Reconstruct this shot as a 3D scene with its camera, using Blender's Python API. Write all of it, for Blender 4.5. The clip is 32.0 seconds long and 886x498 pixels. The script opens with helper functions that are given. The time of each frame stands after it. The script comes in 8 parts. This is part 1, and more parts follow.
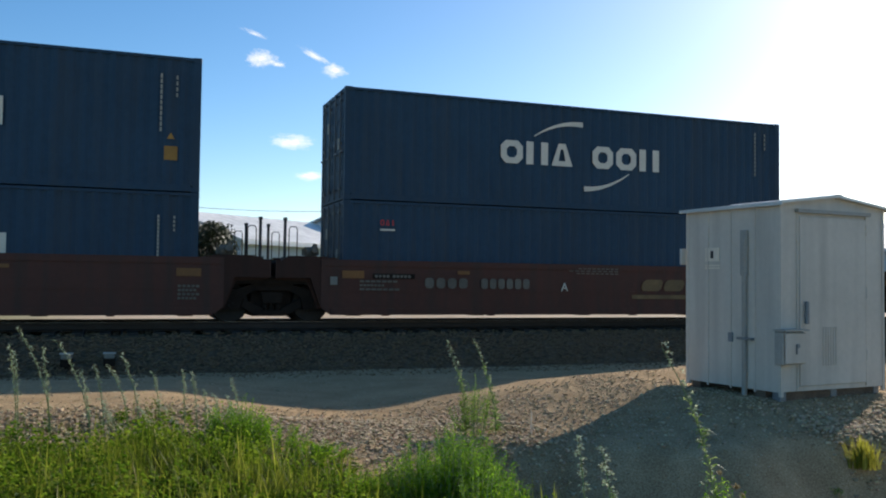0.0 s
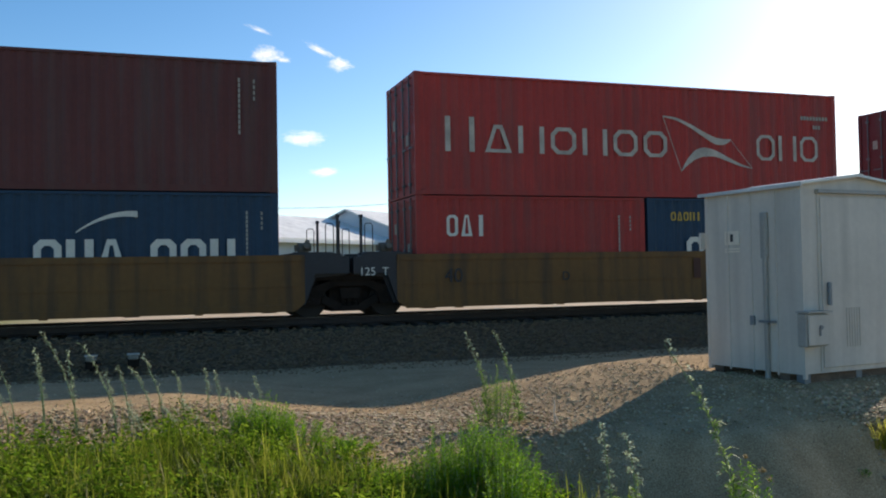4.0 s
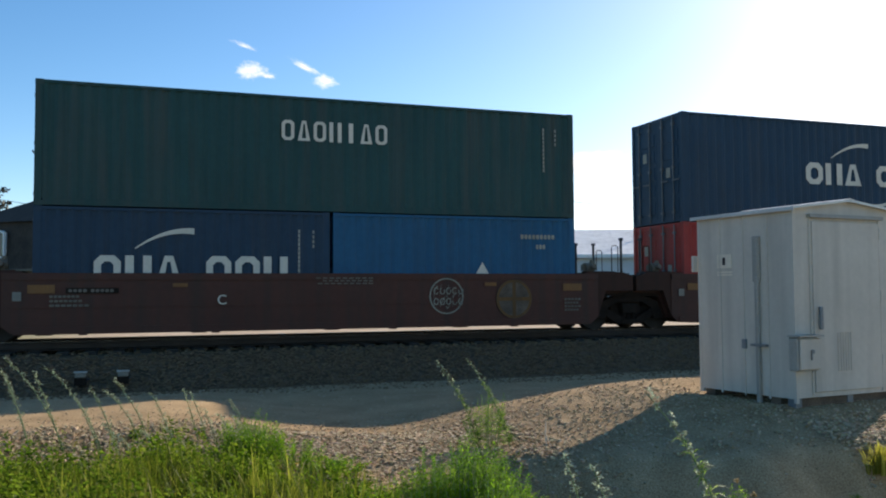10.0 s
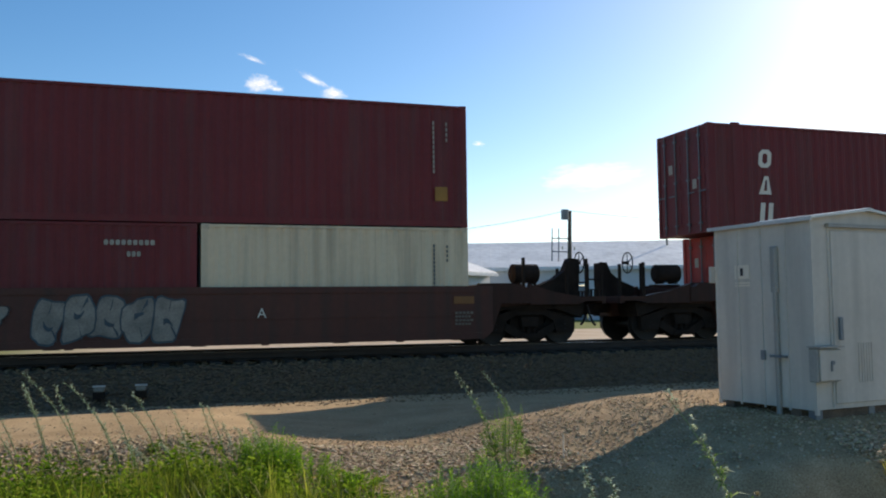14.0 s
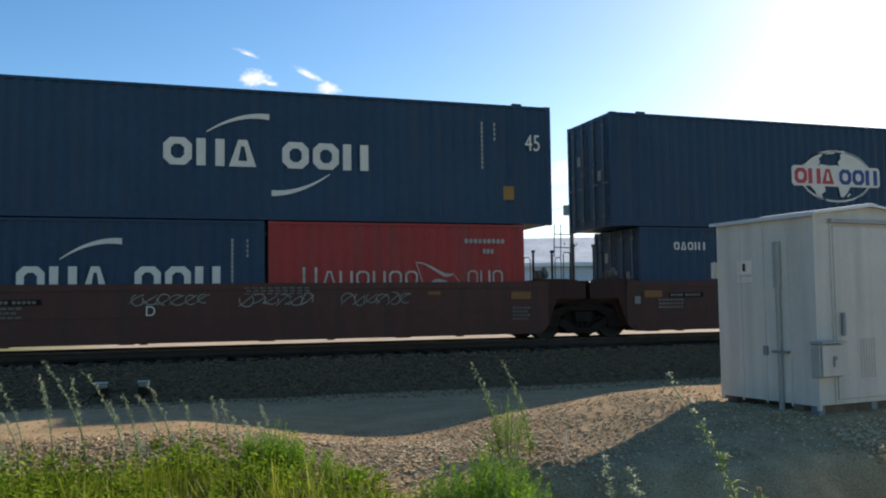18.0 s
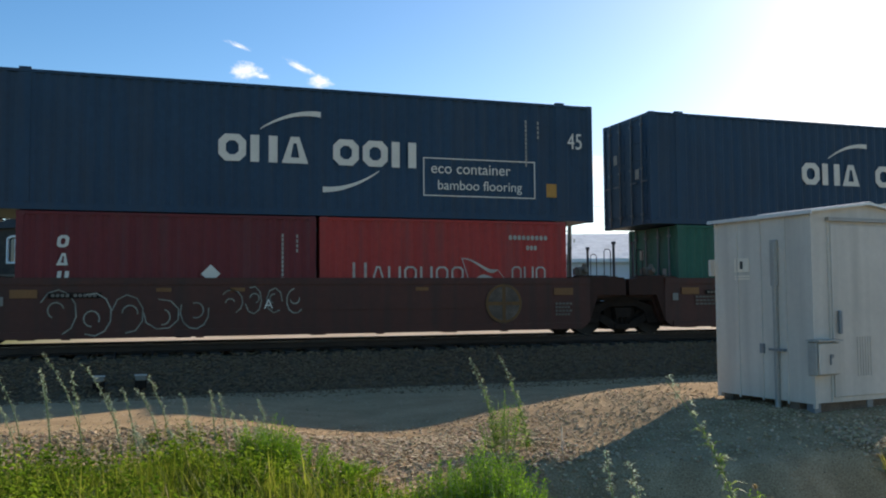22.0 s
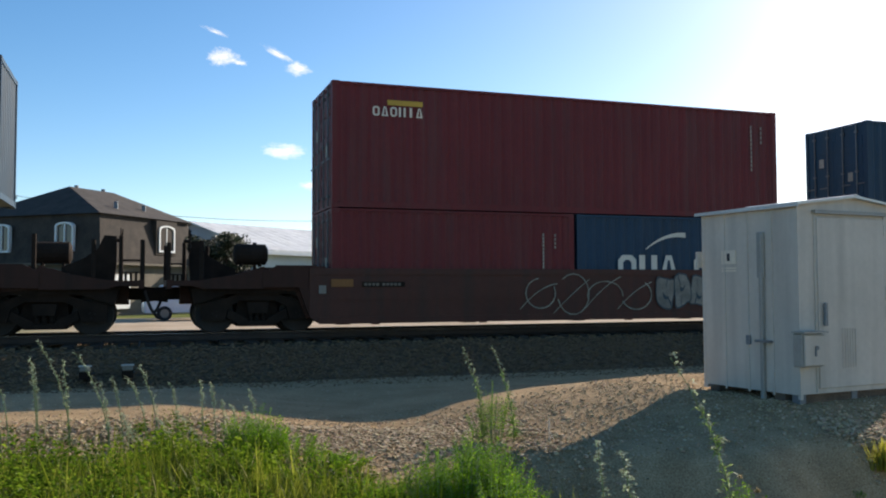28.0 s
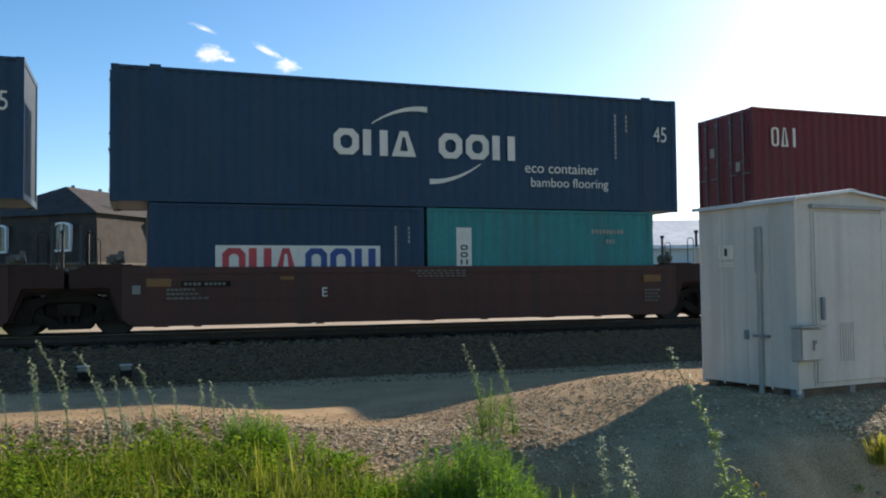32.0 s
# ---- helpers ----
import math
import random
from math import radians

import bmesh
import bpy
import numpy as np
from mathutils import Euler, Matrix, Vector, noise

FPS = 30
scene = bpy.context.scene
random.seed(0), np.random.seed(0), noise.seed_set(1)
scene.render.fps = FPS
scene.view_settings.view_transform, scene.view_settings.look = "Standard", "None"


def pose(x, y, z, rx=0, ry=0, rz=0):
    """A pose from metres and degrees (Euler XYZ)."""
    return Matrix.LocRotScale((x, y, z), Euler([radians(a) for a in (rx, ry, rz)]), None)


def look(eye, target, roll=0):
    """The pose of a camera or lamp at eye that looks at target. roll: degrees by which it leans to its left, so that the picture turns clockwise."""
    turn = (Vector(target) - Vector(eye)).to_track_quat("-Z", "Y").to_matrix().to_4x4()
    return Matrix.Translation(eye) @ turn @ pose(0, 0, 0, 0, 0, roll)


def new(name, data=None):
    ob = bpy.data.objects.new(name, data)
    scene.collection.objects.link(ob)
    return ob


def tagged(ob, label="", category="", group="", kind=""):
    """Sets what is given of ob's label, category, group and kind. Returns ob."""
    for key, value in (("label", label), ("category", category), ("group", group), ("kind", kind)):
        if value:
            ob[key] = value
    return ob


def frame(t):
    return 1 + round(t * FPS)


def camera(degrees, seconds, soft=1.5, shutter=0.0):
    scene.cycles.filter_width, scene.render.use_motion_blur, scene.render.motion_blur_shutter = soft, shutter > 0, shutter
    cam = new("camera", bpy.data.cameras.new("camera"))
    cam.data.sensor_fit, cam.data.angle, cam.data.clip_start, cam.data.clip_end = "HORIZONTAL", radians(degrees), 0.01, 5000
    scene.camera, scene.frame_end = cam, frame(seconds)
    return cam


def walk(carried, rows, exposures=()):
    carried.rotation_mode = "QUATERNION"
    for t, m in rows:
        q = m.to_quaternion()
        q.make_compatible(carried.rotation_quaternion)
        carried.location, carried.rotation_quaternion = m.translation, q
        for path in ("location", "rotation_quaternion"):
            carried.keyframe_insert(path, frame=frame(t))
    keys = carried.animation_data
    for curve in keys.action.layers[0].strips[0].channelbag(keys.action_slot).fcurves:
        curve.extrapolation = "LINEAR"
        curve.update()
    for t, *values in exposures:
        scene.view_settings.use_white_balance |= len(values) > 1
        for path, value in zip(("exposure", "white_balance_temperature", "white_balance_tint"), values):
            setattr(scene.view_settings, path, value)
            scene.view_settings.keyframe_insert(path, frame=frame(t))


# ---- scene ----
cam = camera(53.75, 32.0, soft=2.0)
EYE = 1.75   # eye height over the gravel road
PATH = [
    (0, pose(0, 0, EYE, 92.13, -0.68, -20.02)),
    (0.5, pose(0, 0, EYE, 92.26, -0.55, -19.86)),
    (1, pose(0, 0, EYE, 92.13, -0.51, -19.78)),
    (1.5, pose(0, 0, EYE, 92.39, -0.27, -19.64)),
    (2, pose(0, 0, EYE, 91.97, -0.83, -20.11)),
    (2.5, pose(0, 0, EYE, 92.28, -0.10, -19.84)),
    (4.5, pose(0, 0, EYE, 91.51, 1.09, -18.73)),
    (5, pose(0, 0, EYE, 92.16, 1.13, -18.84)),
    (5.5, pose(0, 0, EYE, 91.88, 0.60, -19.39)),
    (6, pose(0, 0, EYE, 91.96, 0.62, -19.26)),
    (6.5, pose(0, 0, EYE, 92.07, 0.62, -19.25)),
    (7, pose(0, 0, EYE, 92.19, 0.55, -19.27)),
    (7.5, pose(0, 0, EYE, 92.32, 0.63, -18.65)),
    (8, pose(0, 0, EYE, 92.28, 0.43, -19.46)),
    (8.5, pose(0, 0, EYE, 92.43, 0.68, -18.82)),
    (9, pose(0, 0, EYE, 92.44, 0.71, -18.44)),
    (9.5, pose(0, 0, EYE, 92.79, 0.60, -19.18)),
    (10, pose(0, 0, EYE, 92.91, 0.37, -19.28)),
    (10.5, pose(0, 0, EYE, 93.56, 1.41, -18.00)),
    (11, pose(0, 0, EYE, 94.18, 3.73, -16.79)),
    (11.5, pose(0, 0, EYE, 93.86, 2.87, -17.14)),
    (12, pose(0, 0, EYE, 94.31, 1.61, -17.92)),
    (12.5, pose(0, 0, EYE, 94.31, 1.32, -17.85)),
    (13, pose(0, 0, EYE, 94.11, 1.31, -17.60)),
    (13.5, pose(0, 0, EYE, 93.81, 0.48, -18.02)),
    (14, pose(0, 0, EYE, 93.74, 0.70, -18.22)),
    (14.5, pose(0, 0, EYE, 93.77, 1.14, -17.82)),
    (16.5, pose(0, 0, EYE, 93.59, 0.82, -17.98)),
    (17, pose(0, 0, EYE, 93.64, 0.94, -18.17)),
    (17.5, pose(0, 0, EYE, 93.60, 0.79, -17.97)),
    (18, pose(0, 0, EYE, 93.48, 0.78, -18.08)),
    (18.5, pose(0, 0, EYE, 93.19, 0.77, -18.02)),
    (19, pose(0, 0, EYE, 93.11, 0.59, -18.18)),
    (19.5, pose(0, 0, EYE, 93.05, 0.46, -18.25)),
    (20, pose(0, 0, EYE, 93.21, 0.49, -18.20)),
    (20.5, pose(0, 0, EYE, 93.15, 0.49, -18.14)),
    (21, pose(0, 0, EYE, 93.16, 0.47, -18.42)),
    (21.5, pose(0, 0, EYE, 93.21, 0.47, -18.18)),
    (22, pose(0, 0, EYE, 93.20, 0.42, -18.25)),
    (22.5, pose(0, 0, EYE, 93.31, 0.40, -18.40)),
    (23, pose(0, 0, EYE, 92.66, 0.77, -18.27)),
    (23.5, pose(0, 0, EYE, 93.11, 0.26, -18.41)),
    (24, pose(0, 0, EYE, 93.27, 0.07, -18.44)),
    (24.5, pose(0, 0, EYE, 93.37, 0.34, -18.41)),
    (25, pose(0, 0, EYE, 93.53, 0.34, -18.45)),
    (25.5, pose(0, 0, EYE, 93.11, 0.20, -18.48)),
    (26, pose(0, 0, EYE, 93.11, 0.21, -18.67)),
    (26.5, pose(0, 0, EYE, 93.16, 0.03, -19.06)),
    (28.5, pose(0, 0, EYE, 92.48, 0.38, -19.12)),
    (29, pose(0, 0, EYE, 92.65, 0.73, -19.42)),
    (29.5, pose(0, 0, EYE, 92.71, 0.79, -19.36)),
    (30, pose(0, 0, EYE, 92.57, 0.58, -19.31)),
    (30.5, pose(0, 0, EYE, 92.46, 0.41, -19.26)),
    (31, pose(0, 0, EYE, 92.45, 0.57, -19.32)),
    (31.5, pose(0, 0, EYE, 92.46, 0.74, -19.13)),
    (32, pose(0, 0, EYE, 92.42, 0.67, -19.15)),
]
walk(cam, PATH, exposures=(
    (0, 0.50, 6670, 10), (2.5, 0.50, 6670, 10), (5, 0.65, 7040, 12), (6.5, 0.60, 6940, 12), (8, 0.49, 6790, 12), (9, 0.61, 6940, 12), (11, 0.71, 6960, 12), (12, 0.65, 6960, 12),
    (14, 0.52, 6940, 12), (17, 0.67, 7040, 12), (22, 0.67, 7010, 12), (25, 0.69, 7040, 12), (30, 0.61, 6940, 12), (32, 0.73, 6990, 12)))

# ---- light ----
SUN_AZ, SUN_EL = 58.8, 23.8          # degrees from the view across the track towards its right, and above the ground
SUN_DIR = Vector((math.sin(radians(SUN_AZ)) * math.cos(radians(SUN_EL)), math.cos(radians(SUN_AZ)) * math.cos(radians(SUN_EL)), math.sin(radians(SUN_EL))))
world = bpy.data.worlds.new("world")
scene.world = world
world.use_nodes = True
wn = world.node_tree.nodes
sky = wn.new("ShaderNodeTexSky")
sky.sky_type, sky.sun_disc = "NISHITA", False
sky.sun_elevation, sky.sun_rotation = radians(SUN_EL), radians(SUN_AZ)
sky.air_density, sky.dust_density, sky.ozone_density = 0.76, 0.48, 1.6
wn["Background"].inputs["Strength"].default_value = 0.122
vivid = wn.new("ShaderNodeHueSaturation")
vivid.inputs["Saturation"].default_value = 1.31
vivid.inputs["Hue"].default_value = 0.497
world.node_tree.links.new(sky.outputs[0], vivid.inputs["Color"])
world.node_tree.links.new(vivid.outputs[0], wn["Background"].inputs["Color"])
sun_data = bpy.data.lights.new("sun", "SUN")
sun_data.energy, sun_data.angle, sun_data.color = 4.3, radians(0.6), (1.0, 0.935, 0.845)
sun = new("sun", sun_data)
sun.matrix_world = look(SUN_DIR * 60, (0, 0, 0))

# ---- materials ----
def tint(c, f):
    return (min(c[0] * f, 1), min(c[1] * f, 1), min(c[2] * f, 1), 1)


def material(name, base, rough=0.6, metal=0.0, vary=0.2, scale=1.5, fine=25.0, bump=0.15, streak=0.0, dirt=(0.09, 0.075, 0.06), dirt_amount=0.0, random_amount=0.06, translucent=0.0, gloss=0.5):
    """A surface with colour varying at two scales, fine relief, dirt in streaks and patches."""
    m = bpy.data.materials.new(name)
    m.use_nodes = True
    n, l = m.node_tree.nodes, m.node_tree.links
    b = n["Principled BSDF"]
    b.inputs["Roughness"].default_value, b.inputs["Metallic"].default_value, b.inputs["Specular IOR Level"].default_value = rough, metal, gloss
    co = n.new("ShaderNodeTexCoord")
    big, small = n.new("ShaderNodeTexNoise"), n.new("ShaderNodeTexNoise")
    big.inputs["Scale"].default_value, small.inputs["Scale"].default_value = scale, fine
    big.inputs["Detail"].default_value, small.inputs["Detail"].default_value = 5, 3
    l.new(co.outputs["Object"], big.inputs["Vector"])
    l.new(co.outputs["Object"], small.inputs["Vector"])
    ramp = n.new("ShaderNodeValToRGB")
    ramp.color_ramp.elements[0].position, ramp.color_ramp.elements[1].position = 0.3, 0.72
    ramp.color_ramp.elements[0].color, ramp.color_ramp.elements[1].color = tint(base, 1 - vary), tint(base, 1 + vary)
    l.new(big.outputs["Fac"], ramp.inputs["Fac"])
    mixf = n.new("ShaderNodeMix")
    mixf.data_type, mixf.blend_type = "RGBA", "MULTIPLY"
    r2 = n.new("ShaderNodeValToRGB")
    r2.color_ramp.elements[0].position, r2.color_ramp.elements[1].position = 0.3, 0.7
    r2.color_ramp.elements[0].color, r2.color_ramp.elements[1].color = (1 - vary, 1 - vary, 1 - vary, 1), (1, 1, 1, 1)
    l.new(small.outputs["Fac"], r2.inputs["Fac"])
    mixf.inputs["Factor"].default_value = 1.0
    l.new(ramp.outputs[0], mixf.inputs["A"])
    l.new(r2.outputs[0], mixf.inputs["B"])
    col = mixf.outputs["Result"]
    if dirt_amount:
        sc = n.new("ShaderNodeMapping")
        sc.inputs["Scale"].default_value = (3.0, 3.0, 0.22) if streak else (1, 1, 1)
        dn = n.new("ShaderNodeTexNoise")
        dn.inputs["Scale"].default_value, dn.inputs["Detail"].default_value = (streak or 2.0), 8
        l.new(co.outputs["Object"], sc.inputs["Vector"])
        l.new(sc.outputs[0], dn.inputs["Vector"])
        dr = n.new("ShaderNodeMapRange")
        dr.inputs["From Min"].default_value, dr.inputs["From Max"].default_value = 0.45, 0.75
        dr.inputs["To Max"].default_value = dirt_amount
        l.new(dn.outputs["Fac"], dr.inputs["Value"])
        md = n.new("ShaderNodeMix")
        md.data_type = "RGBA"
        l.new(dr.outputs[0], md.inputs["Factor"])
        l.new(col, md.inputs["A"])
        md.inputs["B"].default_value = (*dirt, 1)
        col = md.outputs["Result"]
    if random_amount:
        oi = n.new("ShaderNodeObjectInfo")
        mr = n.new("ShaderNodeMapRange")
        mr.inputs["To Min"].default_value, mr.inputs["To Max"].default_value = 1 - random_amount, 1 + random_amount
        l.new(oi.outputs["Random"], mr.inputs["Value"])
        hv = n.new("ShaderNodeHueSaturation")
        l.new(mr.outputs[0], hv.inputs["Value"])
        l.new(col, hv.inputs["Color"])
        col = hv.outputs[0]
    l.new(col, b.inputs["Base Color"])
    if bump:
        bp = n.new("ShaderNodeBump")
        bp.inputs["Strength"].default_value, bp.inputs["Distance"].default_value = bump, 0.02
        l.new(small.outputs["Fac"], bp.inputs["Height"])
        l.new(bp.outputs[0], b.inputs["Normal"])
    if translucent:
        tr = n.new("ShaderNodeBsdfTranslucent")
        l.new(col, tr.inputs["Color"])
        mx = n.new("ShaderNodeMixShader")
        mx.inputs[0].default_value = translucent
        l.new(b.outputs[0], mx.inputs[1])
        l.new(tr.outputs[0], mx.inputs[2])
        l.new(mx.outputs[0], n["Material Output"].inputs["Surface"])
    return m


def paint(name, base, **k):
    o = dict(rough=0.5, vary=0.12, scale=0.6, fine=9.0, bump=0.06, streak=1.2, dirt_amount=0.45, gloss=0.25)
    o.update(k)
    return material(name, base, **o)


M = {
    "navy": paint("navy_paint", (0.018, 0.053, 0.089), dirt=(0.05, 0.054, 0.055), dirt_amount=0.4),
    "blue": paint("sky_blue_paint", (0.012, 0.115, 0.215), dirt=(0.05, 0.06, 0.065), dirt_amount=0.35),
    "maroon": paint("maroon_paint", (0.165, 0.022, 0.023), dirt_amount=0.3),
    "brown": paint("brown_paint", (0.125, 0.034, 0.027)),
    "red": paint("red_paint", (0.40, 0.040, 0.030)),
    "rust": paint("rusty_red_paint", (0.25, 0.038, 0.025), dirt=(0.03, 0.015, 0.011), dirt_amount=1.0, streak=0.0),
    "orange": paint("orange_paint", (0.42, 0.085, 0.02)),
    "green": paint("green_paint", (0.02, 0.12, 0.075)),
    "bottle": paint("bottle_green_paint", (0.016, 0.068, 0.062)),
    "teal": paint("teal_paint", (0.03, 0.22, 0.2)),
    "cream": paint("cream_paint", (0.71, 0.565, 0.37), vary=0.06),
    "grey": paint("grey_green_paint", (0.11, 0.15, 0.155), dirt=(0.09, 0.05, 0.03)),
    "white": material("white_lettering", (0.78, 0.70, 0.56), 0.55, vary=0.1, scale=2.0, dirt_amount=0.25, random_amount=0),
    "worn_white": material("worn_white_lettering", (0.54, 0.46, 0.36), 0.6, vary=0.2, scale=2.5, dirt_amount=0.35, random_amount=0.05),
    "yellow": material("yellow_lettering", (0.6, 0.36, 0.04), 0.55, vary=0.12, random_amount=0),
    "sticker_orange": material("orange_sticker", (0.42, 0.20, 0.03), 0.6, vary=0.15, random_amount=0.2),
    "reflector": material("dull_orange_reflector", (0.23, 0.085, 0.012), 0.5, vary=0.2, random_amount=0.1),
    "faded_yellow": material("faded_yellow_lettering", (0.2, 0.115, 0.04), 0.6, vary=0.25, scale=3, random_amount=0),
    "letter_red": material("red_lettering", (0.55, 0.05, 0.05), 0.55, vary=0.12, random_amount=0),
    "letter_blue": material("blue_lettering", (0.02, 0.06, 0.2), 0.55, vary=0.12, random_amount=0),
    "black": material("black_paint", (0.02, 0.02, 0.022), 0.5, vary=0.25, random_amount=0),
    "car_brown": paint("railcar_brown", (0.092, 0.032, 0.021), dirt=(0.042, 0.030, 0.022), dirt_amount=0.7, gloss=0.25),
    # darker copy of railcar_brown: the gloom over the trucks put into the colour
    "car_end_shade": paint("shaded_car_end", (0.058, 0.024, 0.016), gloss=0.15, dirt=(0.026, 0.017, 0.012), dirt_amount=0.7),
    "car_yellow": paint("railcar_yellow", (0.182, 0.083, 0.022), dirt=(0.045, 0.03, 0.02), dirt_amount=0.85),
    "steel": material("grimy_steel", (0.030, 0.020, 0.014), 0.85, 0.0, gloss=0.15, vary=0.35, scale=3, fine=40, bump=0.25),
    "wheel": material("wheel_steel", (0.03, 0.025, 0.02), 0.6, 0.4, vary=0.3, scale=4),
    "rail": material("rail_steel", (0.04, 0.029, 0.022), 0.6, 0.3, vary=0.3, scale=3),
    "railtop": material("polished_rail_head", (0.45, 0.43, 0.4), 0.25, 0.9, vary=0.1),
    "dull_data": material("dull_grey_lettering", (0.18, 0.148, 0.108), 0.7, vary=0.3, random_amount=0.1),
    "silver": material("grey_tag", (0.27, 0.24, 0.19), 0.55, vary=0.2, random_amount=0),
    "code_paint": material("dull_white_code_paint", (0.39, 0.35, 0.27), 0.6, vary=0.25, scale=3.0, random_amount=0.1),
    "sky_spray": material("pale_blue_spray_paint", (0.11, 0.20, 0.27), 0.6, vary=0.35, scale=2.5, random_amount=0.1),
    "deep_spray": material("deep_blue_spray_paint", (0.03, 0.075, 0.13), 0.6, vary=0.4, scale=2.0, random_amount=0.1),
    "pink": material("pink_spray_paint", (0.31, 0.08, 0.17), 0.6, vary=0.2, random_amount=0),
    "spray_blue": material("dull_blue_spray_paint", (0.10, 0.155, 0.20), 0.6, vary=0.4, scale=2.2, random_amount=0),
    "spray_olive": material("dark_olive_spray_paint", (0.055, 0.052, 0.028), 0.6, vary=0.4, scale=2.5, random_amount=0.1),
    "spray_white": material("chalky_white_spray_paint", (0.265, 0.232, 0.18), 0.6, vary=0.3, scale=3, random_amount=0.05),
    "spray_tag": material("pale_green_spray_paint", (0.30, 0.27, 0.20), 0.6, vary=0.35, scale=4, random_amount=0.15),
    "spray_dark": material("dark_blue_spray_paint", (0.05, 0.075, 0.085), 0.6, vary=0.25, random_amount=0),
    "shed": material("grey_painted_metal", (0.57, 0.52, 0.44), 0.5, 0.0, vary=0.07, scale=1.4, fine=14, bump=0.05, streak=1.5, dirt=(0.33, 0.30, 0.25), dirt_amount=0.55, random_amount=0.03),
    "shed_grey": material("grey_duct_paint", (0.36, 0.35, 0.31), 0.5, 0.1, vary=0.15, scale=2, dirt_amount=0.3),
    "shed_dark": material("dark_grey_fitting", (0.2, 0.22, 0.23), 0.5, 0.2, vary=0.15),
    "old_tie": material("creosoted_timber", (0.045, 0.034, 0.025), 0.85, vary=0.35, scale=4, fine=30, bump=0.4),
    "timber": material("weathered_timber", (0.15, 0.105, 0.07), 0.85, vary=0.35, scale=4, fine=30, bump=0.4),
}

# ---- mesh tools ----
def box(bm, x0, x1, y0, y1, z0, z1):
    v = [bm.verts.new(p) for p in ((x0, y0, z0), (x1, y0, z0), (x1, y1, z0), (x0, y1, z0), (x0, y0, z1), (x1, y0, z1), (x1, y1, z1), (x0, y1, z1))]
    for f in ((0, 3, 2, 1), (4, 5, 6, 7), (0, 1, 5, 4), (1, 2, 6, 5), (2, 3, 7, 6), (3, 0, 4, 7)):
        bm.faces.new([v[i] for i in f])
    return v


def prism(bm, pts, y0, y1):
    """Polygon of (x, z) points swept along y."""
    a = [bm.verts.new((x, y0, z)) for x, z in pts]
    b = [bm.verts.new((x, y1, z)) for x, z in pts]
    n = len(pts)
    bm.faces.new(a)
    bm.faces.new(b[::-1])
    for i in range(n):
        bm.faces.new((a[i], b[i], b[(i + 1) % n], a[(i + 1) % n]))


def tube(bm, a, b, r0, r1=None, sides=8, caps=True):
    """A round bar from a to b."""
    a, b = Vector(a), Vector(b)
    r1 = r0 if r1 is None else r1
    d = (b - a).normalized()
    u = d.orthogonal().normalized()
    w = d.cross(u)
    A, B = [], []
    for i in range(sides):
        t = 2 * math.pi * i / sides
        o = u * math.cos(t) + w * math.sin(t)
        A.append(bm.verts.new(a + o * r0))
        B.append(bm.verts.new(b + o * r1))
    for i in range(sides):
        bm.faces.new((A[i], A[(i + 1) % sides], B[(i + 1) % sides], B[i]))
    if caps:
        bm.faces.new(A[::-1])
        bm.faces.new(B)


def cane(bm, pts, r0, r1, sides=5):
    """One continuous tapering stalk through the points."""
    rings = []
    for i, p in enumerate(pts):
        r = r0 + (r1 - r0) * i / (len(pts) - 1)
        d = (pts[min(i + 1, len(pts) - 1)] - pts[max(i - 1, 0)]).normalized()
        u = d.cross(Vector((0, 1, 0.01))).normalized()
        v = d.cross(u)
        rings.append([bm.verts.new(p + u * (r * math.cos(6.283 * k / sides)) + v * (r * math.sin(6.283 * k / sides))) for k in range(sides)])
    for a, b in zip(rings, rings[1:]):
        for k in range(sides):
            bm.faces.new((a[k], a[(k + 1) % sides], b[(k + 1) % sides], b[k]))
    bm.faces.new(rings[0][::-1])
    bm.faces.new(rings[-1])


def bevelled(bm, width=0.01):
    bmesh.ops.bevel(bm, geom=bm.edges[:], offset=width, segments=1, affect="EDGES")
    return bm


def mesh_of(name, bm, smooth=False):
    bmesh.ops.recalc_face_normals(bm, faces=bm.faces[:])
    me = bpy.data.meshes.new(name)
    bm.to_mesh(me)
    bm.free()
    if smooth:
        for p in me.polygons:
            p.use_smooth = True
    return me


def placed(name, me, mat, parent=None, loc=(0, 0, 0), label=""):
    """An object on a shared mesh, with a material of its own."""
    ob = new(name, me)
    if not me.materials:
        me.materials.append(mat)
    ob.material_slots[0].link = "OBJECT"
    ob.material_slots[0].material = mat
    ob.parent, ob.location = parent, loc
    if label:
        tagged(ob, label)
    return ob


def part(name, bm, mat, parent=None, label="", smooth=False):
    return placed(name, mesh_of(name, bm, smooth), mat, parent, (0, 0, 0), label)


def smooth_step(a, b, x):
    t = min(max((x - a) / (b - a), 0), 1)
    return t * t * (3 - 2 * t)


TEXT_MESHES = {}


def text_mesh(s, size):
    if (s, size) not in TEXT_MESHES:
        cu = bpy.data.curves.new("lettering", "FONT")
        cu.body, cu.size, cu.extrude = s, size, 0.003
        ob = bpy.data.objects.new("lettering", cu)
        scene.collection.objects.link(ob)
        dg = bpy.context.evaluated_depsgraph_get()
        me = bpy.data.meshes.new_from_object(ob.evaluated_get(dg))
        me.transform(Matrix.Rotation(radians(90), 4, "X"))
        me.materials.clear()
        weld = bmesh.new()
        weld.from_mesh(me)
        bmesh.ops.remove_doubles(weld, verts=weld.verts[:], dist=0.0005)
        weld.to_mesh(me)
        weld.free()
        bpy.data.objects.remove(ob)
        bpy.data.curves.remove(cu)
        TEXT_MESHES[(s, size)] = me
    return TEXT_MESHES[(s, size)]


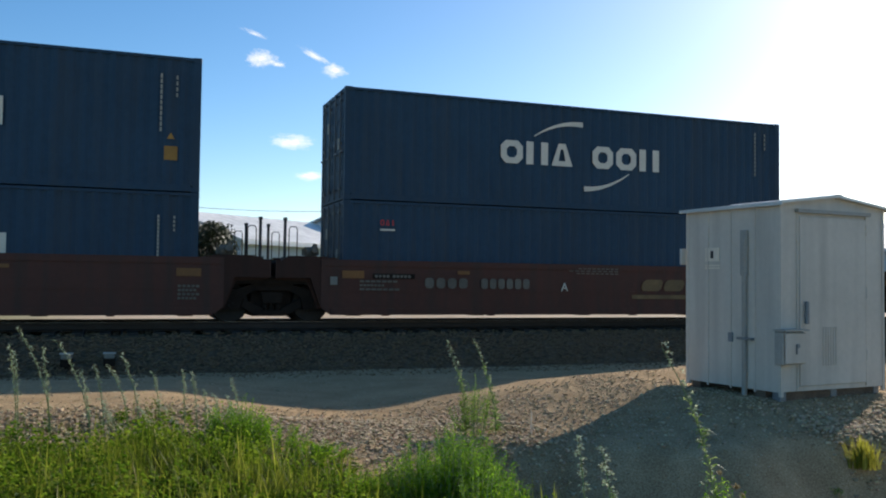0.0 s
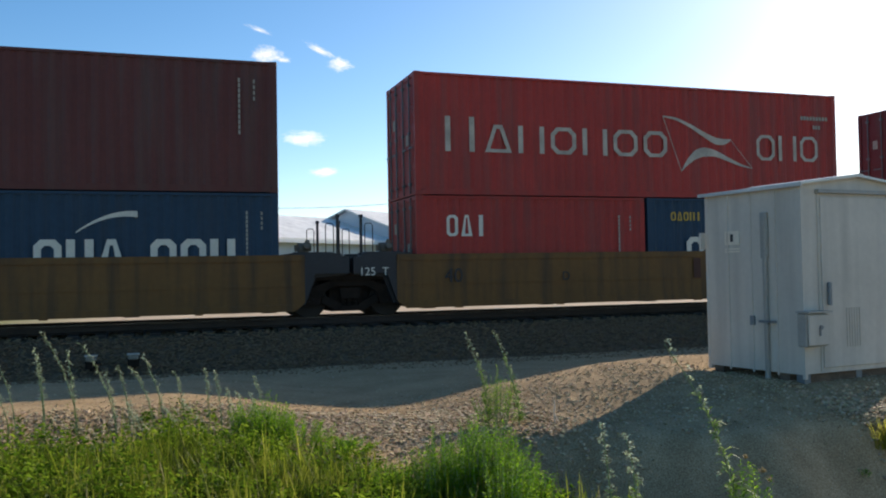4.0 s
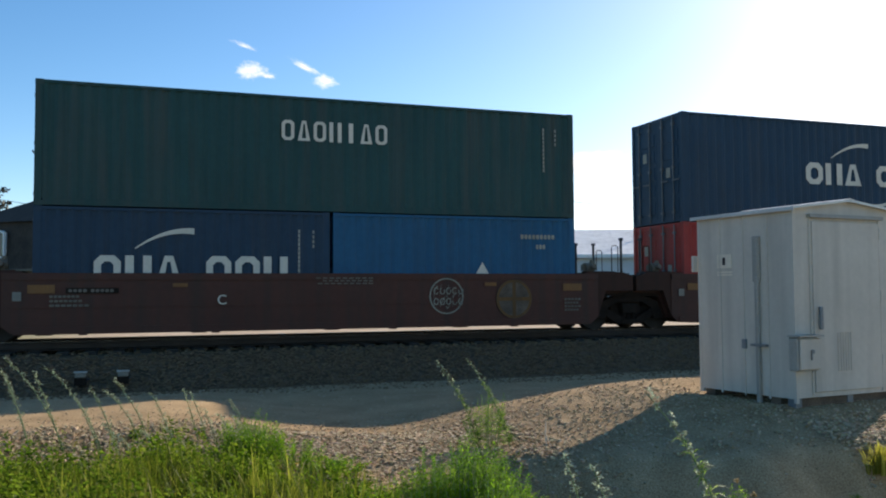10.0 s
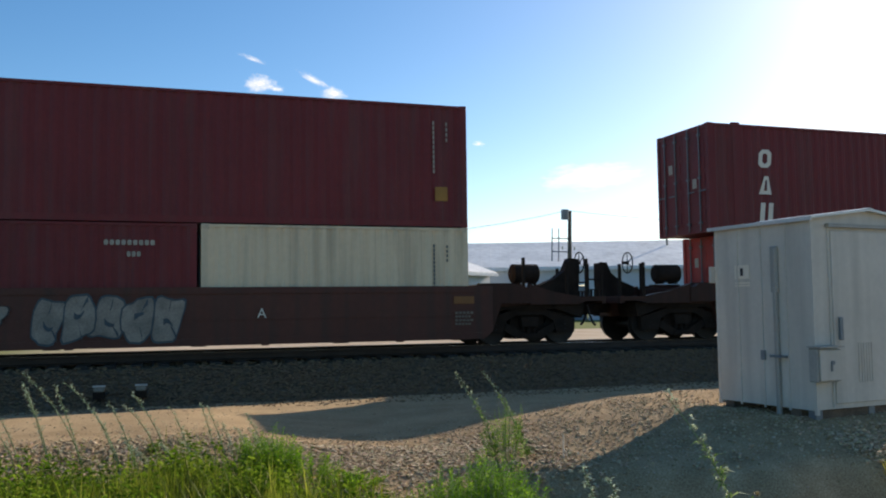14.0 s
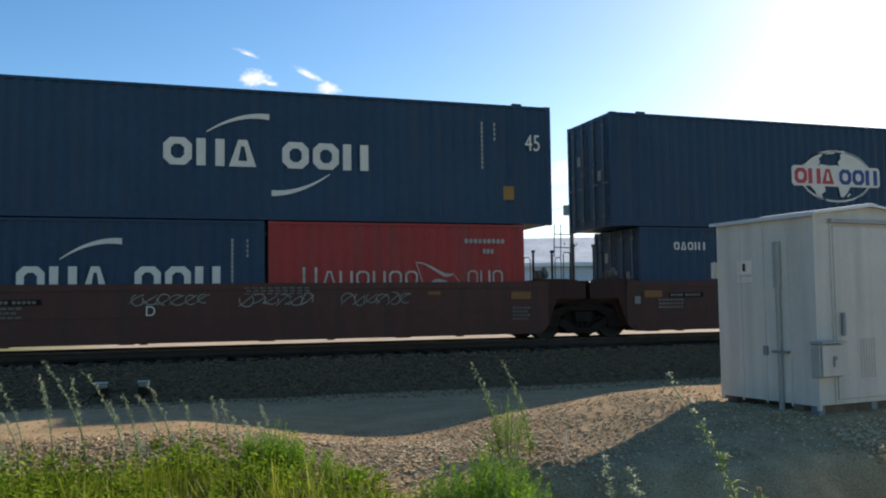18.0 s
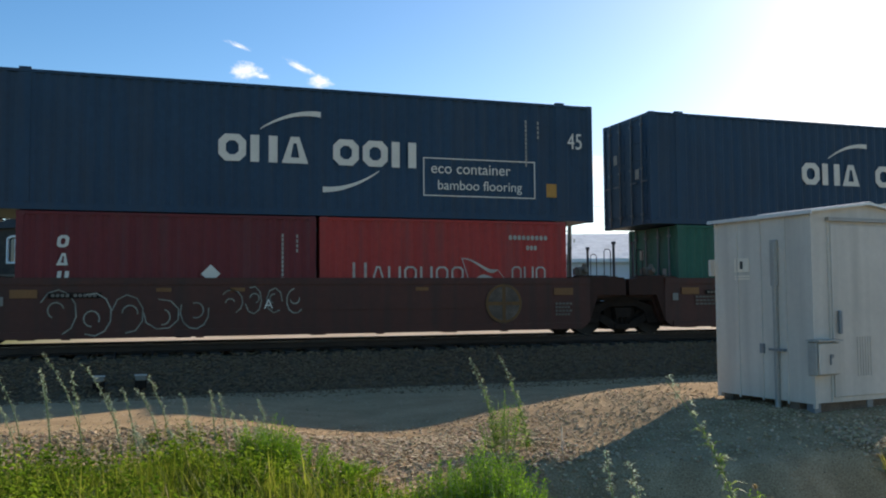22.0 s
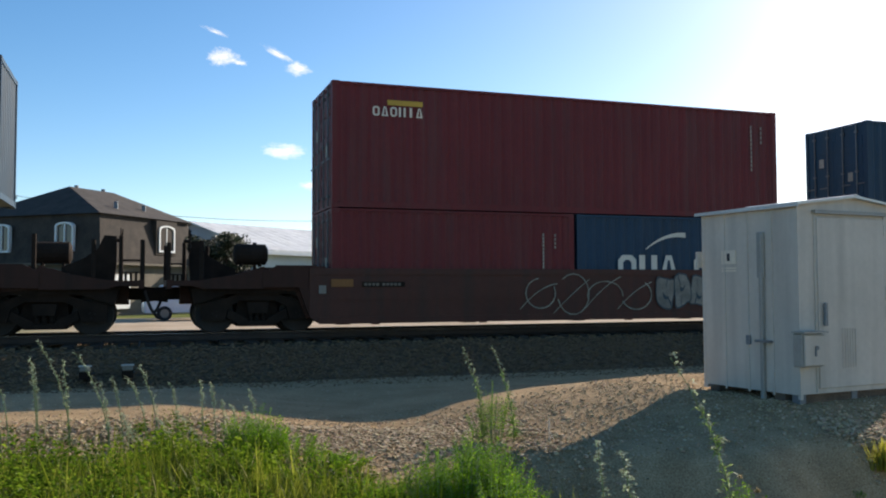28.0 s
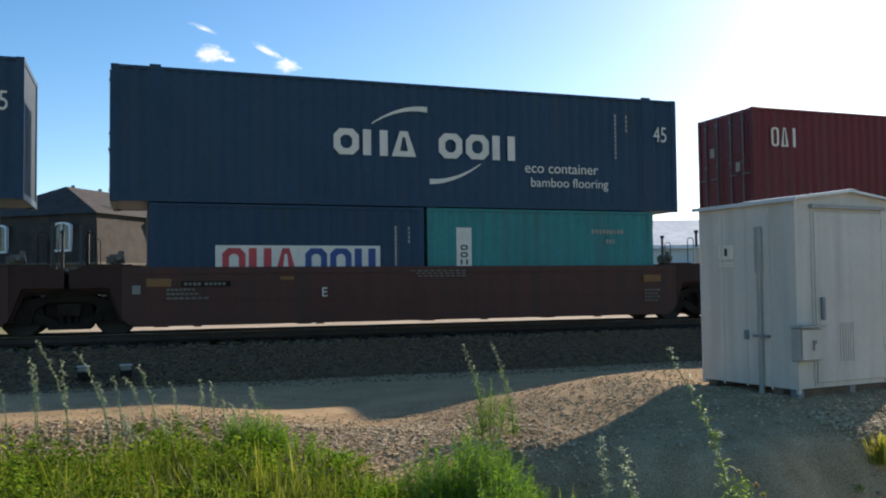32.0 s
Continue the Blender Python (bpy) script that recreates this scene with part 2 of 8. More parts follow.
for line, size in (("45", 0.56), ("45", 0.58), ("eco container", 0.36), ("bamboo flooring", 0.32), ("bamboo flooring", 0.34), ("light steel", 0.34),
                   ("A", 0.29), ("B", 0.29), ("C", 0.29), ("D", 0.29), ("E", 0.29), ("40", 0.46), ("125  T", 0.26), ("EVADES", 0.3)):
    for last in range(len(line)):             # made first, while the scene is empty
        text_mesh(line[:last + 1], size)
        text_mesh(line[last], size)


def lettering(s, x, z, size, mat, parent, y, name="lettering", squeeze=1.0):
    """A line of writing, each character a part of its own."""
    right = lambda m: max(v.co.x for v in m.vertices)
    for i, c in enumerate(s):
        if c != " ":
            me = text_mesh(c, size)
            ob = placed(name, me, mat, parent, (x + squeeze * (right(text_mesh(s[:i + 1], size)) - right(me)), y, z))
            ob.scale.x = squeeze


# ---- the train: containers ----
RAIL, TRACK_Y = 0.81, 20.49          # top of rail, middle of the track
WELL_FLOOR, STACK_JOINT = 0.99, 3.58  # bottoms of the lower and the upper containers over the road
KINDS = {"20": (6.058, 2.591), "40": (12.192, 2.591), "40hc": (12.192, 2.896), "45": (13.716, 2.896)}
FACE = -1.219                        # the side of a container that faces the road
INK = FACE + 0.013                   # painted lettering lies just over the corrugation


def corrugated(bm, x0, x1, z0, z1, y, depth, period=0.278):
    """A sheet in vertical folds between x0 and x1; depth is measured inwards from y."""
    n = round((x1 - x0) / period)
    p = (x1 - x0) / n
    xs = []
    for i in range(n):
        a = x0 + i * p
        xs += [(a, 0), (a + p * 0.27, 0), (a + p * 0.5, 1), (a + p * 0.77, 1)]
    xs.append((x1, 0))
    lo = [bm.verts.new((x, y + depth * d, z0)) for x, d in xs]
    hi = [bm.verts.new((x, y + depth * d, z1)) for x, d in xs]
    for i in range(len(xs) - 1):
        bm.faces.new((lo[i], lo[i + 1], hi[i + 1], hi[i]))


CONTAINER_MESHES = {}


def container_meshes(kind):
    if kind in CONTAINER_MESHES:
        return CONTAINER_MESHES[kind]
    L, H = KINDS[kind]
    h, W = L / 2, 1.219
    out = {}
    bm = bmesh.new()
    for sx in (-1, 1):                       # corner posts
        for sy in (-1, 1):
            a, b = sorted((sx * (h - 0.005), sx * (h - 0.15)))
            c, d = sorted((sy * (W - 0.004), sy * (W - 0.11)))
            box(bm, a, b, c, d, 0.11, H - 0.11)
    for sy in (-1, 1):                       # long rails
        c, d = sorted((sy * (W - 0.004), sy * (W - 0.065)))
        box(bm, -h + 0.17, h - 0.17, c, d, 0.02, 0.16)
        box(bm, -h + 0.17, h - 0.17, c, d, H - 0.075, H - 0.012)
    for sx in (-1, 1):                       # end rails
        a, b = sorted((sx * (h - 0.006), sx * (h - 0.09)))
        box(bm, a, b, -W + 0.17, W - 0.17, 0.02, 0.15)
        box(bm, a, b, -W + 0.17, W - 0.17, H - 0.12, H - 0.014)
    box(bm, -h + 0.1, h - 0.1, -W + 0.07, W - 0.07, 0.03, 0.09)
    if kind == "45":                         # the inner lifting posts at the 40-foot marks
        for sx in (-1, 1):
            for sy in (-1, 1):
                a, b = sorted((sx * 6.09, sx * 5.86))
                c, d = sorted((sy * (W - 0.002), sy * (W - 0.09)))
                box(bm, a, b, c, d, 0.165, H - 0.08)
                box(bm, a, b, c, d, H - 0.07, H + 0.035)
    out["frame"] = mesh_of("container_frame", bm)
    bm = bmesh.new()
    spans = [(-h + 0.15, h - 0.15)] if kind != "45" else [(-h + 0.15, -6.09), (-5.86, 5.86), (6.09, h - 0.15)]
    for a, b in spans:
        corrugated(bm, a, b, 0.16, H - 0.075, FACE + 0.019, 0.036)
    out["side_panel"] = mesh_of("side_panel", bm)
    bm = bmesh.new()
    corrugated(bm, -h + 0.09, h - 0.09, -W + 0.06, W - 0.06, 0, 0.02, 0.21)
    bmesh.ops.rotate(bm, verts=bm.verts[:], cent=(0, 0, 0), matrix=Matrix.Rotation(radians(-90), 3, "X"))
    bmesh.ops.translate(bm, verts=bm.verts[:], vec=(0, 0, H - 0.02))
    out["roof_panel"] = mesh_of("roof_panel", bm)
    bm = bmesh.new()
    corrugated(bm, -W + 0.11, W - 0.11, 0.15, H - 0.12, 0, 0.045, 0.25)
    bmesh.ops.rotate(bm, verts=bm.verts[:], cent=(0, 0, 0), matrix=Matrix.Rotation(radians(90), 3, "Z"))
    bmesh.ops.translate(bm, verts=bm.verts[:], vec=(h - 0.02, 0, 0))
    out["end_panel"] = mesh_of("end_panel", bm)
    bm = bmesh.new()                         # one door leaf: a rimmed panel with shallow folds
    w = W - 0.12
    box(bm, -0.03, 0.02, 0.005, w, 0.15, H - 0.12)
    for i in range(5):
        z = 0.3 + i * (H - 0.75) / 4.6
        box(bm, -0.045, -0.03, 0.1, w - 0.09, z, z + (H - 0.75) / 6.5)
    out["door"] = mesh_of("container_door", bm)
    bm = bmesh.new()
    tube(bm, (0, 0, 0.06), (0, 0, H - 0.05), 0.02, sides=6)
    for z in (0.25, H * 0.5, H - 0.3):
        box(bm, -0.03, 0.03, -0.05, 0.05, z, z + 0.06)
    box(bm, -0.035, -0.02, -0.02, 0.3, 1.1, 1.14)
    out["lock_rod"] = mesh_of("lock_rod", bm)
    bm = bmesh.new()
    box(bm, -0.089, 0.089, -0.081, 0.081, 0, 0.118)
    bevelled(bm, 0.012)
    out["corner_casting"] = mesh_of("corner_casting", bm)
    bm = bmesh.new()
    box(bm, -0.006, 0.0, -0.09, 0.09, 0.0, 0.26)
    out["placard"] = mesh_of("placard", bm)
    CONTAINER_MESHES[kind] = out
    return out


ROD_PAINT = material("galvanised_rod", (0.15, 0.15, 0.15), 0.55, 0.3, vary=0.2)
CARRIED = []                          # (thing, its place at the clip's start)


def letter_shape(bm, kind, x0, x1, z0, z1, stroke, y, slant):
    """One plain shape in a letter's place: a hollow block, a hollow wedge, a pair of bars, one bar or a full block."""
    w, h = x1 - x0, z1 - z0
    t = min(stroke * w, h * 0.3)

    def at(px, pz):
        return (x0 + px + slant * pz, z0 + pz)

    def ringed(inset):
        c = max(min(w, h) * 0.24 - inset * 0.4, 0.004)
        a, b = inset, inset * 0.9
        return [at(*p) for p in ((a + c, b), (w - a - c, b), (w - a, b + c), (w - a, h - b - c), (w - a - c, h - b), (a + c, h - b), (a, h - b - c), (a, b + c))]

    if kind == "o":
        band(bm, ringed(t), ringed(0), y, True)
    elif kind == "a":
        outer = [at(0, 0), at(w, 0), at(w * 0.66, h), at(w * 0.34, h)]
        inner = [at(t * 1.25, t * 0.8), at(w - t * 1.25, t * 0.8), at(w * 0.56, h - t * 0.9), at(w * 0.44, h - t * 0.9)]
        band(bm, inner, outer, y, True)
    elif kind == "m":
        for a, b in ((0, t * 1.2), (w - t * 1.2, w)):
            prism(bm, [at(a, 0), at(b, 0), at(b, h), at(a, h)], y - 0.004, y)
    elif kind == "i":
        prism(bm, [at(w * 0.5 - t * 0.7, 0), at(w * 0.5 + t * 0.7, 0), at(w * 0.5 + t * 0.7, h), at(w * 0.5 - t * 0.7, h)], y - 0.004, y)
    else:
        prism(bm, ringed(0), y - 0.004, y)


def blocks(bm, x0, x1, z0, z1, n, gap=0.28, word_gap=(), y=INK, slant=0.0, shapes="s", stroke=0.3):
    """A row of plain shapes, one for each letter of a name."""
    unit = (x1 - x0) / (n + (n - 1) * gap + len(word_gap) * 0.8)
    x = x0
    for i in range(n):
        letter_shape(bm, shapes[i % len(shapes)], x, x + unit, z0, z1, stroke, y, slant)
        x += unit * (1 + gap) + (unit * 0.8 if i + 1 in word_gap else 0)


def swoosh(bm, points, x0, w, z0, h, y=INK):
    """A curved stroke of changing width; points of (along, middle, width) in shares of w and h."""
    rows = []
    for (a, b, c), (d, e, f) in zip(points, points[1:]):
        rows += [(a + (d - a) * k / 3, b + (e - b) * k / 3, c + (f - c) * k / 3) for k in range(3)]
    rows.append(points[-1])
    soft = [rows[0]] + [tuple((p + 2 * q + r) / 4 for p, q, r in zip(*rows[i - 1:i + 2])) for i in range(1, len(rows) - 1)] + [rows[-1]]
    band(bm, [(x0 + a * w, z0 + (b - c / 2) * h) for a, b, c in soft], [(x0 + a * w, z0 + (b + c / 2) * h) for a, b, c in soft], y)


def arc_shape(bm, x0, x1, z0, z1, bulge, w0, w1, y=INK, steps=10):
    """A tapering curved stroke from (x0, z0) to (x1, z1)."""
    top, low = [], []
    for i in range(steps + 1):
        t = i / steps
        x = x0 + (x1 - x0) * t
        z = z0 + (z1 - z0) * t + bulge * 4 * t * (1 - t)
        w = w0 + (w1 - w0) * t
        top.append((x, z + w / 2))
        low.append((x, z - w / 2))
    band(bm, low, top, y)


def band(bm, low, top, y, closed=False):
    """One thin strip between two rows of (x, z) points."""
    f = [[bm.verts.new((x, yy, z)) for x, z in row] for row in (low, top) for yy in (y - 0.004, y)]
    n = len(low)
    for i in range(n if closed else n - 1):
        j = (i + 1) % n
        for p, q in ((0, 2), (2, 3), (3, 1), (1, 0)):
            bm.faces.new((f[p][i], f[p][j], f[q][j], f[q][i]))
    if not closed:
        for i in (0, n - 1):
            bm.faces.new((f[0][i], f[2][i], f[3][i], f[1][i]))


def ring(bm, cx, cz, rx, rz, w, y=INK, a0=0, a1=360, steps=28):
    closed = a1 - a0 >= 360
    turns = [radians(a0 + (a1 - a0) * i / steps) for i in range(steps if closed else steps + 1)]
    band(bm, [(cx + (rx - w) * math.cos(t), cz + (rz - w) * math.sin(t)) for t in turns], [(cx + rx * math.cos(t), cz + rz * math.sin(t)) for t in turns], y, closed)


def pieces(name, bm, mat, root, label=""):
    """Each separate shape of a painted mark as a part of its own."""
    left = set(bm.verts)
    while left:
        todo, island = [left.pop()], []
        while todo:
            v = todo.pop()
            island.append(v)
            for e in v.link_edges:
                w = e.other_vert(v)
                if w in left:
                    left.remove(w)
                    todo.append(w)
        one = bmesh.new()
        twin = {v: one.verts.new(v.co) for v in island}
        for f in {f for v in island for f in v.link_faces}:
            one.faces.new([twin[v] for v in f.verts])
        part(name, one, mat, root, label)
    bm.free()


def disc(bm, cx, cz, rx, rz, y=INK, steps=24):
    prism(bm, [(cx + rx * math.cos(2 * math.pi * i / steps), cz + rz * math.sin(2 * math.pi * i / steps)) for i in range(steps)], y - 0.004, y)


def plate(bm, x0, x1, z0, z1, y=INK):
    box(bm, x0, x1, y - 0.004, y, z0, z1)


def outline(bm, x0, x1, z0, z1, w, y=INK):
    for a in ((x0, x1, z0, z0 + w), (x0, x1, z1 - w, z1), (x0, x0 + w, z0 + w, z1 - w), (x1 - w, x1, z0 + w, z1 - w)):
        plate(bm, *a, y)


GLOBE_LANDS = (                       # in half widths and half heights from the globe's middle
    ((-0.92, 0.3), (-0.86, 0.5), (-0.73, 0.68), (-0.6, 0.8), (-0.49, 0.87), (-0.36, 0.9), (-0.38, 0.76), (-0.47, 0.66), (-0.44, 0.52), (-0.52, 0.3)),
    ((-0.5, 0.3), (-0.44, 0.44), (-0.2, 0.4), (0.06, 0.42), (0.05, 0.3)),
    ((0.1, 0.3), (0.06, 0.55), (0.14, 0.68), (0.13, 0.84), (0.24, 0.93), (0.45, 0.87), (0.65, 0.73), (0.81, 0.55), (0.92, 0.3)),
    ((-0.3, 0.83), (-0.12, 0.97), (0.06, 0.95), (-0.06, 0.86), (-0.17, 0.84)),
    ((-0.78, -0.3), (-0.34, -0.3), (-0.31, -0.58), (-0.43, -0.72), (-0.37, -0.86), (-0.2, -0.95), (-0.38, -0.9), (-0.56, -0.78), (-0.6, -0.6)),
    ((0.03, -0.3), (0.42, -0.3), (0.31, -0.6), (0.18, -0.8), (0.1, -0.78), (0.07, -0.55)),
    ((0.27, -0.76), (0.36, -0.62), (0.38, -0.68), (0.31, -0.79)),
    ((0.5, -0.86), (0.72, -0.66), (0.84, -0.48), (0.86, -0.52), (0.72, -0.72)))


def draw_mark(root, kind, a, dx, dz):
    """Painted marks of a container; places in metres from its left end and over the road."""
    bm = bmesh.new()
    y = INK
    name, mat, label = "marking", M["white"], ""
    X = lambda v: v + dx
    Z = lambda v: v + dz
    if kind == "arcs":                       # six large letters between two swooping strokes
        x0, x1, z0, z1, both = a
        w, h = x1 - x0, z1 - z0
        blocks(bm, X(x0), X(x1), Z(z0), Z(z1), 6, 0.16, (3,), shapes="omaoom", stroke=0.27)
        arc_shape(bm, X(x0 + w * 0.2), X(x0 + w * 0.5), Z(z1 + h * 0.25), Z(z1 + h * 0.9), h * 0.22, 0.03, 0.13)
        if both:
            arc_shape(bm, X(x0 + w * 0.51), X(x0 + w * 0.8), Z(z0 - h * 0.95), Z(z0 - h * 0.18), -h * 0.2, 0.13, 0.03)
        name, label = "logo_letter", "white painted shape"
    elif kind == "flag":                     # two words with a waving flag between them
        x0, x1, z0, z1 = a
        w, h = x1 - x0, z1 - z0
        u = w / 10.6
        letter_shape(bm, "m", X(x0), X(x0 + u * 0.72), Z(z0), Z(z1), 0.15, y, 0)
        blocks(bm, X(x0 + u * 0.98), X(x0 + w * 0.555), Z(z0), Z(z0 + h * 0.8), 6, 0.26, shapes="amomoo", stroke=0.15)
        blocks(bm, X(x0 + w * 0.81), X(x0 + w * 0.995), Z(z0), Z(z0 + h * 0.82), 3, 0.22, shapes="omo", stroke=0.15)
        fx, fw = X(x0 + w * 0.545), w * 0.25
        swoosh(bm, ((0, 1.28, 0.04), (0.15, 1.22, 0.09), (0.3, 1.02, 0.12), (0.45, 0.76, 0.17), (0.58, 0.56, 0.22), (0.68, 0.54, 0.2), (0.76, 0.62, 0.05)), fx, fw, Z(z0), h)
        swoosh(bm, ((0.19, -0.42, 0.03), (0.26, -0.12, 0.2), (0.35, 0.12, 0.3), (0.45, 0.22, 0.3), (0.58, 0.18, 0.2), (0.72, 0.0, 0.14), (0.87, -0.18, 0.08), (1, -0.27, 0.02)), fx, fw, Z(z0), h)
        for a0, b0, a1, b1 in ((0.0, 1.26, 0.19, -0.42), (0.76, 0.6, 1.0, -0.27)):
            prism(bm, [(fx + a0 * fw, Z(z0 + b0 * h)), (fx + a0 * fw + 0.02, Z(z0 + b0 * h)), (fx + a1 * fw + 0.02, Z(z0 + b1 * h)), (fx + a1 * fw, Z(z0 + b1 * h))], y - 0.004, y)
        name, label, mat = "logo_letter", "worn white painted shape", M["worn_white"]
    elif kind == "word":
        x0, x1, z0, z1, n, colour = a
        blocks(bm, X(x0), X(x1), Z(z0), Z(z1), n, shapes=("oai" if n == 3 else "oaomiao"), stroke=0.26)
        mat, name = M[colour], "name_letter"
    elif kind == "spaced":                   # small letters set far apart
        x0, x1, z0, z1, n, colour = a
        blocks(bm, X(x0), X(x1), Z(z0), Z(z1), n, 0.62, shapes="oomi", stroke=0.25)
        mat, name = M[colour], "name_letter"
    elif kind == "vword":                    # letters one below the other
        x0, x1, z0, z1, n, colour = a
        s = (z1 - z0) / n
        for i in range(n):
            blocks(bm, X(x0), X(x1), Z(z0 + i * s), Z(z0 + i * s + s * 0.68), 1, slant=0.12 if n == 3 else 0, shapes="maomio"[i % 6], stroke=0.3)
        mat, name = M[colour], "name_letter"
    elif kind == "front_vword":              # a column of letters on a painted panel
        x0, x1, z0, z1, n, colour = a
        k = (z1 - z0) / n
        for i in range(n):
            blocks(bm, X(x0), X(x1), Z(z0 + i * k), Z(z0 + i * k + k * 0.7), 1, y=y - 0.005, shapes="omoo"[i % 4], stroke=0.26)
        mat, name = M[colour], "name_letter"
    elif kind == "plate":
        x0, x1, z0, z1, colour = a
        plate(bm, X(x0), X(x1), Z(z0), Z(z1), y)
        mat, name = M[colour], "placard"
    elif kind == "front_word":               # letters on a painted panel
        x0, x1, z0, z1, n, colour = a
        blocks(bm, X(x0), X(x1), Z(z0), Z(z1), n, 0.12, y=y - 0.005, shapes="oom", stroke=0.28)
        mat, name = M[colour], "name_letter"
    elif kind == "frame":
        x0, x1, z0, z1 = a
        outline(bm, X(x0), X(x1), Z(z0), Z(z1), 0.025)
        name = "text_border"
    elif kind == "codes":                    # owner's code and size codes: rows of small bars
        x0, x1, z0 = a
        blocks(bm, X(x0), X(x1), Z(z0), Z(z0 + 0.11), 9, 0.35)
        blocks(bm, X(x0 + (x1 - x0) * 0.45), X(x0 + (x1 - x0) * 0.72), Z(z0 - 0.24), Z(z0 - 0.13), 3, 0.35)
        name, mat = "code_marking", M["code_paint"]
    elif kind in ("vcodes", "dark_vcodes"):   # codes painted vertically beside the right post
        x0, z0, z1 = a
        n = 11
        s = (z1 - z0) / n
        for i in range(n):
            plate(bm, X(x0), X(x0 + 0.042), Z(z0 + i * s), Z(z0 + i * s + s * 0.8))
        for i in range(4):
            plate(bm, X(x0 + 0.32), X(x0 + 0.36), Z(z1 - (i + 1) * s * 1.1), Z(z1 - (i + 1) * s * 1.1 + s * 0.75))
        name, mat = "code_marking", M["spray_dark" if kind == "dark_vcodes" else "code_paint"]
    elif kind == "sticker":
        x0, z0, s, colour = a
        plate(bm, X(x0), X(x0 + s), Z(z0), Z(z0 + s * 1.1))
        mat, name = M[colour], "sticker"
    elif kind == "triangle":
        x0, z0, s = a
        prism(bm, [(X(x0), Z(z0)), (X(x0 + s), Z(z0)), (X(x0 + s / 2), Z(z0 + s * 0.85))], y - 0.004, y)
        name, mat = "sticker", M["sticker_orange" if s < 0.18 else "white"]
    elif kind == "globe":
        x0, x1, z0, z1 = a
        cx, cz, rx, rz = (x0 + x1) / 2, (z0 + z1) / 2, (x1 - x0) * 0.41, (z1 - z0) / 2
        ring(bm, X(cx), Z(cz), rx, rz, 0.05)
        for land in GLOBE_LANDS:
            prism(bm, [(X(cx + u * rx), Z(cz + v * rz)) for u, v in land], y - 0.004, y)
        k, low, top = 0.07, cz - rz * 0.40, cz + rz * 0.37
        prism(bm, [(X(u), Z(v)) for u, v in ((x0 + k, low), (x1 - k, low), (x1, low + k), (x1, top - k), (x1 - k, top), (x0 + k, top), (x0, top - k), (x0, low + k))], y - 0.009, y - 0.005)
        name, label = "logo", "white globe with a white band"
        pieces("globe", bm, mat, root, "white globe shape")
        w = x1 - x0
        bm = bmesh.new()
        blocks(bm, X(x0 + w * 0.03), X(x0 + w * 0.47), Z(cz - rz * 0.31), Z(cz + rz * 0.27), 3, 0.1, y=y - 0.01, shapes="oma", stroke=0.27)
        pieces("name_letter", bm, M["letter_red"], root, "red block letter")
        bm = bmesh.new()
        blocks(bm, X(x0 + w * 0.53), X(x0 + w * 0.97), Z(cz - rz * 0.31), Z(cz + rz * 0.27), 3, 0.1, y=y - 0.01, shapes="oom", stroke=0.27)
        mat, name, label = M["letter_blue"], "name_letter", "blue block letter"
    elif kind == "banner":                   # white panel with red and blue letters
        x0, x1, z0, z1 = a
        w = x1 - x0
        plate(bm, X(x0), X(x1), Z(z0), Z(z1))
        part("banner", bm, mat, root, "white painted panel")
        bm = bmesh.new()
        blocks(bm, X(x0 + w * 0.04), X(x0 + w * 0.48), Z(z0 + 0.02), Z(z1 - 0.06), 3, 0.14, y=y - 0.005, shapes="oma", stroke=0.29)
        pieces("name_letter", bm, M["letter_red"], root, "red block letter")
        bm = bmesh.new()
        blocks(bm, X(x0 + w * 0.53), X(x0 + w * 0.97), Z(z0 + 0.02), Z(z1 - 0.06), 3, 0.14, y=y - 0.005, shapes="oom", stroke=0.29)
        mat, name, label = M["letter_blue"], "name_letter", "blue block letter"
    elif kind == "text":
        s, x0, z0, size, colour = a
        bm.free()
        lettering(s, X(x0), Z(z0), size, M[colour], root, FACE - 0.003 if s == "45" else y - 0.002, squeeze=0.74 if s == "45" else 1.0)
        return
    elif kind == "diamond":
        x0, z0, s = a
        prism(bm, [(X(x0), Z(z0)), (X(x0 + s * 0.5), Z(z0 - s * 0.5)), (X(x0 + s), Z(z0)), (X(x0 + s * 0.5), Z(z0 + s * 0.5))], y - 0.004, y)
        name = "placard"
    if name.endswith("_letter"):
        pieces(name, bm, mat, root, label)
    elif name == "code_marking":
        tagged(part(name, bm, mat, root), kind="stuff")
    else:
        part(name, bm, mat, root, label)


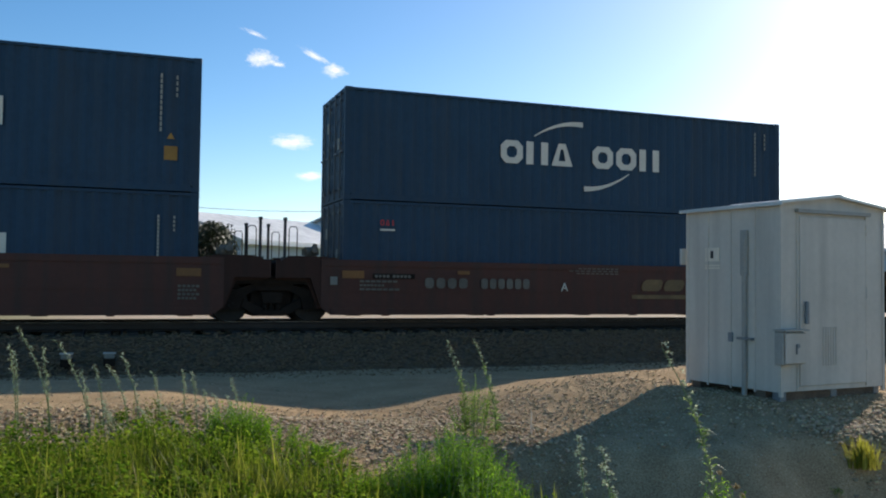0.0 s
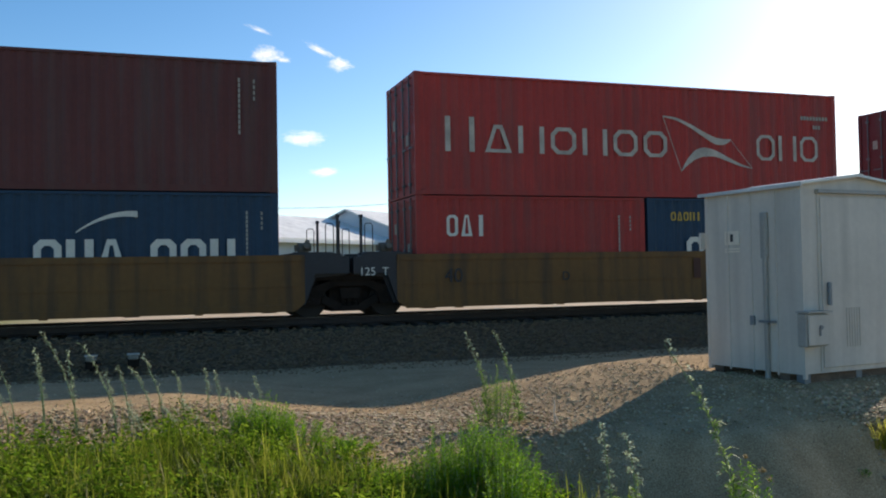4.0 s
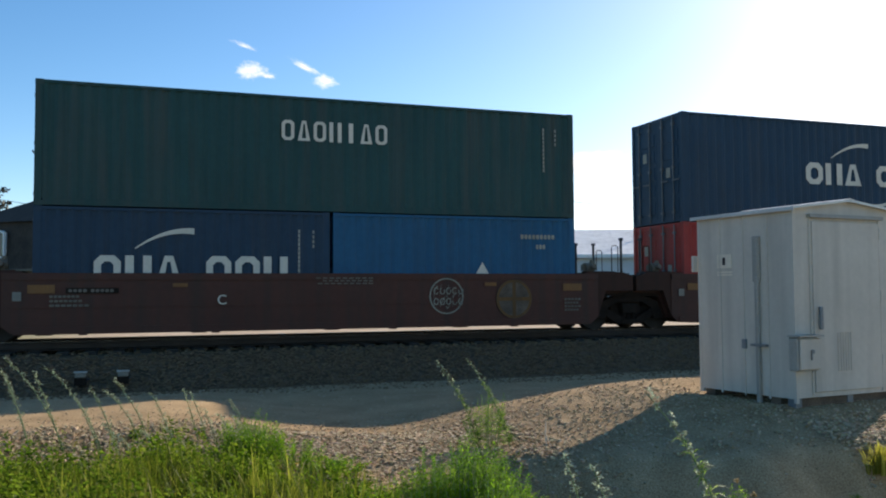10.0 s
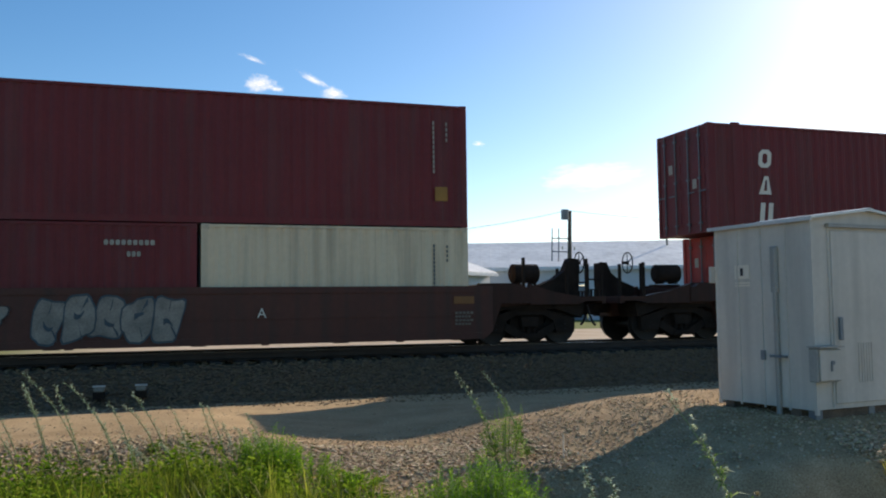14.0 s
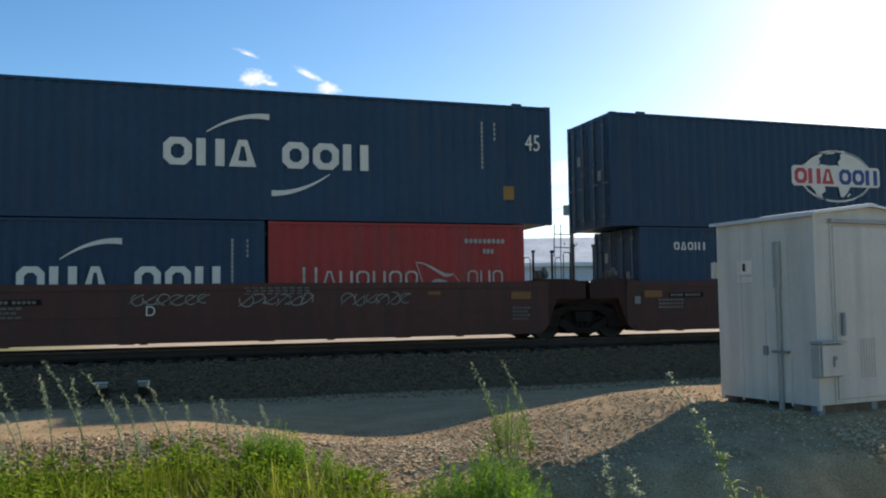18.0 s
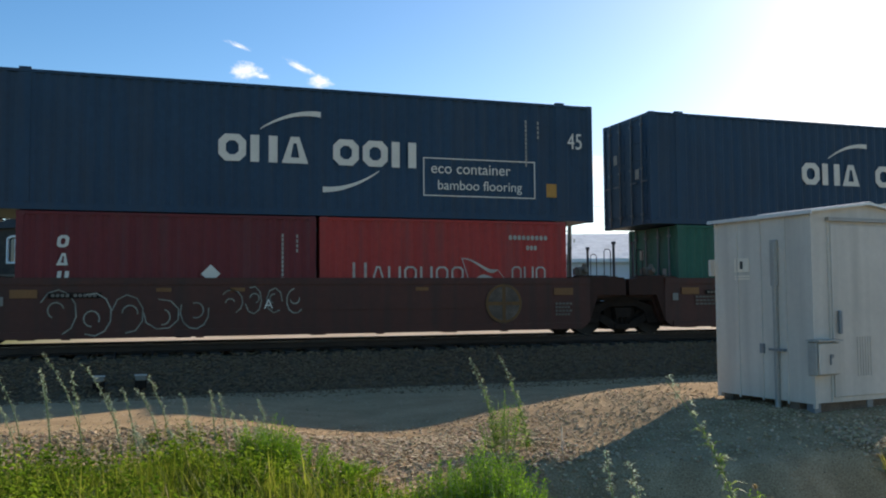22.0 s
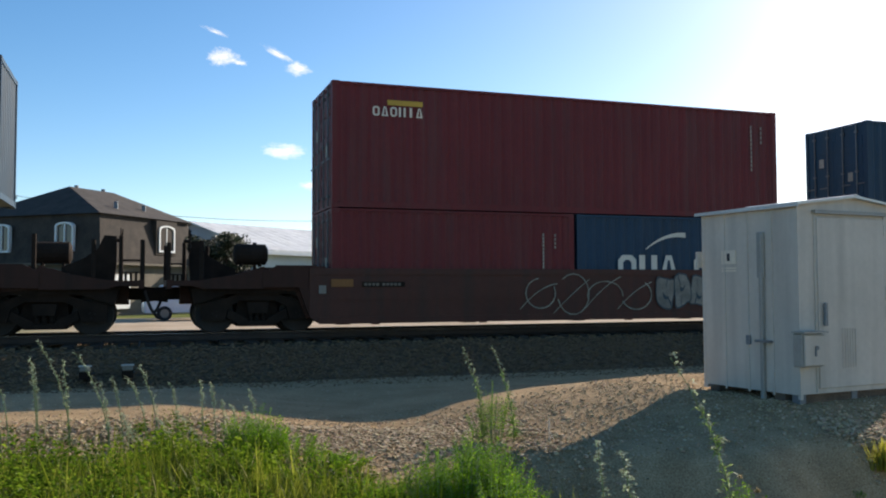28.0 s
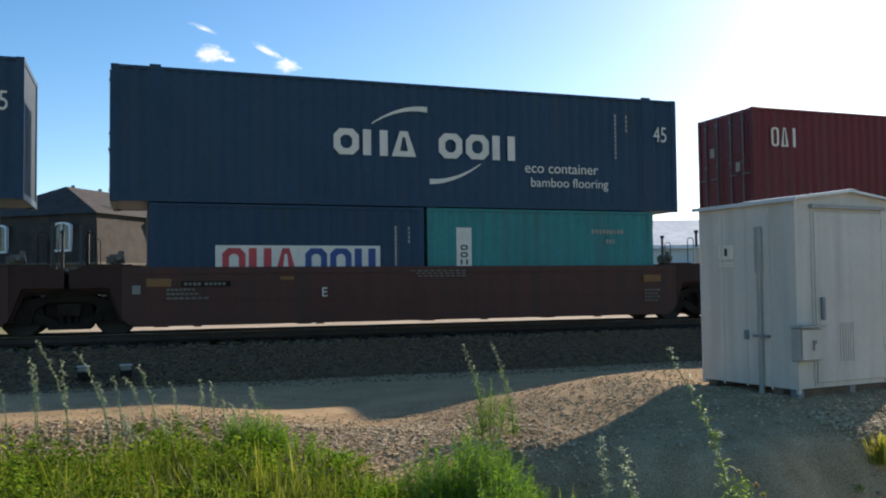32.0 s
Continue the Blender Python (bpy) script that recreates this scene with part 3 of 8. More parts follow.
def container(kind, colour, label, x_left, z, marks, group):
    """One shipping container standing at x_left (its left end at the clip's start) and height z."""
    L, H = KINDS[kind]
    me, mat = container_meshes(kind), M[colour]
    root = tagged(new("shipping_container"), label, "container", group)
    root.location = (x_left + L / 2, TRACK_Y, z)
    placed("frame", me["frame"], mat, root)
    placed("side_panel", me["side_panel"], mat, root)
    placed("side_panel", me["side_panel"], mat, root).rotation_euler = (0, 0, math.pi)
    placed("roof_panel", me["roof_panel"], mat, root)
    placed("end_panel", me["end_panel"], mat, root)
    for s in (0, 1):
        door = placed("door", me["door"], mat, root, (-L / 2 + 0.06, 0, 0))
        if s:
            door.scale = (1, -1, 1)
        for y in (0.3, 0.82):
            placed("lock_rod", me["lock_rod"], ROD_PAINT, door, (-0.07, y, 0), "galvanised lock rod")
        placed("placard", me["placard"], M["code_paint"], door, (-0.047, 0.56, 1.22 if s else 1.75), "dull white door placard")
    for sx in (-1, 1):
        for sy in (-1, 1):
            for zz in (0, H - 0.118):
                placed("corner_casting", me["corner_casting"], mat, root, (sx * (L / 2 - 0.089), sy * 1.138, zz))
    for mk in marks:
        draw_mark(root, mk[0], mk[1:], -L / 2, -z)
    CARRIED.append((root, root.location.copy()))
    return root

# ---- what each well carries ----
PITCH = 0.996                         # the train's true length over the first estimate of it


def arcs45(*more):
    return [("arcs", 4.7, 9.15, 4.75, 5.34, True), ("text", "45", 13.02, 5.38, 0.56, "white"), ("vcodes", 11.9, 4.9, 6.05), *more]


ECO = [("frame", 9.32, 12.15, 4.12, 5.02), ("text", "eco container", 9.5, 4.66, 0.36, "white"), ("text", "bamboo flooring", 9.66, 4.28, 0.32, "white")]
FLAG20 = [("flag", 0.75, 5.52, 2.15, 2.56), ("codes", 4.55, 5.55, 3.12)]
ARCS20 = [("arcs", 1.15, 5.12, 2.0, 2.58, False), ("vcodes", 5.35, 2.15, 3.2)]
TEX20 = [("vword", 0.76, 0.98, 2.1, 3.2, 3, "white"), ("vcodes", 5.3, 2.15, 3.2)]
RIGHT40 = [("vcodes", 11.35, 4.85, 6.1)]
SEACO = [("word", 0.7, 1.6, 3.0, 3.22, 5, "yellow")]

BLUE_LOGO40 = "dark blue 40-foot container with white block letters and swooping strokes"
BLUE_LOGO45 = "dark blue 45-foot container with white block letters, riding on top"
RED20 = "red 20-foot container with white letters and flag emblem"
BLUE20 = "dark blue 20-foot container with white block letters"
BROWN20 = "maroon brown 20-foot container with vertical white letters"

# number, left end of a 40-foot load at the start, upper load, lower loads
STACKS = [
    (1, -10.77, ("40hc", "navy", "dark blue 40-foot container with white placard and orange sticker", [("plate", 8.0, 8.37, 4.77, 5.35, "white"), *RIGHT40, ("sticker", 11.45, 4.25, 0.27, "sticker_orange"), ("triangle", 11.5, 4.7, 0.16)]),
     [("40", "navy", "dark blue 40-foot container with a white placard", [("plate", 8.0, 8.5, 2.14, 2.62, "white"), ("vcodes", 11.35, 2.2, 3.1)])]),
    (2, 4.63, ("40", "navy", BLUE_LOGO40, [("arcs", 3.86, 8.33, 4.64, 5.2, True), ("vcodes", 11.35, 4.7, 5.9)]),
     [("40", "navy", "dark blue 40-foot container with small red and white mark", [("word", 0.87, 1.22, 3.02, 3.15, 3, "letter_red"), ("plate", 0.87, 1.22, 2.9, 2.94, "white"), ("codes", 9.4, 11.3, 3.1), ("word", 9.4, 10.1, 2.75, 2.9, 4, "white")])]),
    (3, 24.37, ("40hc", "brown", "brown 40-foot container with vertical folds", RIGHT40),
     [("20", "brown", "brown 20-foot container with slanted white letters", [("vword", 0.86, 1.22, 2.0, 3.2, 2, "white"), ("sticker", 2.03, 2.61, 0.36, "silver"), ("vcodes", 5.35, 2.15, 3.1)]), ("20", "brown", BROWN20, TEX20)]),
    (4, 39.77, ("40hc", "brown", "brown 40-foot container with vertical folds", RIGHT40), [("20", "navy", BLUE20, ARCS20), ("20", "navy", BLUE20, ARCS20)]),
    (5, 55.17, ("40hc", "red", "red 40-foot container with large white letters and flag", [("flag", 0.75, 11.6, 4.62, 5.45), ("codes", 11.0, 11.9, 5.75)]),
     [("20", "red", "red 20-foot container with white letters", [("word", 0.75, 1.75, 2.62, 3.12, 3, "white"), ("vcodes", 5.3, 2.15, 3.15)]), ("20", "navy", BLUE20, ARCS20 + SEACO)]),
    (6, 70.57, ("40hc", "maroon", "maroon 40-foot container with vertical pale blue letters", [("sticker", 0.6, 5.8, 0.34, "white"), ("vword", 0.66, 0.95, 4.0, 5.8, 6, "sky_spray"), *RIGHT40]),
     [("20", "red", RED20, FLAG20), ("20", "navy", "dark blue 20-foot container with white lettered panel", [("banner", 1.4, 5.0, 2.0, 2.66)])]),
    (7, 85.98, ("40hc", "grey", "grey-green 40-foot container with blue and red name panel", [("plate", 5.0, 6.2, 4.5, 5.55, "letter_blue"), ("plate", 6.2, 7.44, 4.45, 5.5, "letter_red"), ("front_word", 5.2, 7.2, 4.68, 5.38, 3, "yellow"), ("plate", 4.95, 5.05, 3.9, 4.3, "white"), ("plate", 7.3, 7.4, 3.9, 4.3, "white"), ("codes", 11.0, 11.8, 5.85)]),
     [("20", "navy", BLUE20, ARCS20 + SEACO), ("20", "navy", BLUE20, ARCS20)]),
    (8, 105.71, ("40hc", "brown", "reddish brown 40-foot container with vertical folds", [*RIGHT40, ("plate", 11.35, 11.55, 4.2, 4.4, "yellow")]),
     [("20", "brown", "reddish brown 20-foot container with white placard and arrow", [("frame", 0.9, 1.25, 2.6, 3.1), ("plate", 4.7, 5.0, 2.85, 2.95, "white"), ("diamond", 5.0, 2.9, 0.36)]), ("20", "navy", BLUE20, ARCS20)]),
    (9, 121.11, ("40", "bottle", "dark green 40-foot container with white letters", [("word", 4.98, 7.4, 5.17, 5.62, 7, "white"), ("vcodes", 11.35, 4.7, 5.8)]),
     [("20", "navy", BLUE20, ARCS20), ("20", "blue", "faded blue 20-foot container with white triangle", [("triangle", 3.4, 2.15, 0.4), ("codes", 4.6, 5.5, 3.05)])]),
    (10, 136.52, ("40hc", "navy", BLUE_LOGO40, [("arcs", 4.0, 8.42, 4.7, 5.3, True), *RIGHT40, ("sticker", 11.45, 4.25, 0.27, "sticker_orange")]),
     [("20", "red", RED20, FLAG20), ("20", "maroon", BROWN20, TEX20 + [("diamond", 2.6, 2.5, 0.5)])]),
    (11, 151.92, ("40hc", "maroon", "maroon 40-foot container with white letters at one end", [("word", 0.62, 1.5, 5.43, 5.95, 3, "white"), *RIGHT40]),
     [("20", "cream", "cream white 20-foot container with vertical folds", [("dark_vcodes", 5.3, 2.15, 3.2)]), ("20", "red", RED20, FLAG20)]),
    (12, 167.31, ("40hc", "maroon", "maroon 40-foot container with white letters at one end", [("word", 0.69, 1.54, 5.45, 5.97, 3, "white"), *RIGHT40, ("sticker", 11.4, 4.2, 0.3, "sticker_orange")]),
     [("20", "maroon", "maroon 20-foot container with yellow letters", [("word", 0.44, 2.06, 2.9, 3.22, 5, "yellow"), ("codes", 4.2, 5.2, 3.1)]), ("20", "cream", "cream white 20-foot container with vertical folds", [("dark_vcodes", 5.2, 2.15, 3.2)])]),
    (13, 187.03, ("45", "maroon", "maroon 45-foot container with slanted vertical white letters", [("vword", 1.55, 1.95, 3.9, 6.05, 3, "white")]), [("20", "red", RED20, FLAG20), ("20", "red", RED20, FLAG20)]),
    (14, 202.43, ("45", "navy", "dark blue 45-foot container with white letters and framed text", arcs45(*ECO, ("sticker", 12.45, 4.17, 0.3, "sticker_orange"))),
     [("20", "maroon", BROWN20, TEX20), ("20", "blue", "bright blue 20-foot container with small white marks", [("sticker", 0.9, 2.95, 0.3, "white"), ("triangle", 0.95, 2.15, 0.2)])]),
    (15, 217.85, ("45", "navy", BLUE_LOGO45, arcs45(("sticker", 12.45, 4.17, 0.3, "sticker_orange"))), [("20", "navy", BLUE20, ARCS20), ("20", "red", RED20, FLAG20)]),
    (16, 233.27, ("45", "navy", "dark blue 45-foot container with white globe emblem", [("globe", 5.45, 8.42, 4.33, 5.77), ("text", "45", 13.02, 5.38, 0.56, "white")]),
     [("20", "navy", "dark blue 20-foot container with small white name", [("word", 0.98, 1.95, 3.0, 3.2, 5, "white"), ("vcodes", 5.35, 2.15, 3.2)]), ("20", "red", RED20, FLAG20)]),
    (17, 248.68, ("45", "navy", "dark blue 45-foot container with white letters and framed text", arcs45(*ECO, ("sticker", 12.5, 4.17, 0.3, "sticker_orange"))),
     [("20", "red", RED20, FLAG20), ("20", "orange", "orange 20-foot container with large white letters", [("spaced", 0.75, 4.3, 2.24, 2.66, 4, "white"), ("plate", 0.6, 4.2, 2.14, 2.18, "white")])]),
    (18, 268.41, ("45", "navy", "dark blue 45-foot container with white letters and framed text", arcs45(*ECO, ("sticker", 12.45, 4.17, 0.3, "sticker_orange"))),
     [("20", "maroon", BROWN20, TEX20 + [("diamond", 3.6, 2.3, 0.4)]), ("20", "red", RED20, FLAG20)]),
    (19, 283.81, ("45", "navy", BLUE_LOGO45, arcs45()), [("20", "green", "green 20-foot container with large white letters", [("word", 1.2, 4.7, 2.05, 2.6, 4, "white"), ("plate", 4.85, 5.2, 2.1, 2.85, "white"), ("vcodes", 5.4, 2.15, 3.1)]), ("20", "red", RED20, FLAG20)]),
    (20, 299.21, ("45", "maroon", "maroon 45-foot container with white numerals near one end", [("text", "45", 0.34, 5.1, 0.58, "white"), ("vcodes", 11.9, 4.9, 6.05), ("triangle", 13.1, 5.8, 0.16)]), [("20", "red", RED20, FLAG20), ("20", "red", RED20, FLAG20)]),
    (21, 314.61, ("45", "navy", BLUE_LOGO45, arcs45(("sticker", 12.45, 4.17, 0.3, "sticker_orange"))), [("20", "rust", "rust-stained red 20-foot container with faded letters", FLAG20), ("20", "red", RED20, FLAG20)]),
    (22, 330.01, ("45", "navy", "dark blue 45-foot container with three lines of text", [("arcs", 4.6, 9.08, 4.85, 5.42, True), ("text", "eco container", 1.15, 4.6, 0.36, "white"), ("text", "bamboo flooring", 1.15, 4.27, 0.34, "white"), ("text", "light steel", 1.15, 3.93, 0.34, "white")]),
     [("20", "red", RED20, FLAG20), ("20", "brown", "reddish brown 20-foot container with vertical folds", [])]),
    (23, 349.75, ("40hc", "maroon", "maroon 40-foot container with small white and yellow name", [("plate", 1.3, 2.15, 5.98, 6.1, "yellow"), ("word", 0.95, 2.15, 5.72, 5.94, 6, "white"), *RIGHT40]),
     [("20", "maroon", "maroon brown 20-foot container with vertical folds", [("vcodes", 5.2, 2.15, 3.1)]), ("20", "navy", BLUE20, ARCS20)]),
    (24, 365.13, ("40hc", "navy", "dark blue 40-foot container with a small white name", [("word", 0.75, 1.6, 5.65, 6.05, 2, "letter_red"), ("word", 1.65, 3.6, 5.62, 6.02, 5, "white"), ("codes", 11.0, 11.8, 5.9)]),
     [("20", "maroon", BROWN20, TEX20), ("20", "maroon", BROWN20, TEX20)]),
    (25, 380.52, ("45", "navy", BLUE_LOGO45, arcs45(("sticker", 12.45, 4.17, 0.3, "sticker_orange"))), [("20", "maroon", BROWN20, TEX20), ("20", "blue", "blue 20-foot container with a small square emblem", [("frame", 0.72, 1.1, 2.72, 3.1), ("plate", 0.84, 0.98, 2.84, 2.98, "white"), ("codes", 4.6, 5.5, 3.0)])]),
    (26, 395.92, ("45", "navy", "dark blue 45-foot container with white letters and two lines of text", arcs45(("text", "eco container", 9.4, 4.48, 0.36, "white"), ("text", "bamboo flooring", 9.55, 4.14, 0.32, "white"))),
     [("20", "navy", "dark blue 20-foot container with white lettered panel", [("banner", 1.35, 5.0, 2.0, 2.68), ("vcodes", 5.35, 2.15, 3.15)]), ("20", "teal", "teal 20-foot container with a vertical white name panel", [("plate", 0.72, 1.1, 2.05, 3.12, "white"), ("front_vword", 0.82, 1.0, 2.08, 2.76, 4, "black"), ("codes", 4.3, 5.2, 3.0)])]),
    (27, 411.33, ("40hc", "maroon", "maroon 40-foot container with white letters at one end", [("word", 0.62, 1.5, 5.43, 5.95, 3, "white")]), [("20", "maroon", "maroon 20-foot container with vertical folds", []), ("20", "red", RED20, FLAG20)]),
]
YELLOW_CARS = (3, 4, 5, 6, 7)
FIRST_UNITS, LAST_UNITS = (3, 8, 13, 18, 23), (2, 7, 12, 17, 22)


def load_stacks():
    for number, x, upper, lower in STACKS:
        x *= PITCH
        kind, colour, label, marks = upper
        container(kind, colour, label, x - (0.762 if kind == "45" else 0), STACK_JOINT, marks, "upper containers")
        for i, (kind, colour, label, marks) in enumerate(lower):
            container(kind, colour, label, x + i * 6.134, WELL_FLOOR, marks, "lower containers")

# ---- the train: articulated well cars ----
HALF = 7.7                            # from the middle of a unit to its truck
WHEEL = 0.42
WHEELSETS = []                        # (wheelset, its place in its truck, the truck's place along the train at the start)


def truck_meshes():
    out = {}
    bm = bmesh.new()                  # wheelset: two flanged wheels on an axle
    tube(bm, (0, -1.0, 0), (0, 1.0, 0), 0.085, sides=10)
    for s in (-1, 1):
        tube(bm, (0, s * 0.70, 0), (0, s * 0.83, 0), WHEEL, WHEEL - 0.012, 28)
        tube(bm, (0, s * 0.66, 0), (0, s * 0.70, 0), WHEEL + 0.025, sides=28)
        tube(bm, (0, s * 0.83, 0), (0, s * 0.87, 0), 0.17, sides=14)
        tube(bm, (0, s * 0.93, 0), (0, s * 1.06, 0), 0.12, sides=12)
        for k in range(3):            # cap screws on the axle end
            t = k * 2.094
            tube(bm, (0.06 * math.cos(t), s * 1.06, 0.06 * math.sin(t)), (0.06 * math.cos(t), s * 1.085, 0.06 * math.sin(t)), 0.018, sides=6)
    out["wheelset"] = mesh_of("wheelset", bm)
    bm = bmesh.new()                  # cast side frame: pedestals, arched top, spring window
    for s in (-1, 1):
        prism(bm, [(s * 1.18, 0.28), (s * 1.2, 0.62), (s * 0.72, 0.74), (s * 0.36, 0.86), (s * 0.36, 0.70), (s * 0.62, 0.56), (s * 0.7, 0.28)], -0.08, 0.08)
        prism(bm, [(s * 0.66, 0.34), (s * 0.62, 0.52), (s * 0.2, 0.3), (s * 0.2, 0.16), (s * 0.32, 0.14)], -0.07, 0.07)
    box(bm, -0.36, 0.36, -0.08, 0.08, 0.70, 0.86)
    box(bm, -0.24, 0.24, -0.09, 0.09, 0.14, 0.26)
    out["side_frame"] = mesh_of("side_frame", bm)
    bm = bmesh.new()                  # a stout coil spring, its windings as steps in one body
    prof = [(0.05, 0.27)] + [(r, 0.275 + k * 0.0275) for k in range(10) for r in ((0.062, 0.046)[k % 2],)] + [(0.05, 0.545)]
    loops = [[bm.verts.new((r * math.cos(6.283 * j / 10), r * math.sin(6.283 * j / 10), z)) for j in range(10)] for r, z in prof]
    for a, b in zip(loops, loops[1:]):
        for j in range(10):
            bm.faces.new((a[j], a[(j + 1) % 10], b[(j + 1) % 10], b[j]))
    out["spring"] = mesh_of("spring", bm)
    bm = bmesh.new()
    prism(bm, [(-0.2, 0.42), (0.2, 0.42), (0.24, 0.66), (-0.24, 0.66)], -1.1, 1.1)
    tube(bm, (0, 0, 0.66), (0, 0, 0.82), 0.3, sides=16)
    out["truck"] = mesh_of("truck_bolster", bm)
    bm = bmesh.new()                  # brake beam, bearer, rod and top plate between the wheels
    prism(bm, [(0.3, 0.22), (0.46, 0.22), (0.5, 0.6), (0.3, 0.62)], -0.7, 0.7)
    out["brake_beam"] = mesh_of("brake_beam", bm)
    bm = bmesh.new()
    prism(bm, [(0.62, 0.86), (1.34, 0.62), (1.42, 0.98), (0.62, 1.0)], -1.18, 1.18)
    out["side_bearer"] = mesh_of("side_bearer", bm)
    bm = bmesh.new()
    box(bm, -0.66, 0.66, -1.16, 1.16, 0.84, 1.02)
    out["top_plate"] = mesh_of("top_plate", bm)
    bm = bmesh.new()
    box(bm, -0.95, 0.95, -0.1, 0.1, 0.3, 0.38)
    out["brake_rod"] = mesh_of("brake_rod", bm)
    bm = bmesh.new()                  # spring plank and brake rigging that close the truck between its wheels
    prism(bm, [(-0.40, 0.13), (0.40, 0.13), (0.47, 0.3), (0.42, 0.7), (-0.42, 0.7), (-0.47, 0.3)], -0.9, 0.9)
    out["spring_plank"] = mesh_of("spring_plank", bm)
    return out


TRUCK = truck_meshes()


def truck(parent, x, x_start):
    t = placed("truck", TRUCK["truck"], M["steel"], parent, (x, 0, 0), "grimy steel truck")
    for key in ("top_plate", "brake_rod", "spring_plank"):
        placed(key, TRUCK[key], M["steel"], t)
    for key in ("brake_beam", "side_bearer"):
        for turn in (0, math.pi):
            placed(key, TRUCK[key], M["steel"], t).rotation_euler = (0, 0, turn)
    for s in (-1, 1):
        placed("side_frame", TRUCK["side_frame"], M["steel"], t, (0, s * 1.0, 0))
        if s < 0:
            for i in (-1, 0, 1):
                placed("spring", TRUCK["spring"], M["steel"], t, (i * 0.14, s * 1.0, 0))
        w = placed("wheelset", TRUCK["wheelset"], M["wheel"], t, (s * 0.9, 0, WHEEL))
        WHEELSETS.append((w, s * 0.9, x_start + x))
    return t


def unit_meshes():
    out = {}
    bm = bmesh.new()                  # side of the well: sheet, chords and a few stiffeners
    y = -1.43
    prism(bm, [(-6.45, 0.2), (6.45, 0.2), (6.62, 0.36), (6.62, 1.38), (-6.62, 1.38), (-6.62, 0.34)], y + 0.03, y + 0.06)
    box(bm, -6.62, 6.62, y, y + 0.11, 1.26, 1.40)
    box(bm, -6.4, 6.4, y, y + 0.13, 0.17, 0.32)
    box(bm, -6.5, 6.5, y + 0.012, y + 0.03, 0.70, 0.735)
    for i in range(13):
        x = -6.3 + i * 1.05
        box(bm, x, x + 0.05, y + 0.06, y + 0.14, 0.3, 1.26)
    for x in (-5.2, -2.6, 1.3, 4.3):
        box(bm, x, x + 0.16, y + 0.02, y + 0.16, 0.145, 0.17)
    out["well_side"] = mesh_of("well_side", bm)
    bm = bmesh.new()                  # a floor beam of the well
    box(bm, 0, 0.3, -1.36, 1.36, 0.15, 0.178)
    out["floor_beam"] = mesh_of("floor_beam", bm)
    bm = bmesh.new()                  # end structure over the truck, with its slanted underside
    for s in (-1, 1):
        prism(bm, [(6.3, 0.30), (6.62, 0.34), (6.85, 0.98), (7.62, 0.98), (7.62, 1.30), (7.35, 1.44), (6.3, 1.44)], s * 1.385, s * 1.22)
    box(bm, 6.3, 7.62, -1.37, 1.37, 1.28, 1.36)
    box(bm, 6.24, 6.34, -1.36, 1.36, 0.2, 1.43)
    prism(bm, [(6.34, 0.25), (6.66, 0.3), (6.9, 0.9), (7.6, 0.95), (7.6, 1.28), (6.34, 1.28)], -1.2, 1.2)
    prism(bm, [(6.3, 0.95), (7.66, 0.84), (7.66, 1.25), (6.3, 1.28)], -0.45, 0.45)
    for s in (-1, 1):
        box(bm, 6.42, 7.3, s * 1.02 - 0.09, s * 1.02 + 0.09, 1.36, 1.47)
    out["end_platform"] = mesh_of("end_platform", bm)
    bm = bmesh.new()
    tube(bm, (0, 0, 0), (0, 0, 0.95), 0.034, sides=8)
    box(bm, -0.07, 0.07, -0.06, 0.06, 0, 0.1)
    box(bm, -0.04, 0.04, -0.04, 0.04, 0.9, 0.97)
    out["guide_post"] = mesh_of("guide_post", bm)
    bm = bmesh.new()                  # thin hoop beside a guide post
    cane(bm, [Vector(p) for p in ((0, 0, 0), (0, 0, 0.72), (0.03, 0, 0.77), (0.15, 0, 0.77), (0.18, 0, 0.72), (0.18, 0, 0))], 0.012, 0.012, 5)
    out["grab_hoop"] = mesh_of("grab_hoop", bm)
    bm = bmesh.new()                  # brake valve: a lumpy casting on a bracket
    tube(bm, (-0.14, 0, 0.2), (0.14, 0, 0.24), 0.13, 0.10, 12)
    tube(bm, (0.0, -0.02, 0.22), (0.02, -0.22, 0.25), 0.085, 0.06, 10)
    tube(bm, (0.05, 0, 0.24), (0.08, 0, 0.40), 0.075, 0.05, 10)
    box(bm, -0.09, 0.09, -0.06, 0.06, 0, 0.16)
    box(bm, -0.22, -0.13, -0.05, 0.05, 0.13, 0.28)
    out["brake_valve"] = mesh_of("brake_valve", bm)
    bm = bmesh.new()                  # coupler end: side sills, deck, end sill, ladder
    for yy in (-1.36, 1.18):
        prism(bm, [(7.6, 0.95), (8.85, 0.95), (9.1, 1.02), (9.6, 1.02), (9.6, 1.12), (8.9, 1.14), (8.2, 1.26), (7.6, 1.44)], yy, yy + 0.18)
    box(bm, 7.6, 9.56, -1.34, 1.34, 1.06, 1.13)
    box(bm, 7.5, 9.3, -0.3, 0.3, 0.62, 1.05)
    box(bm, 9.5, 9.61, -1.355, 1.355, 0.96, 1.145)
    out["coupler_end"] = mesh_of("coupler_end", bm)
    bm = bmesh.new()                  # hand brake housing, sloping up to the end
    prism(bm, [(8.0, 1.131), (9.02, 1.131), (9.06, 1.5), (9.06, 2.06), (8.82, 2.08), (8.68, 1.78), (8.4, 1.58), (8.0, 1.42)], -1.05, -0.75)
    out["brake_housing"] = mesh_of("brake_housing", bm)
    bm = bmesh.new()
    box(bm, 9.05, 9.6, -0.11, 0.11, 0.72, 0.98)
    prism(bm, [(9.55, 0.66), (9.9, 0.7), (9.93, 0.98), (9.55, 1.02)], -0.17, 0.12)
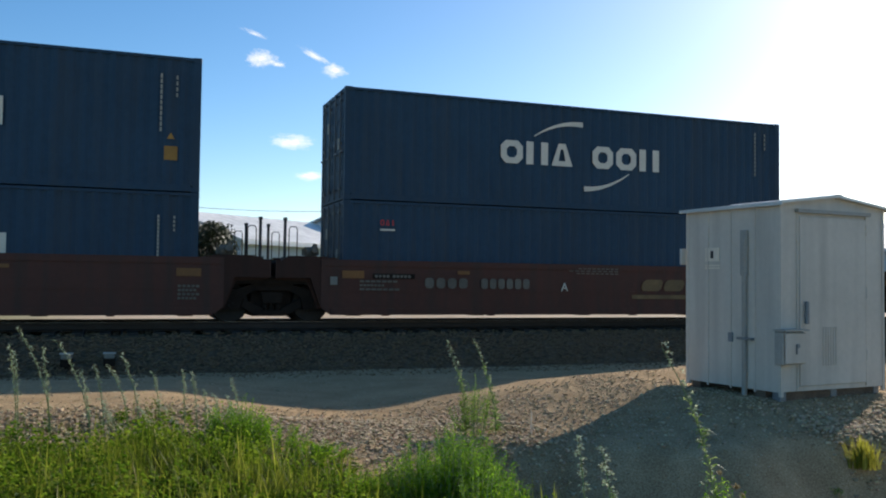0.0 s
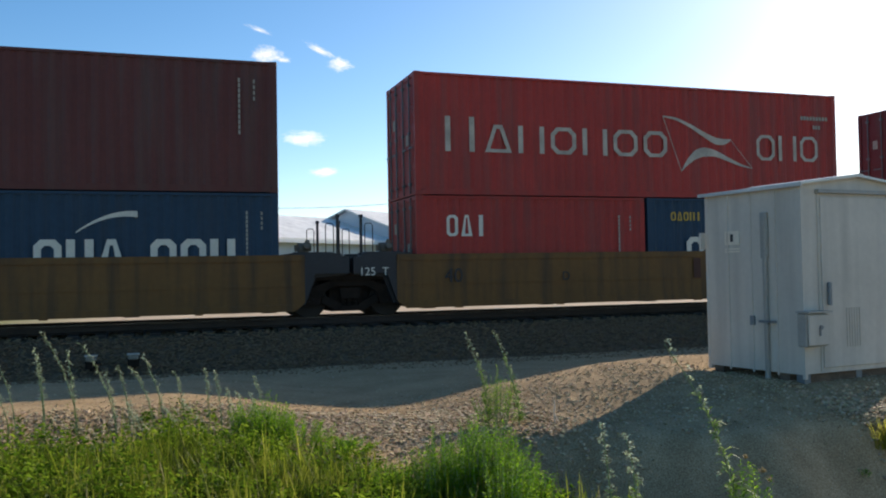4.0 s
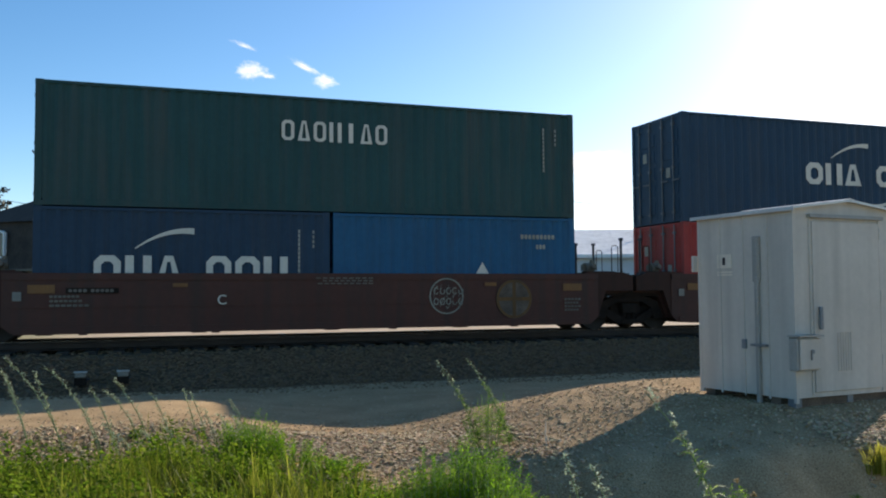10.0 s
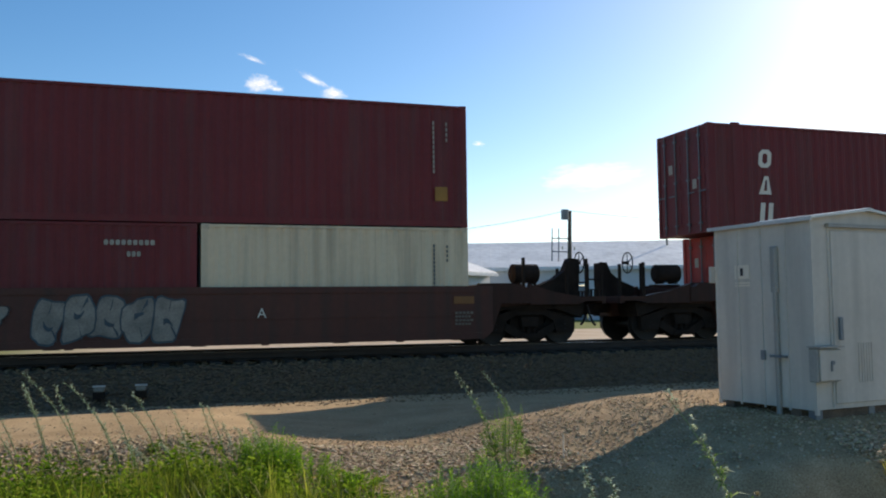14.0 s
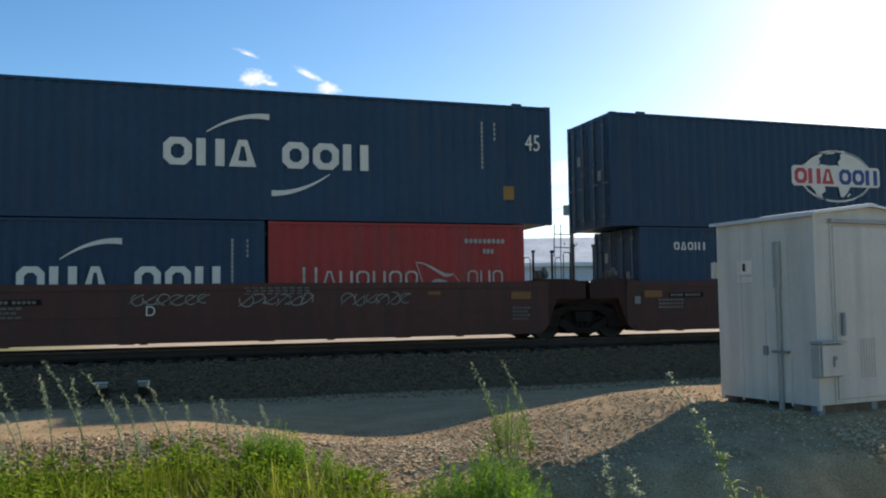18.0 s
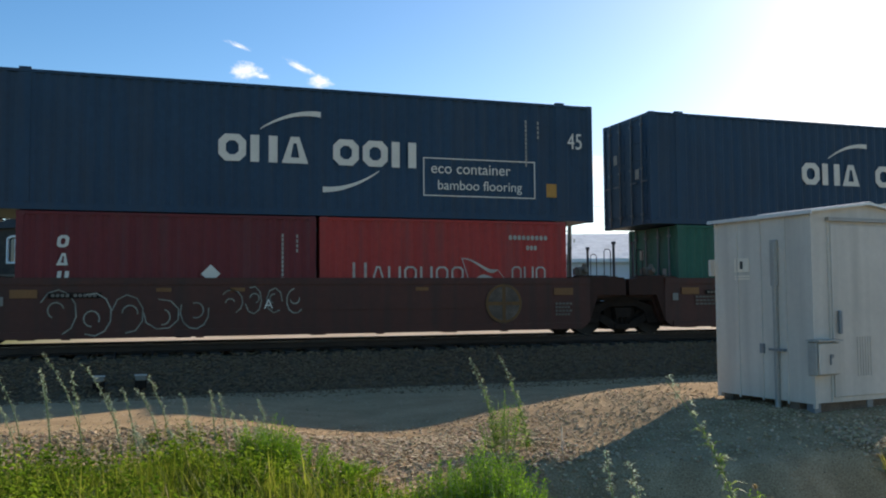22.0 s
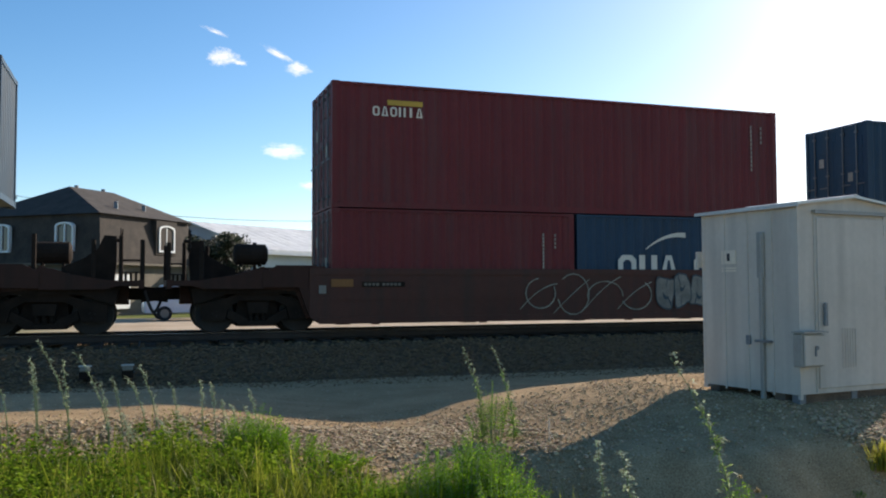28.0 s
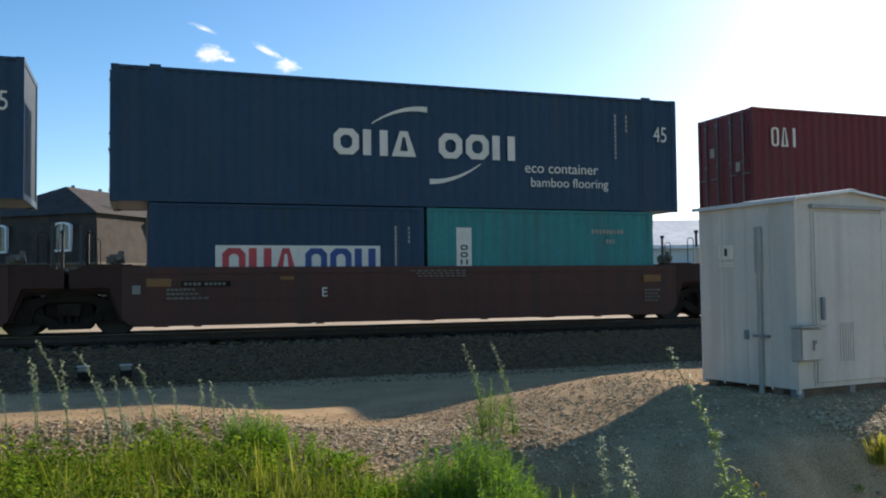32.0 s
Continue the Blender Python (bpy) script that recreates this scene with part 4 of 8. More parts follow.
    out["coupler"] = mesh_of("coupler", bm)
    bm = bmesh.new()                  # air hose hanging in a loop
    cane(bm, [Vector((9.62 + 0.235 * i / 8, -0.35, 0.92 - 0.5 * math.sin(1.571 * i / 8))) for i in range(9)], 0.032, 0.032, 6)
    out["air_hose"] = mesh_of("air_hose", bm)
    bm = bmesh.new()
    tube(bm, (-0.32, 0, 0), (0.32, 0, 0), 0.235, sides=18)
    tube(bm, (-0.37, 0, 0), (-0.32, 0, 0), 0.15, 0.235, 18)
    tube(bm, (0.32, 0, 0), (0.37, 0, 0), 0.235, 0.15, 18)
    for s in (-0.2, 0.2):
        box(bm, s - 0.02, s + 0.02, -0.2, 0.2, -0.27, -0.2)
    out["air_reservoir"] = mesh_of("air_reservoir", bm, False)
    bm = bmesh.new()                  # hand brake wheel on edge
    for i in range(18):
        a, b = 2 * math.pi * i / 18, 2 * math.pi * (i + 1) / 18
        tube(bm, (0, 0.26 * math.cos(a), 0.26 * math.sin(a)), (0, 0.26 * math.cos(b), 0.26 * math.sin(b)), 0.016, sides=5, caps=False)
    for i in range(5):
        a = 2 * math.pi * i / 5
        tube(bm, (0, 0, 0), (0.04, 0.25 * math.cos(a), 0.25 * math.sin(a)), 0.012, sides=5)
    tube(bm, (-0.12, 0, 0), (0.03, 0, 0), 0.04, sides=8)
    out["brake_wheel"] = mesh_of("brake_wheel", bm)
    bm = bmesh.new()                  # railing of the end deck: bars, posts and a row of short stubs
    tube(bm, (9.15, -1.25, 1.55), (9.57, -1.25, 1.55), 0.022, sides=6)
    out["rail_bar"] = mesh_of("rail_bar", bm)
    bm = bmesh.new()
    tube(bm, (9.1, -1.31, 1.3), (9.57, -1.31, 1.3), 0.016, sides=5)
    out["grab_rail"] = mesh_of("grab_rail", bm)
    bm = bmesh.new()
    tube(bm, (0, 0, 1.0), (0, 0, 1.98), 0.046, sides=8)
    out["railing_post"] = mesh_of("railing_post", bm)
    bm = bmesh.new()
    box(bm, 0, 0.05, -0.02, 0.02, 1.13, 1.3)
    out["rail_stub"] = mesh_of("rail_stub", bm)
    return out


UNIT = unit_meshes()
CAR_FACE = -1.43


def scribble(bm, x0, x1, z0, z1, n, rng, w=0.035, y=None):
    """Loose looping strokes of spray paint that fill a box."""
    y = CAR_FACE - 0.001 if y is None else y
    for i in range(n):
        cx = x0 + (x1 - x0) * (i + 0.5) / n
        r = (x1 - x0) / n * 0.62
        h = (z1 - z0) / 2
        a0 = rng.uniform(0, 360)
        ring(bm, cx, (z0 + z1) / 2 + rng.uniform(-0.1, 0.1) * h, r * rng.uniform(0.7, 1), h * rng.uniform(0.7, 1), w, y, a0, a0 + rng.uniform(190, 300), 14)
        arc_shape(bm, cx - r, cx + r * 0.8, z0 + rng.uniform(0.1, 0.5) * h, z1 - rng.uniform(0.1, 0.6) * h, rng.uniform(-0.3, 0.3) * h, w, w, y - 0.004, 6)


def bubbles(parent, x0, x1, z0, z1, n, fill, edge, rng, lean=0.0):
    """Fat sprayed shapes side by side, each with a dark rim, a slit eye and notches."""
    a, b = bmesh.new(), bmesh.new()
    w = (x1 - x0) / n
    for i in range(n):
        cx, cz = x0 + w * (i + 0.5), (z0 + z1) / 2 + rng.uniform(-0.05, 0.05)
        h = (z1 - z0) / 2 * rng.uniform(0.88, 1.0)
        wide = w * rng.uniform(0.50, 0.60)
        k, e = 22, 0.62
        pts = []
        for j in range(k):
            t = 2 * math.pi * j / k
            r = 1 + 0.10 * math.sin(3 * t + i * 1.7) + 0.08 * math.sin(4 * t + i * 2.9) + rng.uniform(-0.03, 0.03)
            c, v = math.cos(t), math.sin(t)
            pz = h * r * 0.95 * abs(v) ** e * (1 if v > 0 else -1)
            pts.append((cx + wide * r * abs(c) ** e * (1 if c > 0 else -1) + lean * pz, min(max(cz + pz, z0 - 0.05), z1 + 0.05)))
        y = CAR_FACE - 0.001 - (i % 2) * 0.009
        prism(a, pts, y - 0.004, y)
        band(b, [(cx + (p[0] - cx) * 0.91, cz + (p[1] - cz) * 0.91) for p in pts], pts, y - 0.0045, True)
        up = 1 if i % 2 else -1
        arc_shape(b, cx - wide * 0.25, cx + wide * 0.35, cz + up * h * 0.12, cz + up * h * 0.28, rng.uniform(-0.08, 0.08), 0.13, 0.05, y - 0.005, 6)
        turn = rng.choice((0.55, -0.5))
        for dx, dz, w0, w1 in ((turn, up * 0.85, 0.02, 0.12), (turn * 0.4, -up * 0.9, 0.03, 0.10)):      # notches from the rim inwards
            ex, ez = cx + wide * dx * 0.35, cz + h * dz * 0.35
            arc_shape(b, ex, cx + wide * dx + 0.012, ez, cz + h * dz * 0.9, rng.uniform(-0.06, 0.06), w0, w1, y - 0.0095, 6)
    pieces("graffiti", a, M[fill], parent, "spray-painted rounded shape")
    pieces("graffiti_outline", b, M[edge], parent, "sprayed outline")


def split_letters(parent, x0, x1, z0, zm, z1, n, rng):
    """Pink letters over chalky white feet, with dark gaps between the strokes."""
    bubbles(parent, x0, x1, zm - 0.1, z1, n, "pink", "spray_dark", rng, 0.1)
    w = (x1 - x0) / n
    for i in range(n):
        for half in (0, 1):
            a = x0 + w * (i + 0.5 * half) + 0.03
            b = a + w * 0.5 - 0.07
            bm = bmesh.new()
            y = CAR_FACE - 0.0165
            prism(bm, [(a + rng.uniform(-0.02, 0.04), zm), (b, zm + rng.uniform(-0.03, 0.02)), (b - rng.uniform(0.0, 0.08), z0 + 0.08), (a + w * 0.2, z0), (a + rng.uniform(0.02, 0.08), z0 + 0.1)], y - 0.004, y)
            part("graffiti", bm, M["spray_white"], parent, "chalky white sprayed foot of a letter")
    bm = bmesh.new()
    plate(bm, x0 - 0.05, x1 + 0.05, zm + 0.01, zm + 0.045, CAR_FACE - 0.0215)
    part("graffiti_outline", bm, M["spray_white"], parent, "thin sprayed line")


def swirls(parent, x0, x1, z0, z1, n, rng):
    """Pale blue arches over a dark blue cloud of paint."""
    w = (x1 - x0) / n
    h = z1 - z0
    bm = bmesh.new()
    top = [(x0 + (x1 - x0) * k / 24, z0 + h * (0.52 + 0.34 * abs(math.sin(k * 0.5236 + 0.3)))) for k in range(25)]
    low = [(x, z0 + 0.05 * math.sin(x * 3)) for x, _ in top]
    band(bm, low, top, CAR_FACE - 0.001)
    part("graffiti", bm, M["deep_spray"], parent, "dark blue sprayed cloud")
    for i in range(n):
        cx, r, lift = x0 + w * (i + rng.uniform(0.42, 0.68)), w * rng.uniform(0.38, 0.66), rng.uniform(-0.12, 0.06)
        for m, a0, a1, rr, thick, dz in (("spray_blue", -10, 190, 1.0, 0.26, 0.0), ("sky_spray", 5, 175, 1.0, 0.07, 0.0), ("sky_spray", 20, 200, 0.62, 0.12, -0.06)):
            bm = bmesh.new()
            ring(bm, cx + (0.1 - 0.2 * (i % 2)) * r * (1 - rr), z0 + h * (0.42 + dz + lift), r * rr, h * (0.54 - abs(lift)) * rr, thick * r / w * 2, CAR_FACE - (0.006 if thick > 0.2 else 0.011) - 0.0012 * i, a0 - 25 * (i % 2), a1 - 35 * (i % 2), 14)
            part("graffiti", bm, M[m], parent, "pale blue sprayed arch")
        bm = bmesh.new()
        arc_shape(bm, cx + r * 0.6, cx + r * 1.15, z0 + h * 0.2, z0 + h * rng.uniform(0.75, 1.0), rng.uniform(-0.2, 0.1), 0.16, 0.03, CAR_FACE - 0.016, 8)
        part("graffiti", bm, M["sky_spray"], parent, "pale blue sprayed curl")


def round_tag(parent, cx, cz, r, rng):
    """A ring with a tangle of strokes in it."""
    y = CAR_FACE - 0.001
    bm = bmesh.new()
    ring(bm, cx, cz, r, r, 0.035, y, steps=24)
    part("graffiti", bm, M["spray_tag"], parent, "sprayed ring")
    for row in (0.28, -0.3):
        bm = bmesh.new()
        for k in range(5):
            x = cx - r * 0.75 + r * 0.36 * k
            arc_shape(bm, x, x + r * rng.uniform(0.05, 0.3), cz + r * (row - 0.28), cz + r * (row + rng.uniform(0.2, 0.36)), rng.uniform(-0.12, 0.12), 0.035, 0.028, y - 0.005 - 0.002 * (k % 2), 6)
            ring(bm, x + r * 0.14, cz + r * row, r * 0.16, r * 0.2, 0.026, y - 0.010 - 0.002 * (k % 2), rng.uniform(0, 180), rng.uniform(300, 420), 9)
        tagged(part("graffiti", bm, M["spray_tag"], parent), "sprayed tangle of strokes", kind="stuff")


def darts(parent, x0, x1, z0, z1, n, rng):
    """Sharp wild-style strokes, each a bent dart."""
    for i in range(n):
        bm = bmesh.new()
        cx, cz = x0 + (x1 - x0) * (i + 0.5) / n, rng.uniform(z0 + 0.25, z1 - 0.2)
        a, r, w = rng.uniform(-0.9, 0.9) + (math.pi if i % 2 else 0), rng.uniform(0.25, 0.42), rng.uniform(0.04, 0.08)
        c, s = math.cos(a), math.sin(a)
        pts = [(cx + px * c - pz * s, min(max(cz + px * s + pz * c, z0), z1)) for px, pz in ((-r, -0.04), (0.1 * r, -w), (r, 0.16), (0.05 * r, 0.3 * w))]
        y = CAR_FACE - 0.024 - (i % 3) * 0.004
        prism(bm, pts, y - 0.003, y)
        part("graffiti", bm, M["spray_tag" if i % 3 else "faded_yellow"], parent, "sharp sprayed stroke")


def ring_letters(parent, x0, x1, z0, z1, n, rng):
    """A tag of fat letters drawn in outline only."""
    w = (x1 - x0) / n
    for i in range(n):
        bm = bmesh.new()
        cx, cz = x0 + w * (i + 0.5), (z0 + z1) / 2 + rng.uniform(-0.05, 0.05)
        h, y = (z1 - z0) / 2, CAR_FACE - 0.001 - (i % 2) * 0.006
        a0 = rng.uniform(0, 360)
        ring(bm, cx, cz, w * rng.uniform(0.38, 0.58), h * rng.uniform(0.7, 1.1), 0.03, y, a0, a0 + rng.uniform(200, 330), 7)
        ring(bm, cx + rng.uniform(-0.1, 0.1) * w, cz + rng.uniform(-0.2, 0.2) * h, w * 0.25, h * 0.4, 0.03, y - 0.003, a0 + 90, a0 + 90 + rng.uniform(140, 300), 10)
        part("graffiti", bm, M["spray_tag"], parent, "sprayed rounded letter outline")


def car_marks(root, number, yellow, rng):
    y = CAR_FACE - 0.001
    letters = {2: "A", 3: "A", 4: "E", 5: "D", 6: "C", 7: "B", 8: "B", 9: "C", 10: "D", 11: "E", 12: "A", 15: "D", 17: "A", 18: "A", 19: "E", 20: "D", 24: "C", 25: "D", 26: "E"}
    if number in letters:
        at = {18: -1.2, 2: -0.7, 3: 1.1, 12: 1.2, 17: 1.7, 8: -1.4}.get(number, -2.5)
        lettering(letters[number], at, 0.74, 0.29, M["black"] if yellow else M["white"], root, y - 0.002, "unit_letter")
    if yellow:
        lettering("40", -5.5, 0.74, 0.46, M["black"], root, y - 0.002, "numeral")
        lettering("125  T", -7.5, 0.93, 0.26, M["white"], root, -1.389, "numeral")
        if number in (3, 7):
            x0 = -3.35 if number == 3 else 0.5
            bm = bmesh.new()
            plate(bm, x0, x0 + 3.15, 0.73, 1.03, y)
            part("number_panel", bm, M["black"], root, "black number panel")
            bm = bmesh.new()
            blocks(bm, x0 + 0.2, x0 + 2.95, 0.79, 0.97, 10, 0.35, (4,), y - 0.005, 0.15)
            pieces("number_bar", bm, M["white"], root)
        if number == 5:
            bm = bmesh.new()
            blocks(bm, 1.1, 2.7, 0.72, 1.22, 3, 0.25, (), y, shapes="iia", stroke=0.34)
            pieces("faded_letter", bm, M["car_brown"], root, "faded dark letter")
    else:
        bm = bmesh.new()
        if number in (2, 25):                 # sloping company name over a stripe
            blocks(bm, 1.55, 4.1, 0.76, 1.05, 4, 0.12, (), y, 0.35)
            box(bm, 1.3, 4.3, y - 0.004, y, 0.56, 0.66)
            pieces("company_name", bm, M["faded_yellow"], root, "faded yellow block letter")
            bm = bmesh.new()
        if number in (1, 2, 13):
            blocks(bm, -4.2, -3.15, 0.78, 1.02, 4, 0.3, (), y)
            blocks(bm, -2.8, -1.55, 0.78, 1.02, 6, 0.3, (), y)
        for k in range(3):                    # capacity data in small lines
            blocks(bm, -5.75, -5.75 + rng.uniform(0.55, 0.95), 0.72 + k * 0.09, 0.77 + k * 0.09, 7, 0.2, (), y)
            blocks(bm, -0.5 + rng.uniform(0, 0.3), 0.9, 1.28 - k * 0.06, 1.31 - k * 0.06, 9, 0.4, (), y - 0.002)
        if number in (6, 12, 14, 18, 21, 23):     # painted over
            bm.free()
        else:
            tagged(part("data_marking", bm, M["dull_data"], root), kind="stuff")
        for x, w in ((-6.15, 0.5), (5.65, 0.5)):  # large orange reflectors at both ends
            bm = bmesh.new()
            plate(bm, x, x + w, 0.99, 1.16, y)
            part("reflector", bm, M["reflector"], root, "dull orange reflector strip")
        bm = bmesh.new()
        plate(bm, -6.42, -6.26, 0.84, 1.02, y)
        part("small_plate", bm, M["silver"], root, "small pale plate")
        bm = bmesh.new()
        for k in range(4):
            blocks(bm, 5.68, 6.06 + 0.06 * (k % 2), 0.50 + k * 0.085, 0.555 + k * 0.085, 5, 0.25, (), y)
        tagged(part("data_marking", bm, M["dull_data"], root), kind="stuff")
        if number not in (6, 12, 14, 21):
            bm = bmesh.new()
            plate(bm, -5.45, -4.45, 0.985, 1.10, y)
            part("tag_panel", bm, M["steel"], root, "dark rectangular tag panel")
            bm = bmesh.new()
            blocks(bm, -5.4, -4.55, 1.01, 1.075, 9, 0.3, (4,), y - 0.005)
            tagged(part("data_marking", bm, M["dull_data"], root), kind="stuff")
        if number in (8, 9, 10, 11, 18, 20, 21):
            bm = bmesh.new()
            disc(bm, 4.35, 0.8, 0.46, 0.46, y)
            part("round_emblem", bm, M["timber"], root, "faded round emblem")
            bm = bmesh.new()
            plate(bm, 3.95, 4.75, 0.76, 0.84, y - 0.005)
            plate(bm, 4.31, 4.39, 0.4, 1.2, y - 0.0095)
            ring(bm, 4.35, 0.8, 0.45, 0.45, 0.05, y - 0.005)
            part("emblem_cross", bm, M["car_yellow"], root)
    for x in (-6.1, -3.4, -1.9, 2.2, 3.6, 5.8):   # smaller orange reflectors
        if rng.random() < 0.5 and not yellow and abs(x) < 5 and number not in (6, 12, 14, 21, 23):
            bm = bmesh.new()
            plate(bm, x, x + 0.3, 1.11, 1.19, y)
            part("reflector", bm, M["reflector"], root, "dull orange reflector strip")
    if number in (2, 7):
        bm = bmesh.new()
        outline(bm, 7.05 - 0.24, 7.05 + 0.24, 1.0, 1.3, 0.035, -1.389)
        plate(bm, 7.035, 7.065, 1.035, 1.265, -1.389)
        part("notice_plate", bm, M["silver" if yellow else "white"], root, "white-framed notice plate")
    if number == 6:
        split_letters(root, 0.75, 4.6, 0.18, 0.60, 1.34, 5, rng)
        bubbles(root, -5.6, 0.3, 0.2, 1.25, 6, "spray_olive", "black", rng)
        darts(root, -5.7, 0.4, 0.25, 1.22, 13, rng)
    elif number == 12:
        bubbles(root, -3.2, -0.35, 0.25, 1.3, 5, "spray_white", "spray_dark", rng, 0.15)
        bubbles(root, -4.35, -3.65, 0.68, 1.15, 1, "spray_white", "black", rng)
    elif number == 14:
        swirls(root, -4.9, 1.4, 0.16, 1.24, 4, rng)
    elif number == 21:
        bubbles(root, -5.6, 0.65, 0.15, 1.34, 5, "spray_white", "black", rng, 0.08)
    elif number == 23:
        bubbles(root, 2.15, 4.6, 0.4, 1.35, 5, "spray_white", "spray_dark", rng)
        bm = bmesh.new()
        scribble(bm, -1.5, 2.0, 0.25, 1.3, 4, rng, 0.03)
        part("graffiti", bm, M["spray_tag"], root, "sprayed looping strokes")
    tags = {14: (2.2, 5.6, 0.3, 1.28, 4), 15: (-3.0, 3.6, 0.85, 1.2, 7),
            19: (-0.9, 0.5, 0.9, 1.3, 2), 20: (-4.4, 3.5, 0.5, 1.3, 7), 22: (-5.0, 1.0, 0.5, 1.25, 6), 21: (0.8, 4.0, 0.5, 1.3, 5), 8: (4.9, 5.9, 0.6, 0.85, 3)}
    if number == 16:                          # a tag and a tapering drawing beside it
        lettering("EVADES", -2.66, 0.66, 0.31, M["spray_tag"], root, y - 0.002, "graffiti_word")
        for x0, z0, x1, z1, bend in ((-1.66, 0.22, -1.42, 0.5, 0.05), (-1.42, 0.5, -0.9, 1.28, 0.04), (0.32, 0.22, 0.08, 0.5, -0.05), (0.08, 0.5, -0.45, 1.28, -0.04), (-1.66, 0.22, 0.32, 0.22, 0.03), (-0.9, 1.28, -0.45, 1.28, 0.07),
                                     (-1.36, 0.3, -1.18, 0.52, 0.02), (-1.18, 0.52, -0.15, 0.52, 0.04), (-0.15, 0.52, 0.02, 0.3, 0.02), (-0.95, 1.16, -0.4, 1.16, 0.05)):
            bm = bmesh.new()
            arc_shape(bm, x0, x1, z0, z1, bend, 0.035, 0.035, y, 8)
            part("graffiti", bm, M["spray_tag"], root, "sprayed line of a tapering drawing")
        bm = bmesh.new()
        ring(bm, -0.67, 0.85, 0.43, 0.22, 0.03, y - 0.005, steps=22)
        part("graffiti", bm, M["spray_tag"], root, "sprayed oval of a tapering drawing")
        for k in range(6):                    # teeth inside the oval
            bm = bmesh.new()
            top = 0.96 if k % 2 else 0.72
            arc_shape(bm, -1.0 + k * 0.11, -0.89 + k * 0.11, top, 1.68 - top, 0.01, 0.03, 0.03, y - 0.01, 4)
            part("graffiti", bm, M["spray_tag"], root, "sprayed line of a tapering drawing")
    if number == 17:
        ring_letters(root, -3.6, -1.9, 0.3, 1.25, 4, rng)
        ring_letters(root, 1.15, 2.2, 0.2, 0.55, 5, rng)
    if number == 18:
        for x0, x1, z0, z1, n in ((-5.6, -2.3, 0.25, 1.12, 5), (-2.1, -0.3, 0.62, 1.2, 4)):
            ring_letters(root, x0, x1, z0, z1, n, rng)
    if number in (9, 10, 11):
        round_tag(root, {9: 2.65, 10: -4.4, 11: -3.7}[number], 0.88, 0.42, rng)
    if number in (19, 20):                    # a square, a ring and a point drawn side by side
        bm = bmesh.new()
        outline(bm, -1.9, -1.6, 0.72, 1.22, 0.035, y - 0.012)
        part("graffiti", bm, M["spray_white"], root, "sprayed square outline")
        bm = bmesh.new()
        ring(bm, -1.3, 0.98, 0.25, 0.27, 0.035, y - 0.012, steps=18)
        part("graffiti", bm, M["spray_white"], root, "sprayed ring")
        for xa, za, xb, zb in ((-1.85, 0.55, -1.5, 0.72), (-1.85, 0.55, -1.4, 0.28), (-1.4, 0.28, -1.2, 0.7)):
            bm = bmesh.new()
            arc_shape(bm, xa, xb, za, zb, 0.02, 0.035, 0.035, y - 0.012, 5)
            part("graffiti", bm, M["spray_white"], root, "sprayed stroke")
    if number in tags:
        x0, x1, z0, z1, n = tags[number]
        groups = max(1, n // 2)
        for g in range(groups):               # each tag is a tangle of its own
            a = x0 + (x1 - x0) * (g + 0.1) / groups
            b = a + (x1 - x0) / groups * (0.72 if groups > 1 else 0.85)
            low = z0 + (z1 - z0) * rng.uniform(0, 0.35) * (groups > 1)
            bm = bmesh.new()
            scribble(bm, a, b, low, z1, 6, rng, 0.024)
            tagged(part("graffiti", bm, M["spray_tag"], root), "sprayed looping strokes", kind="stuff")


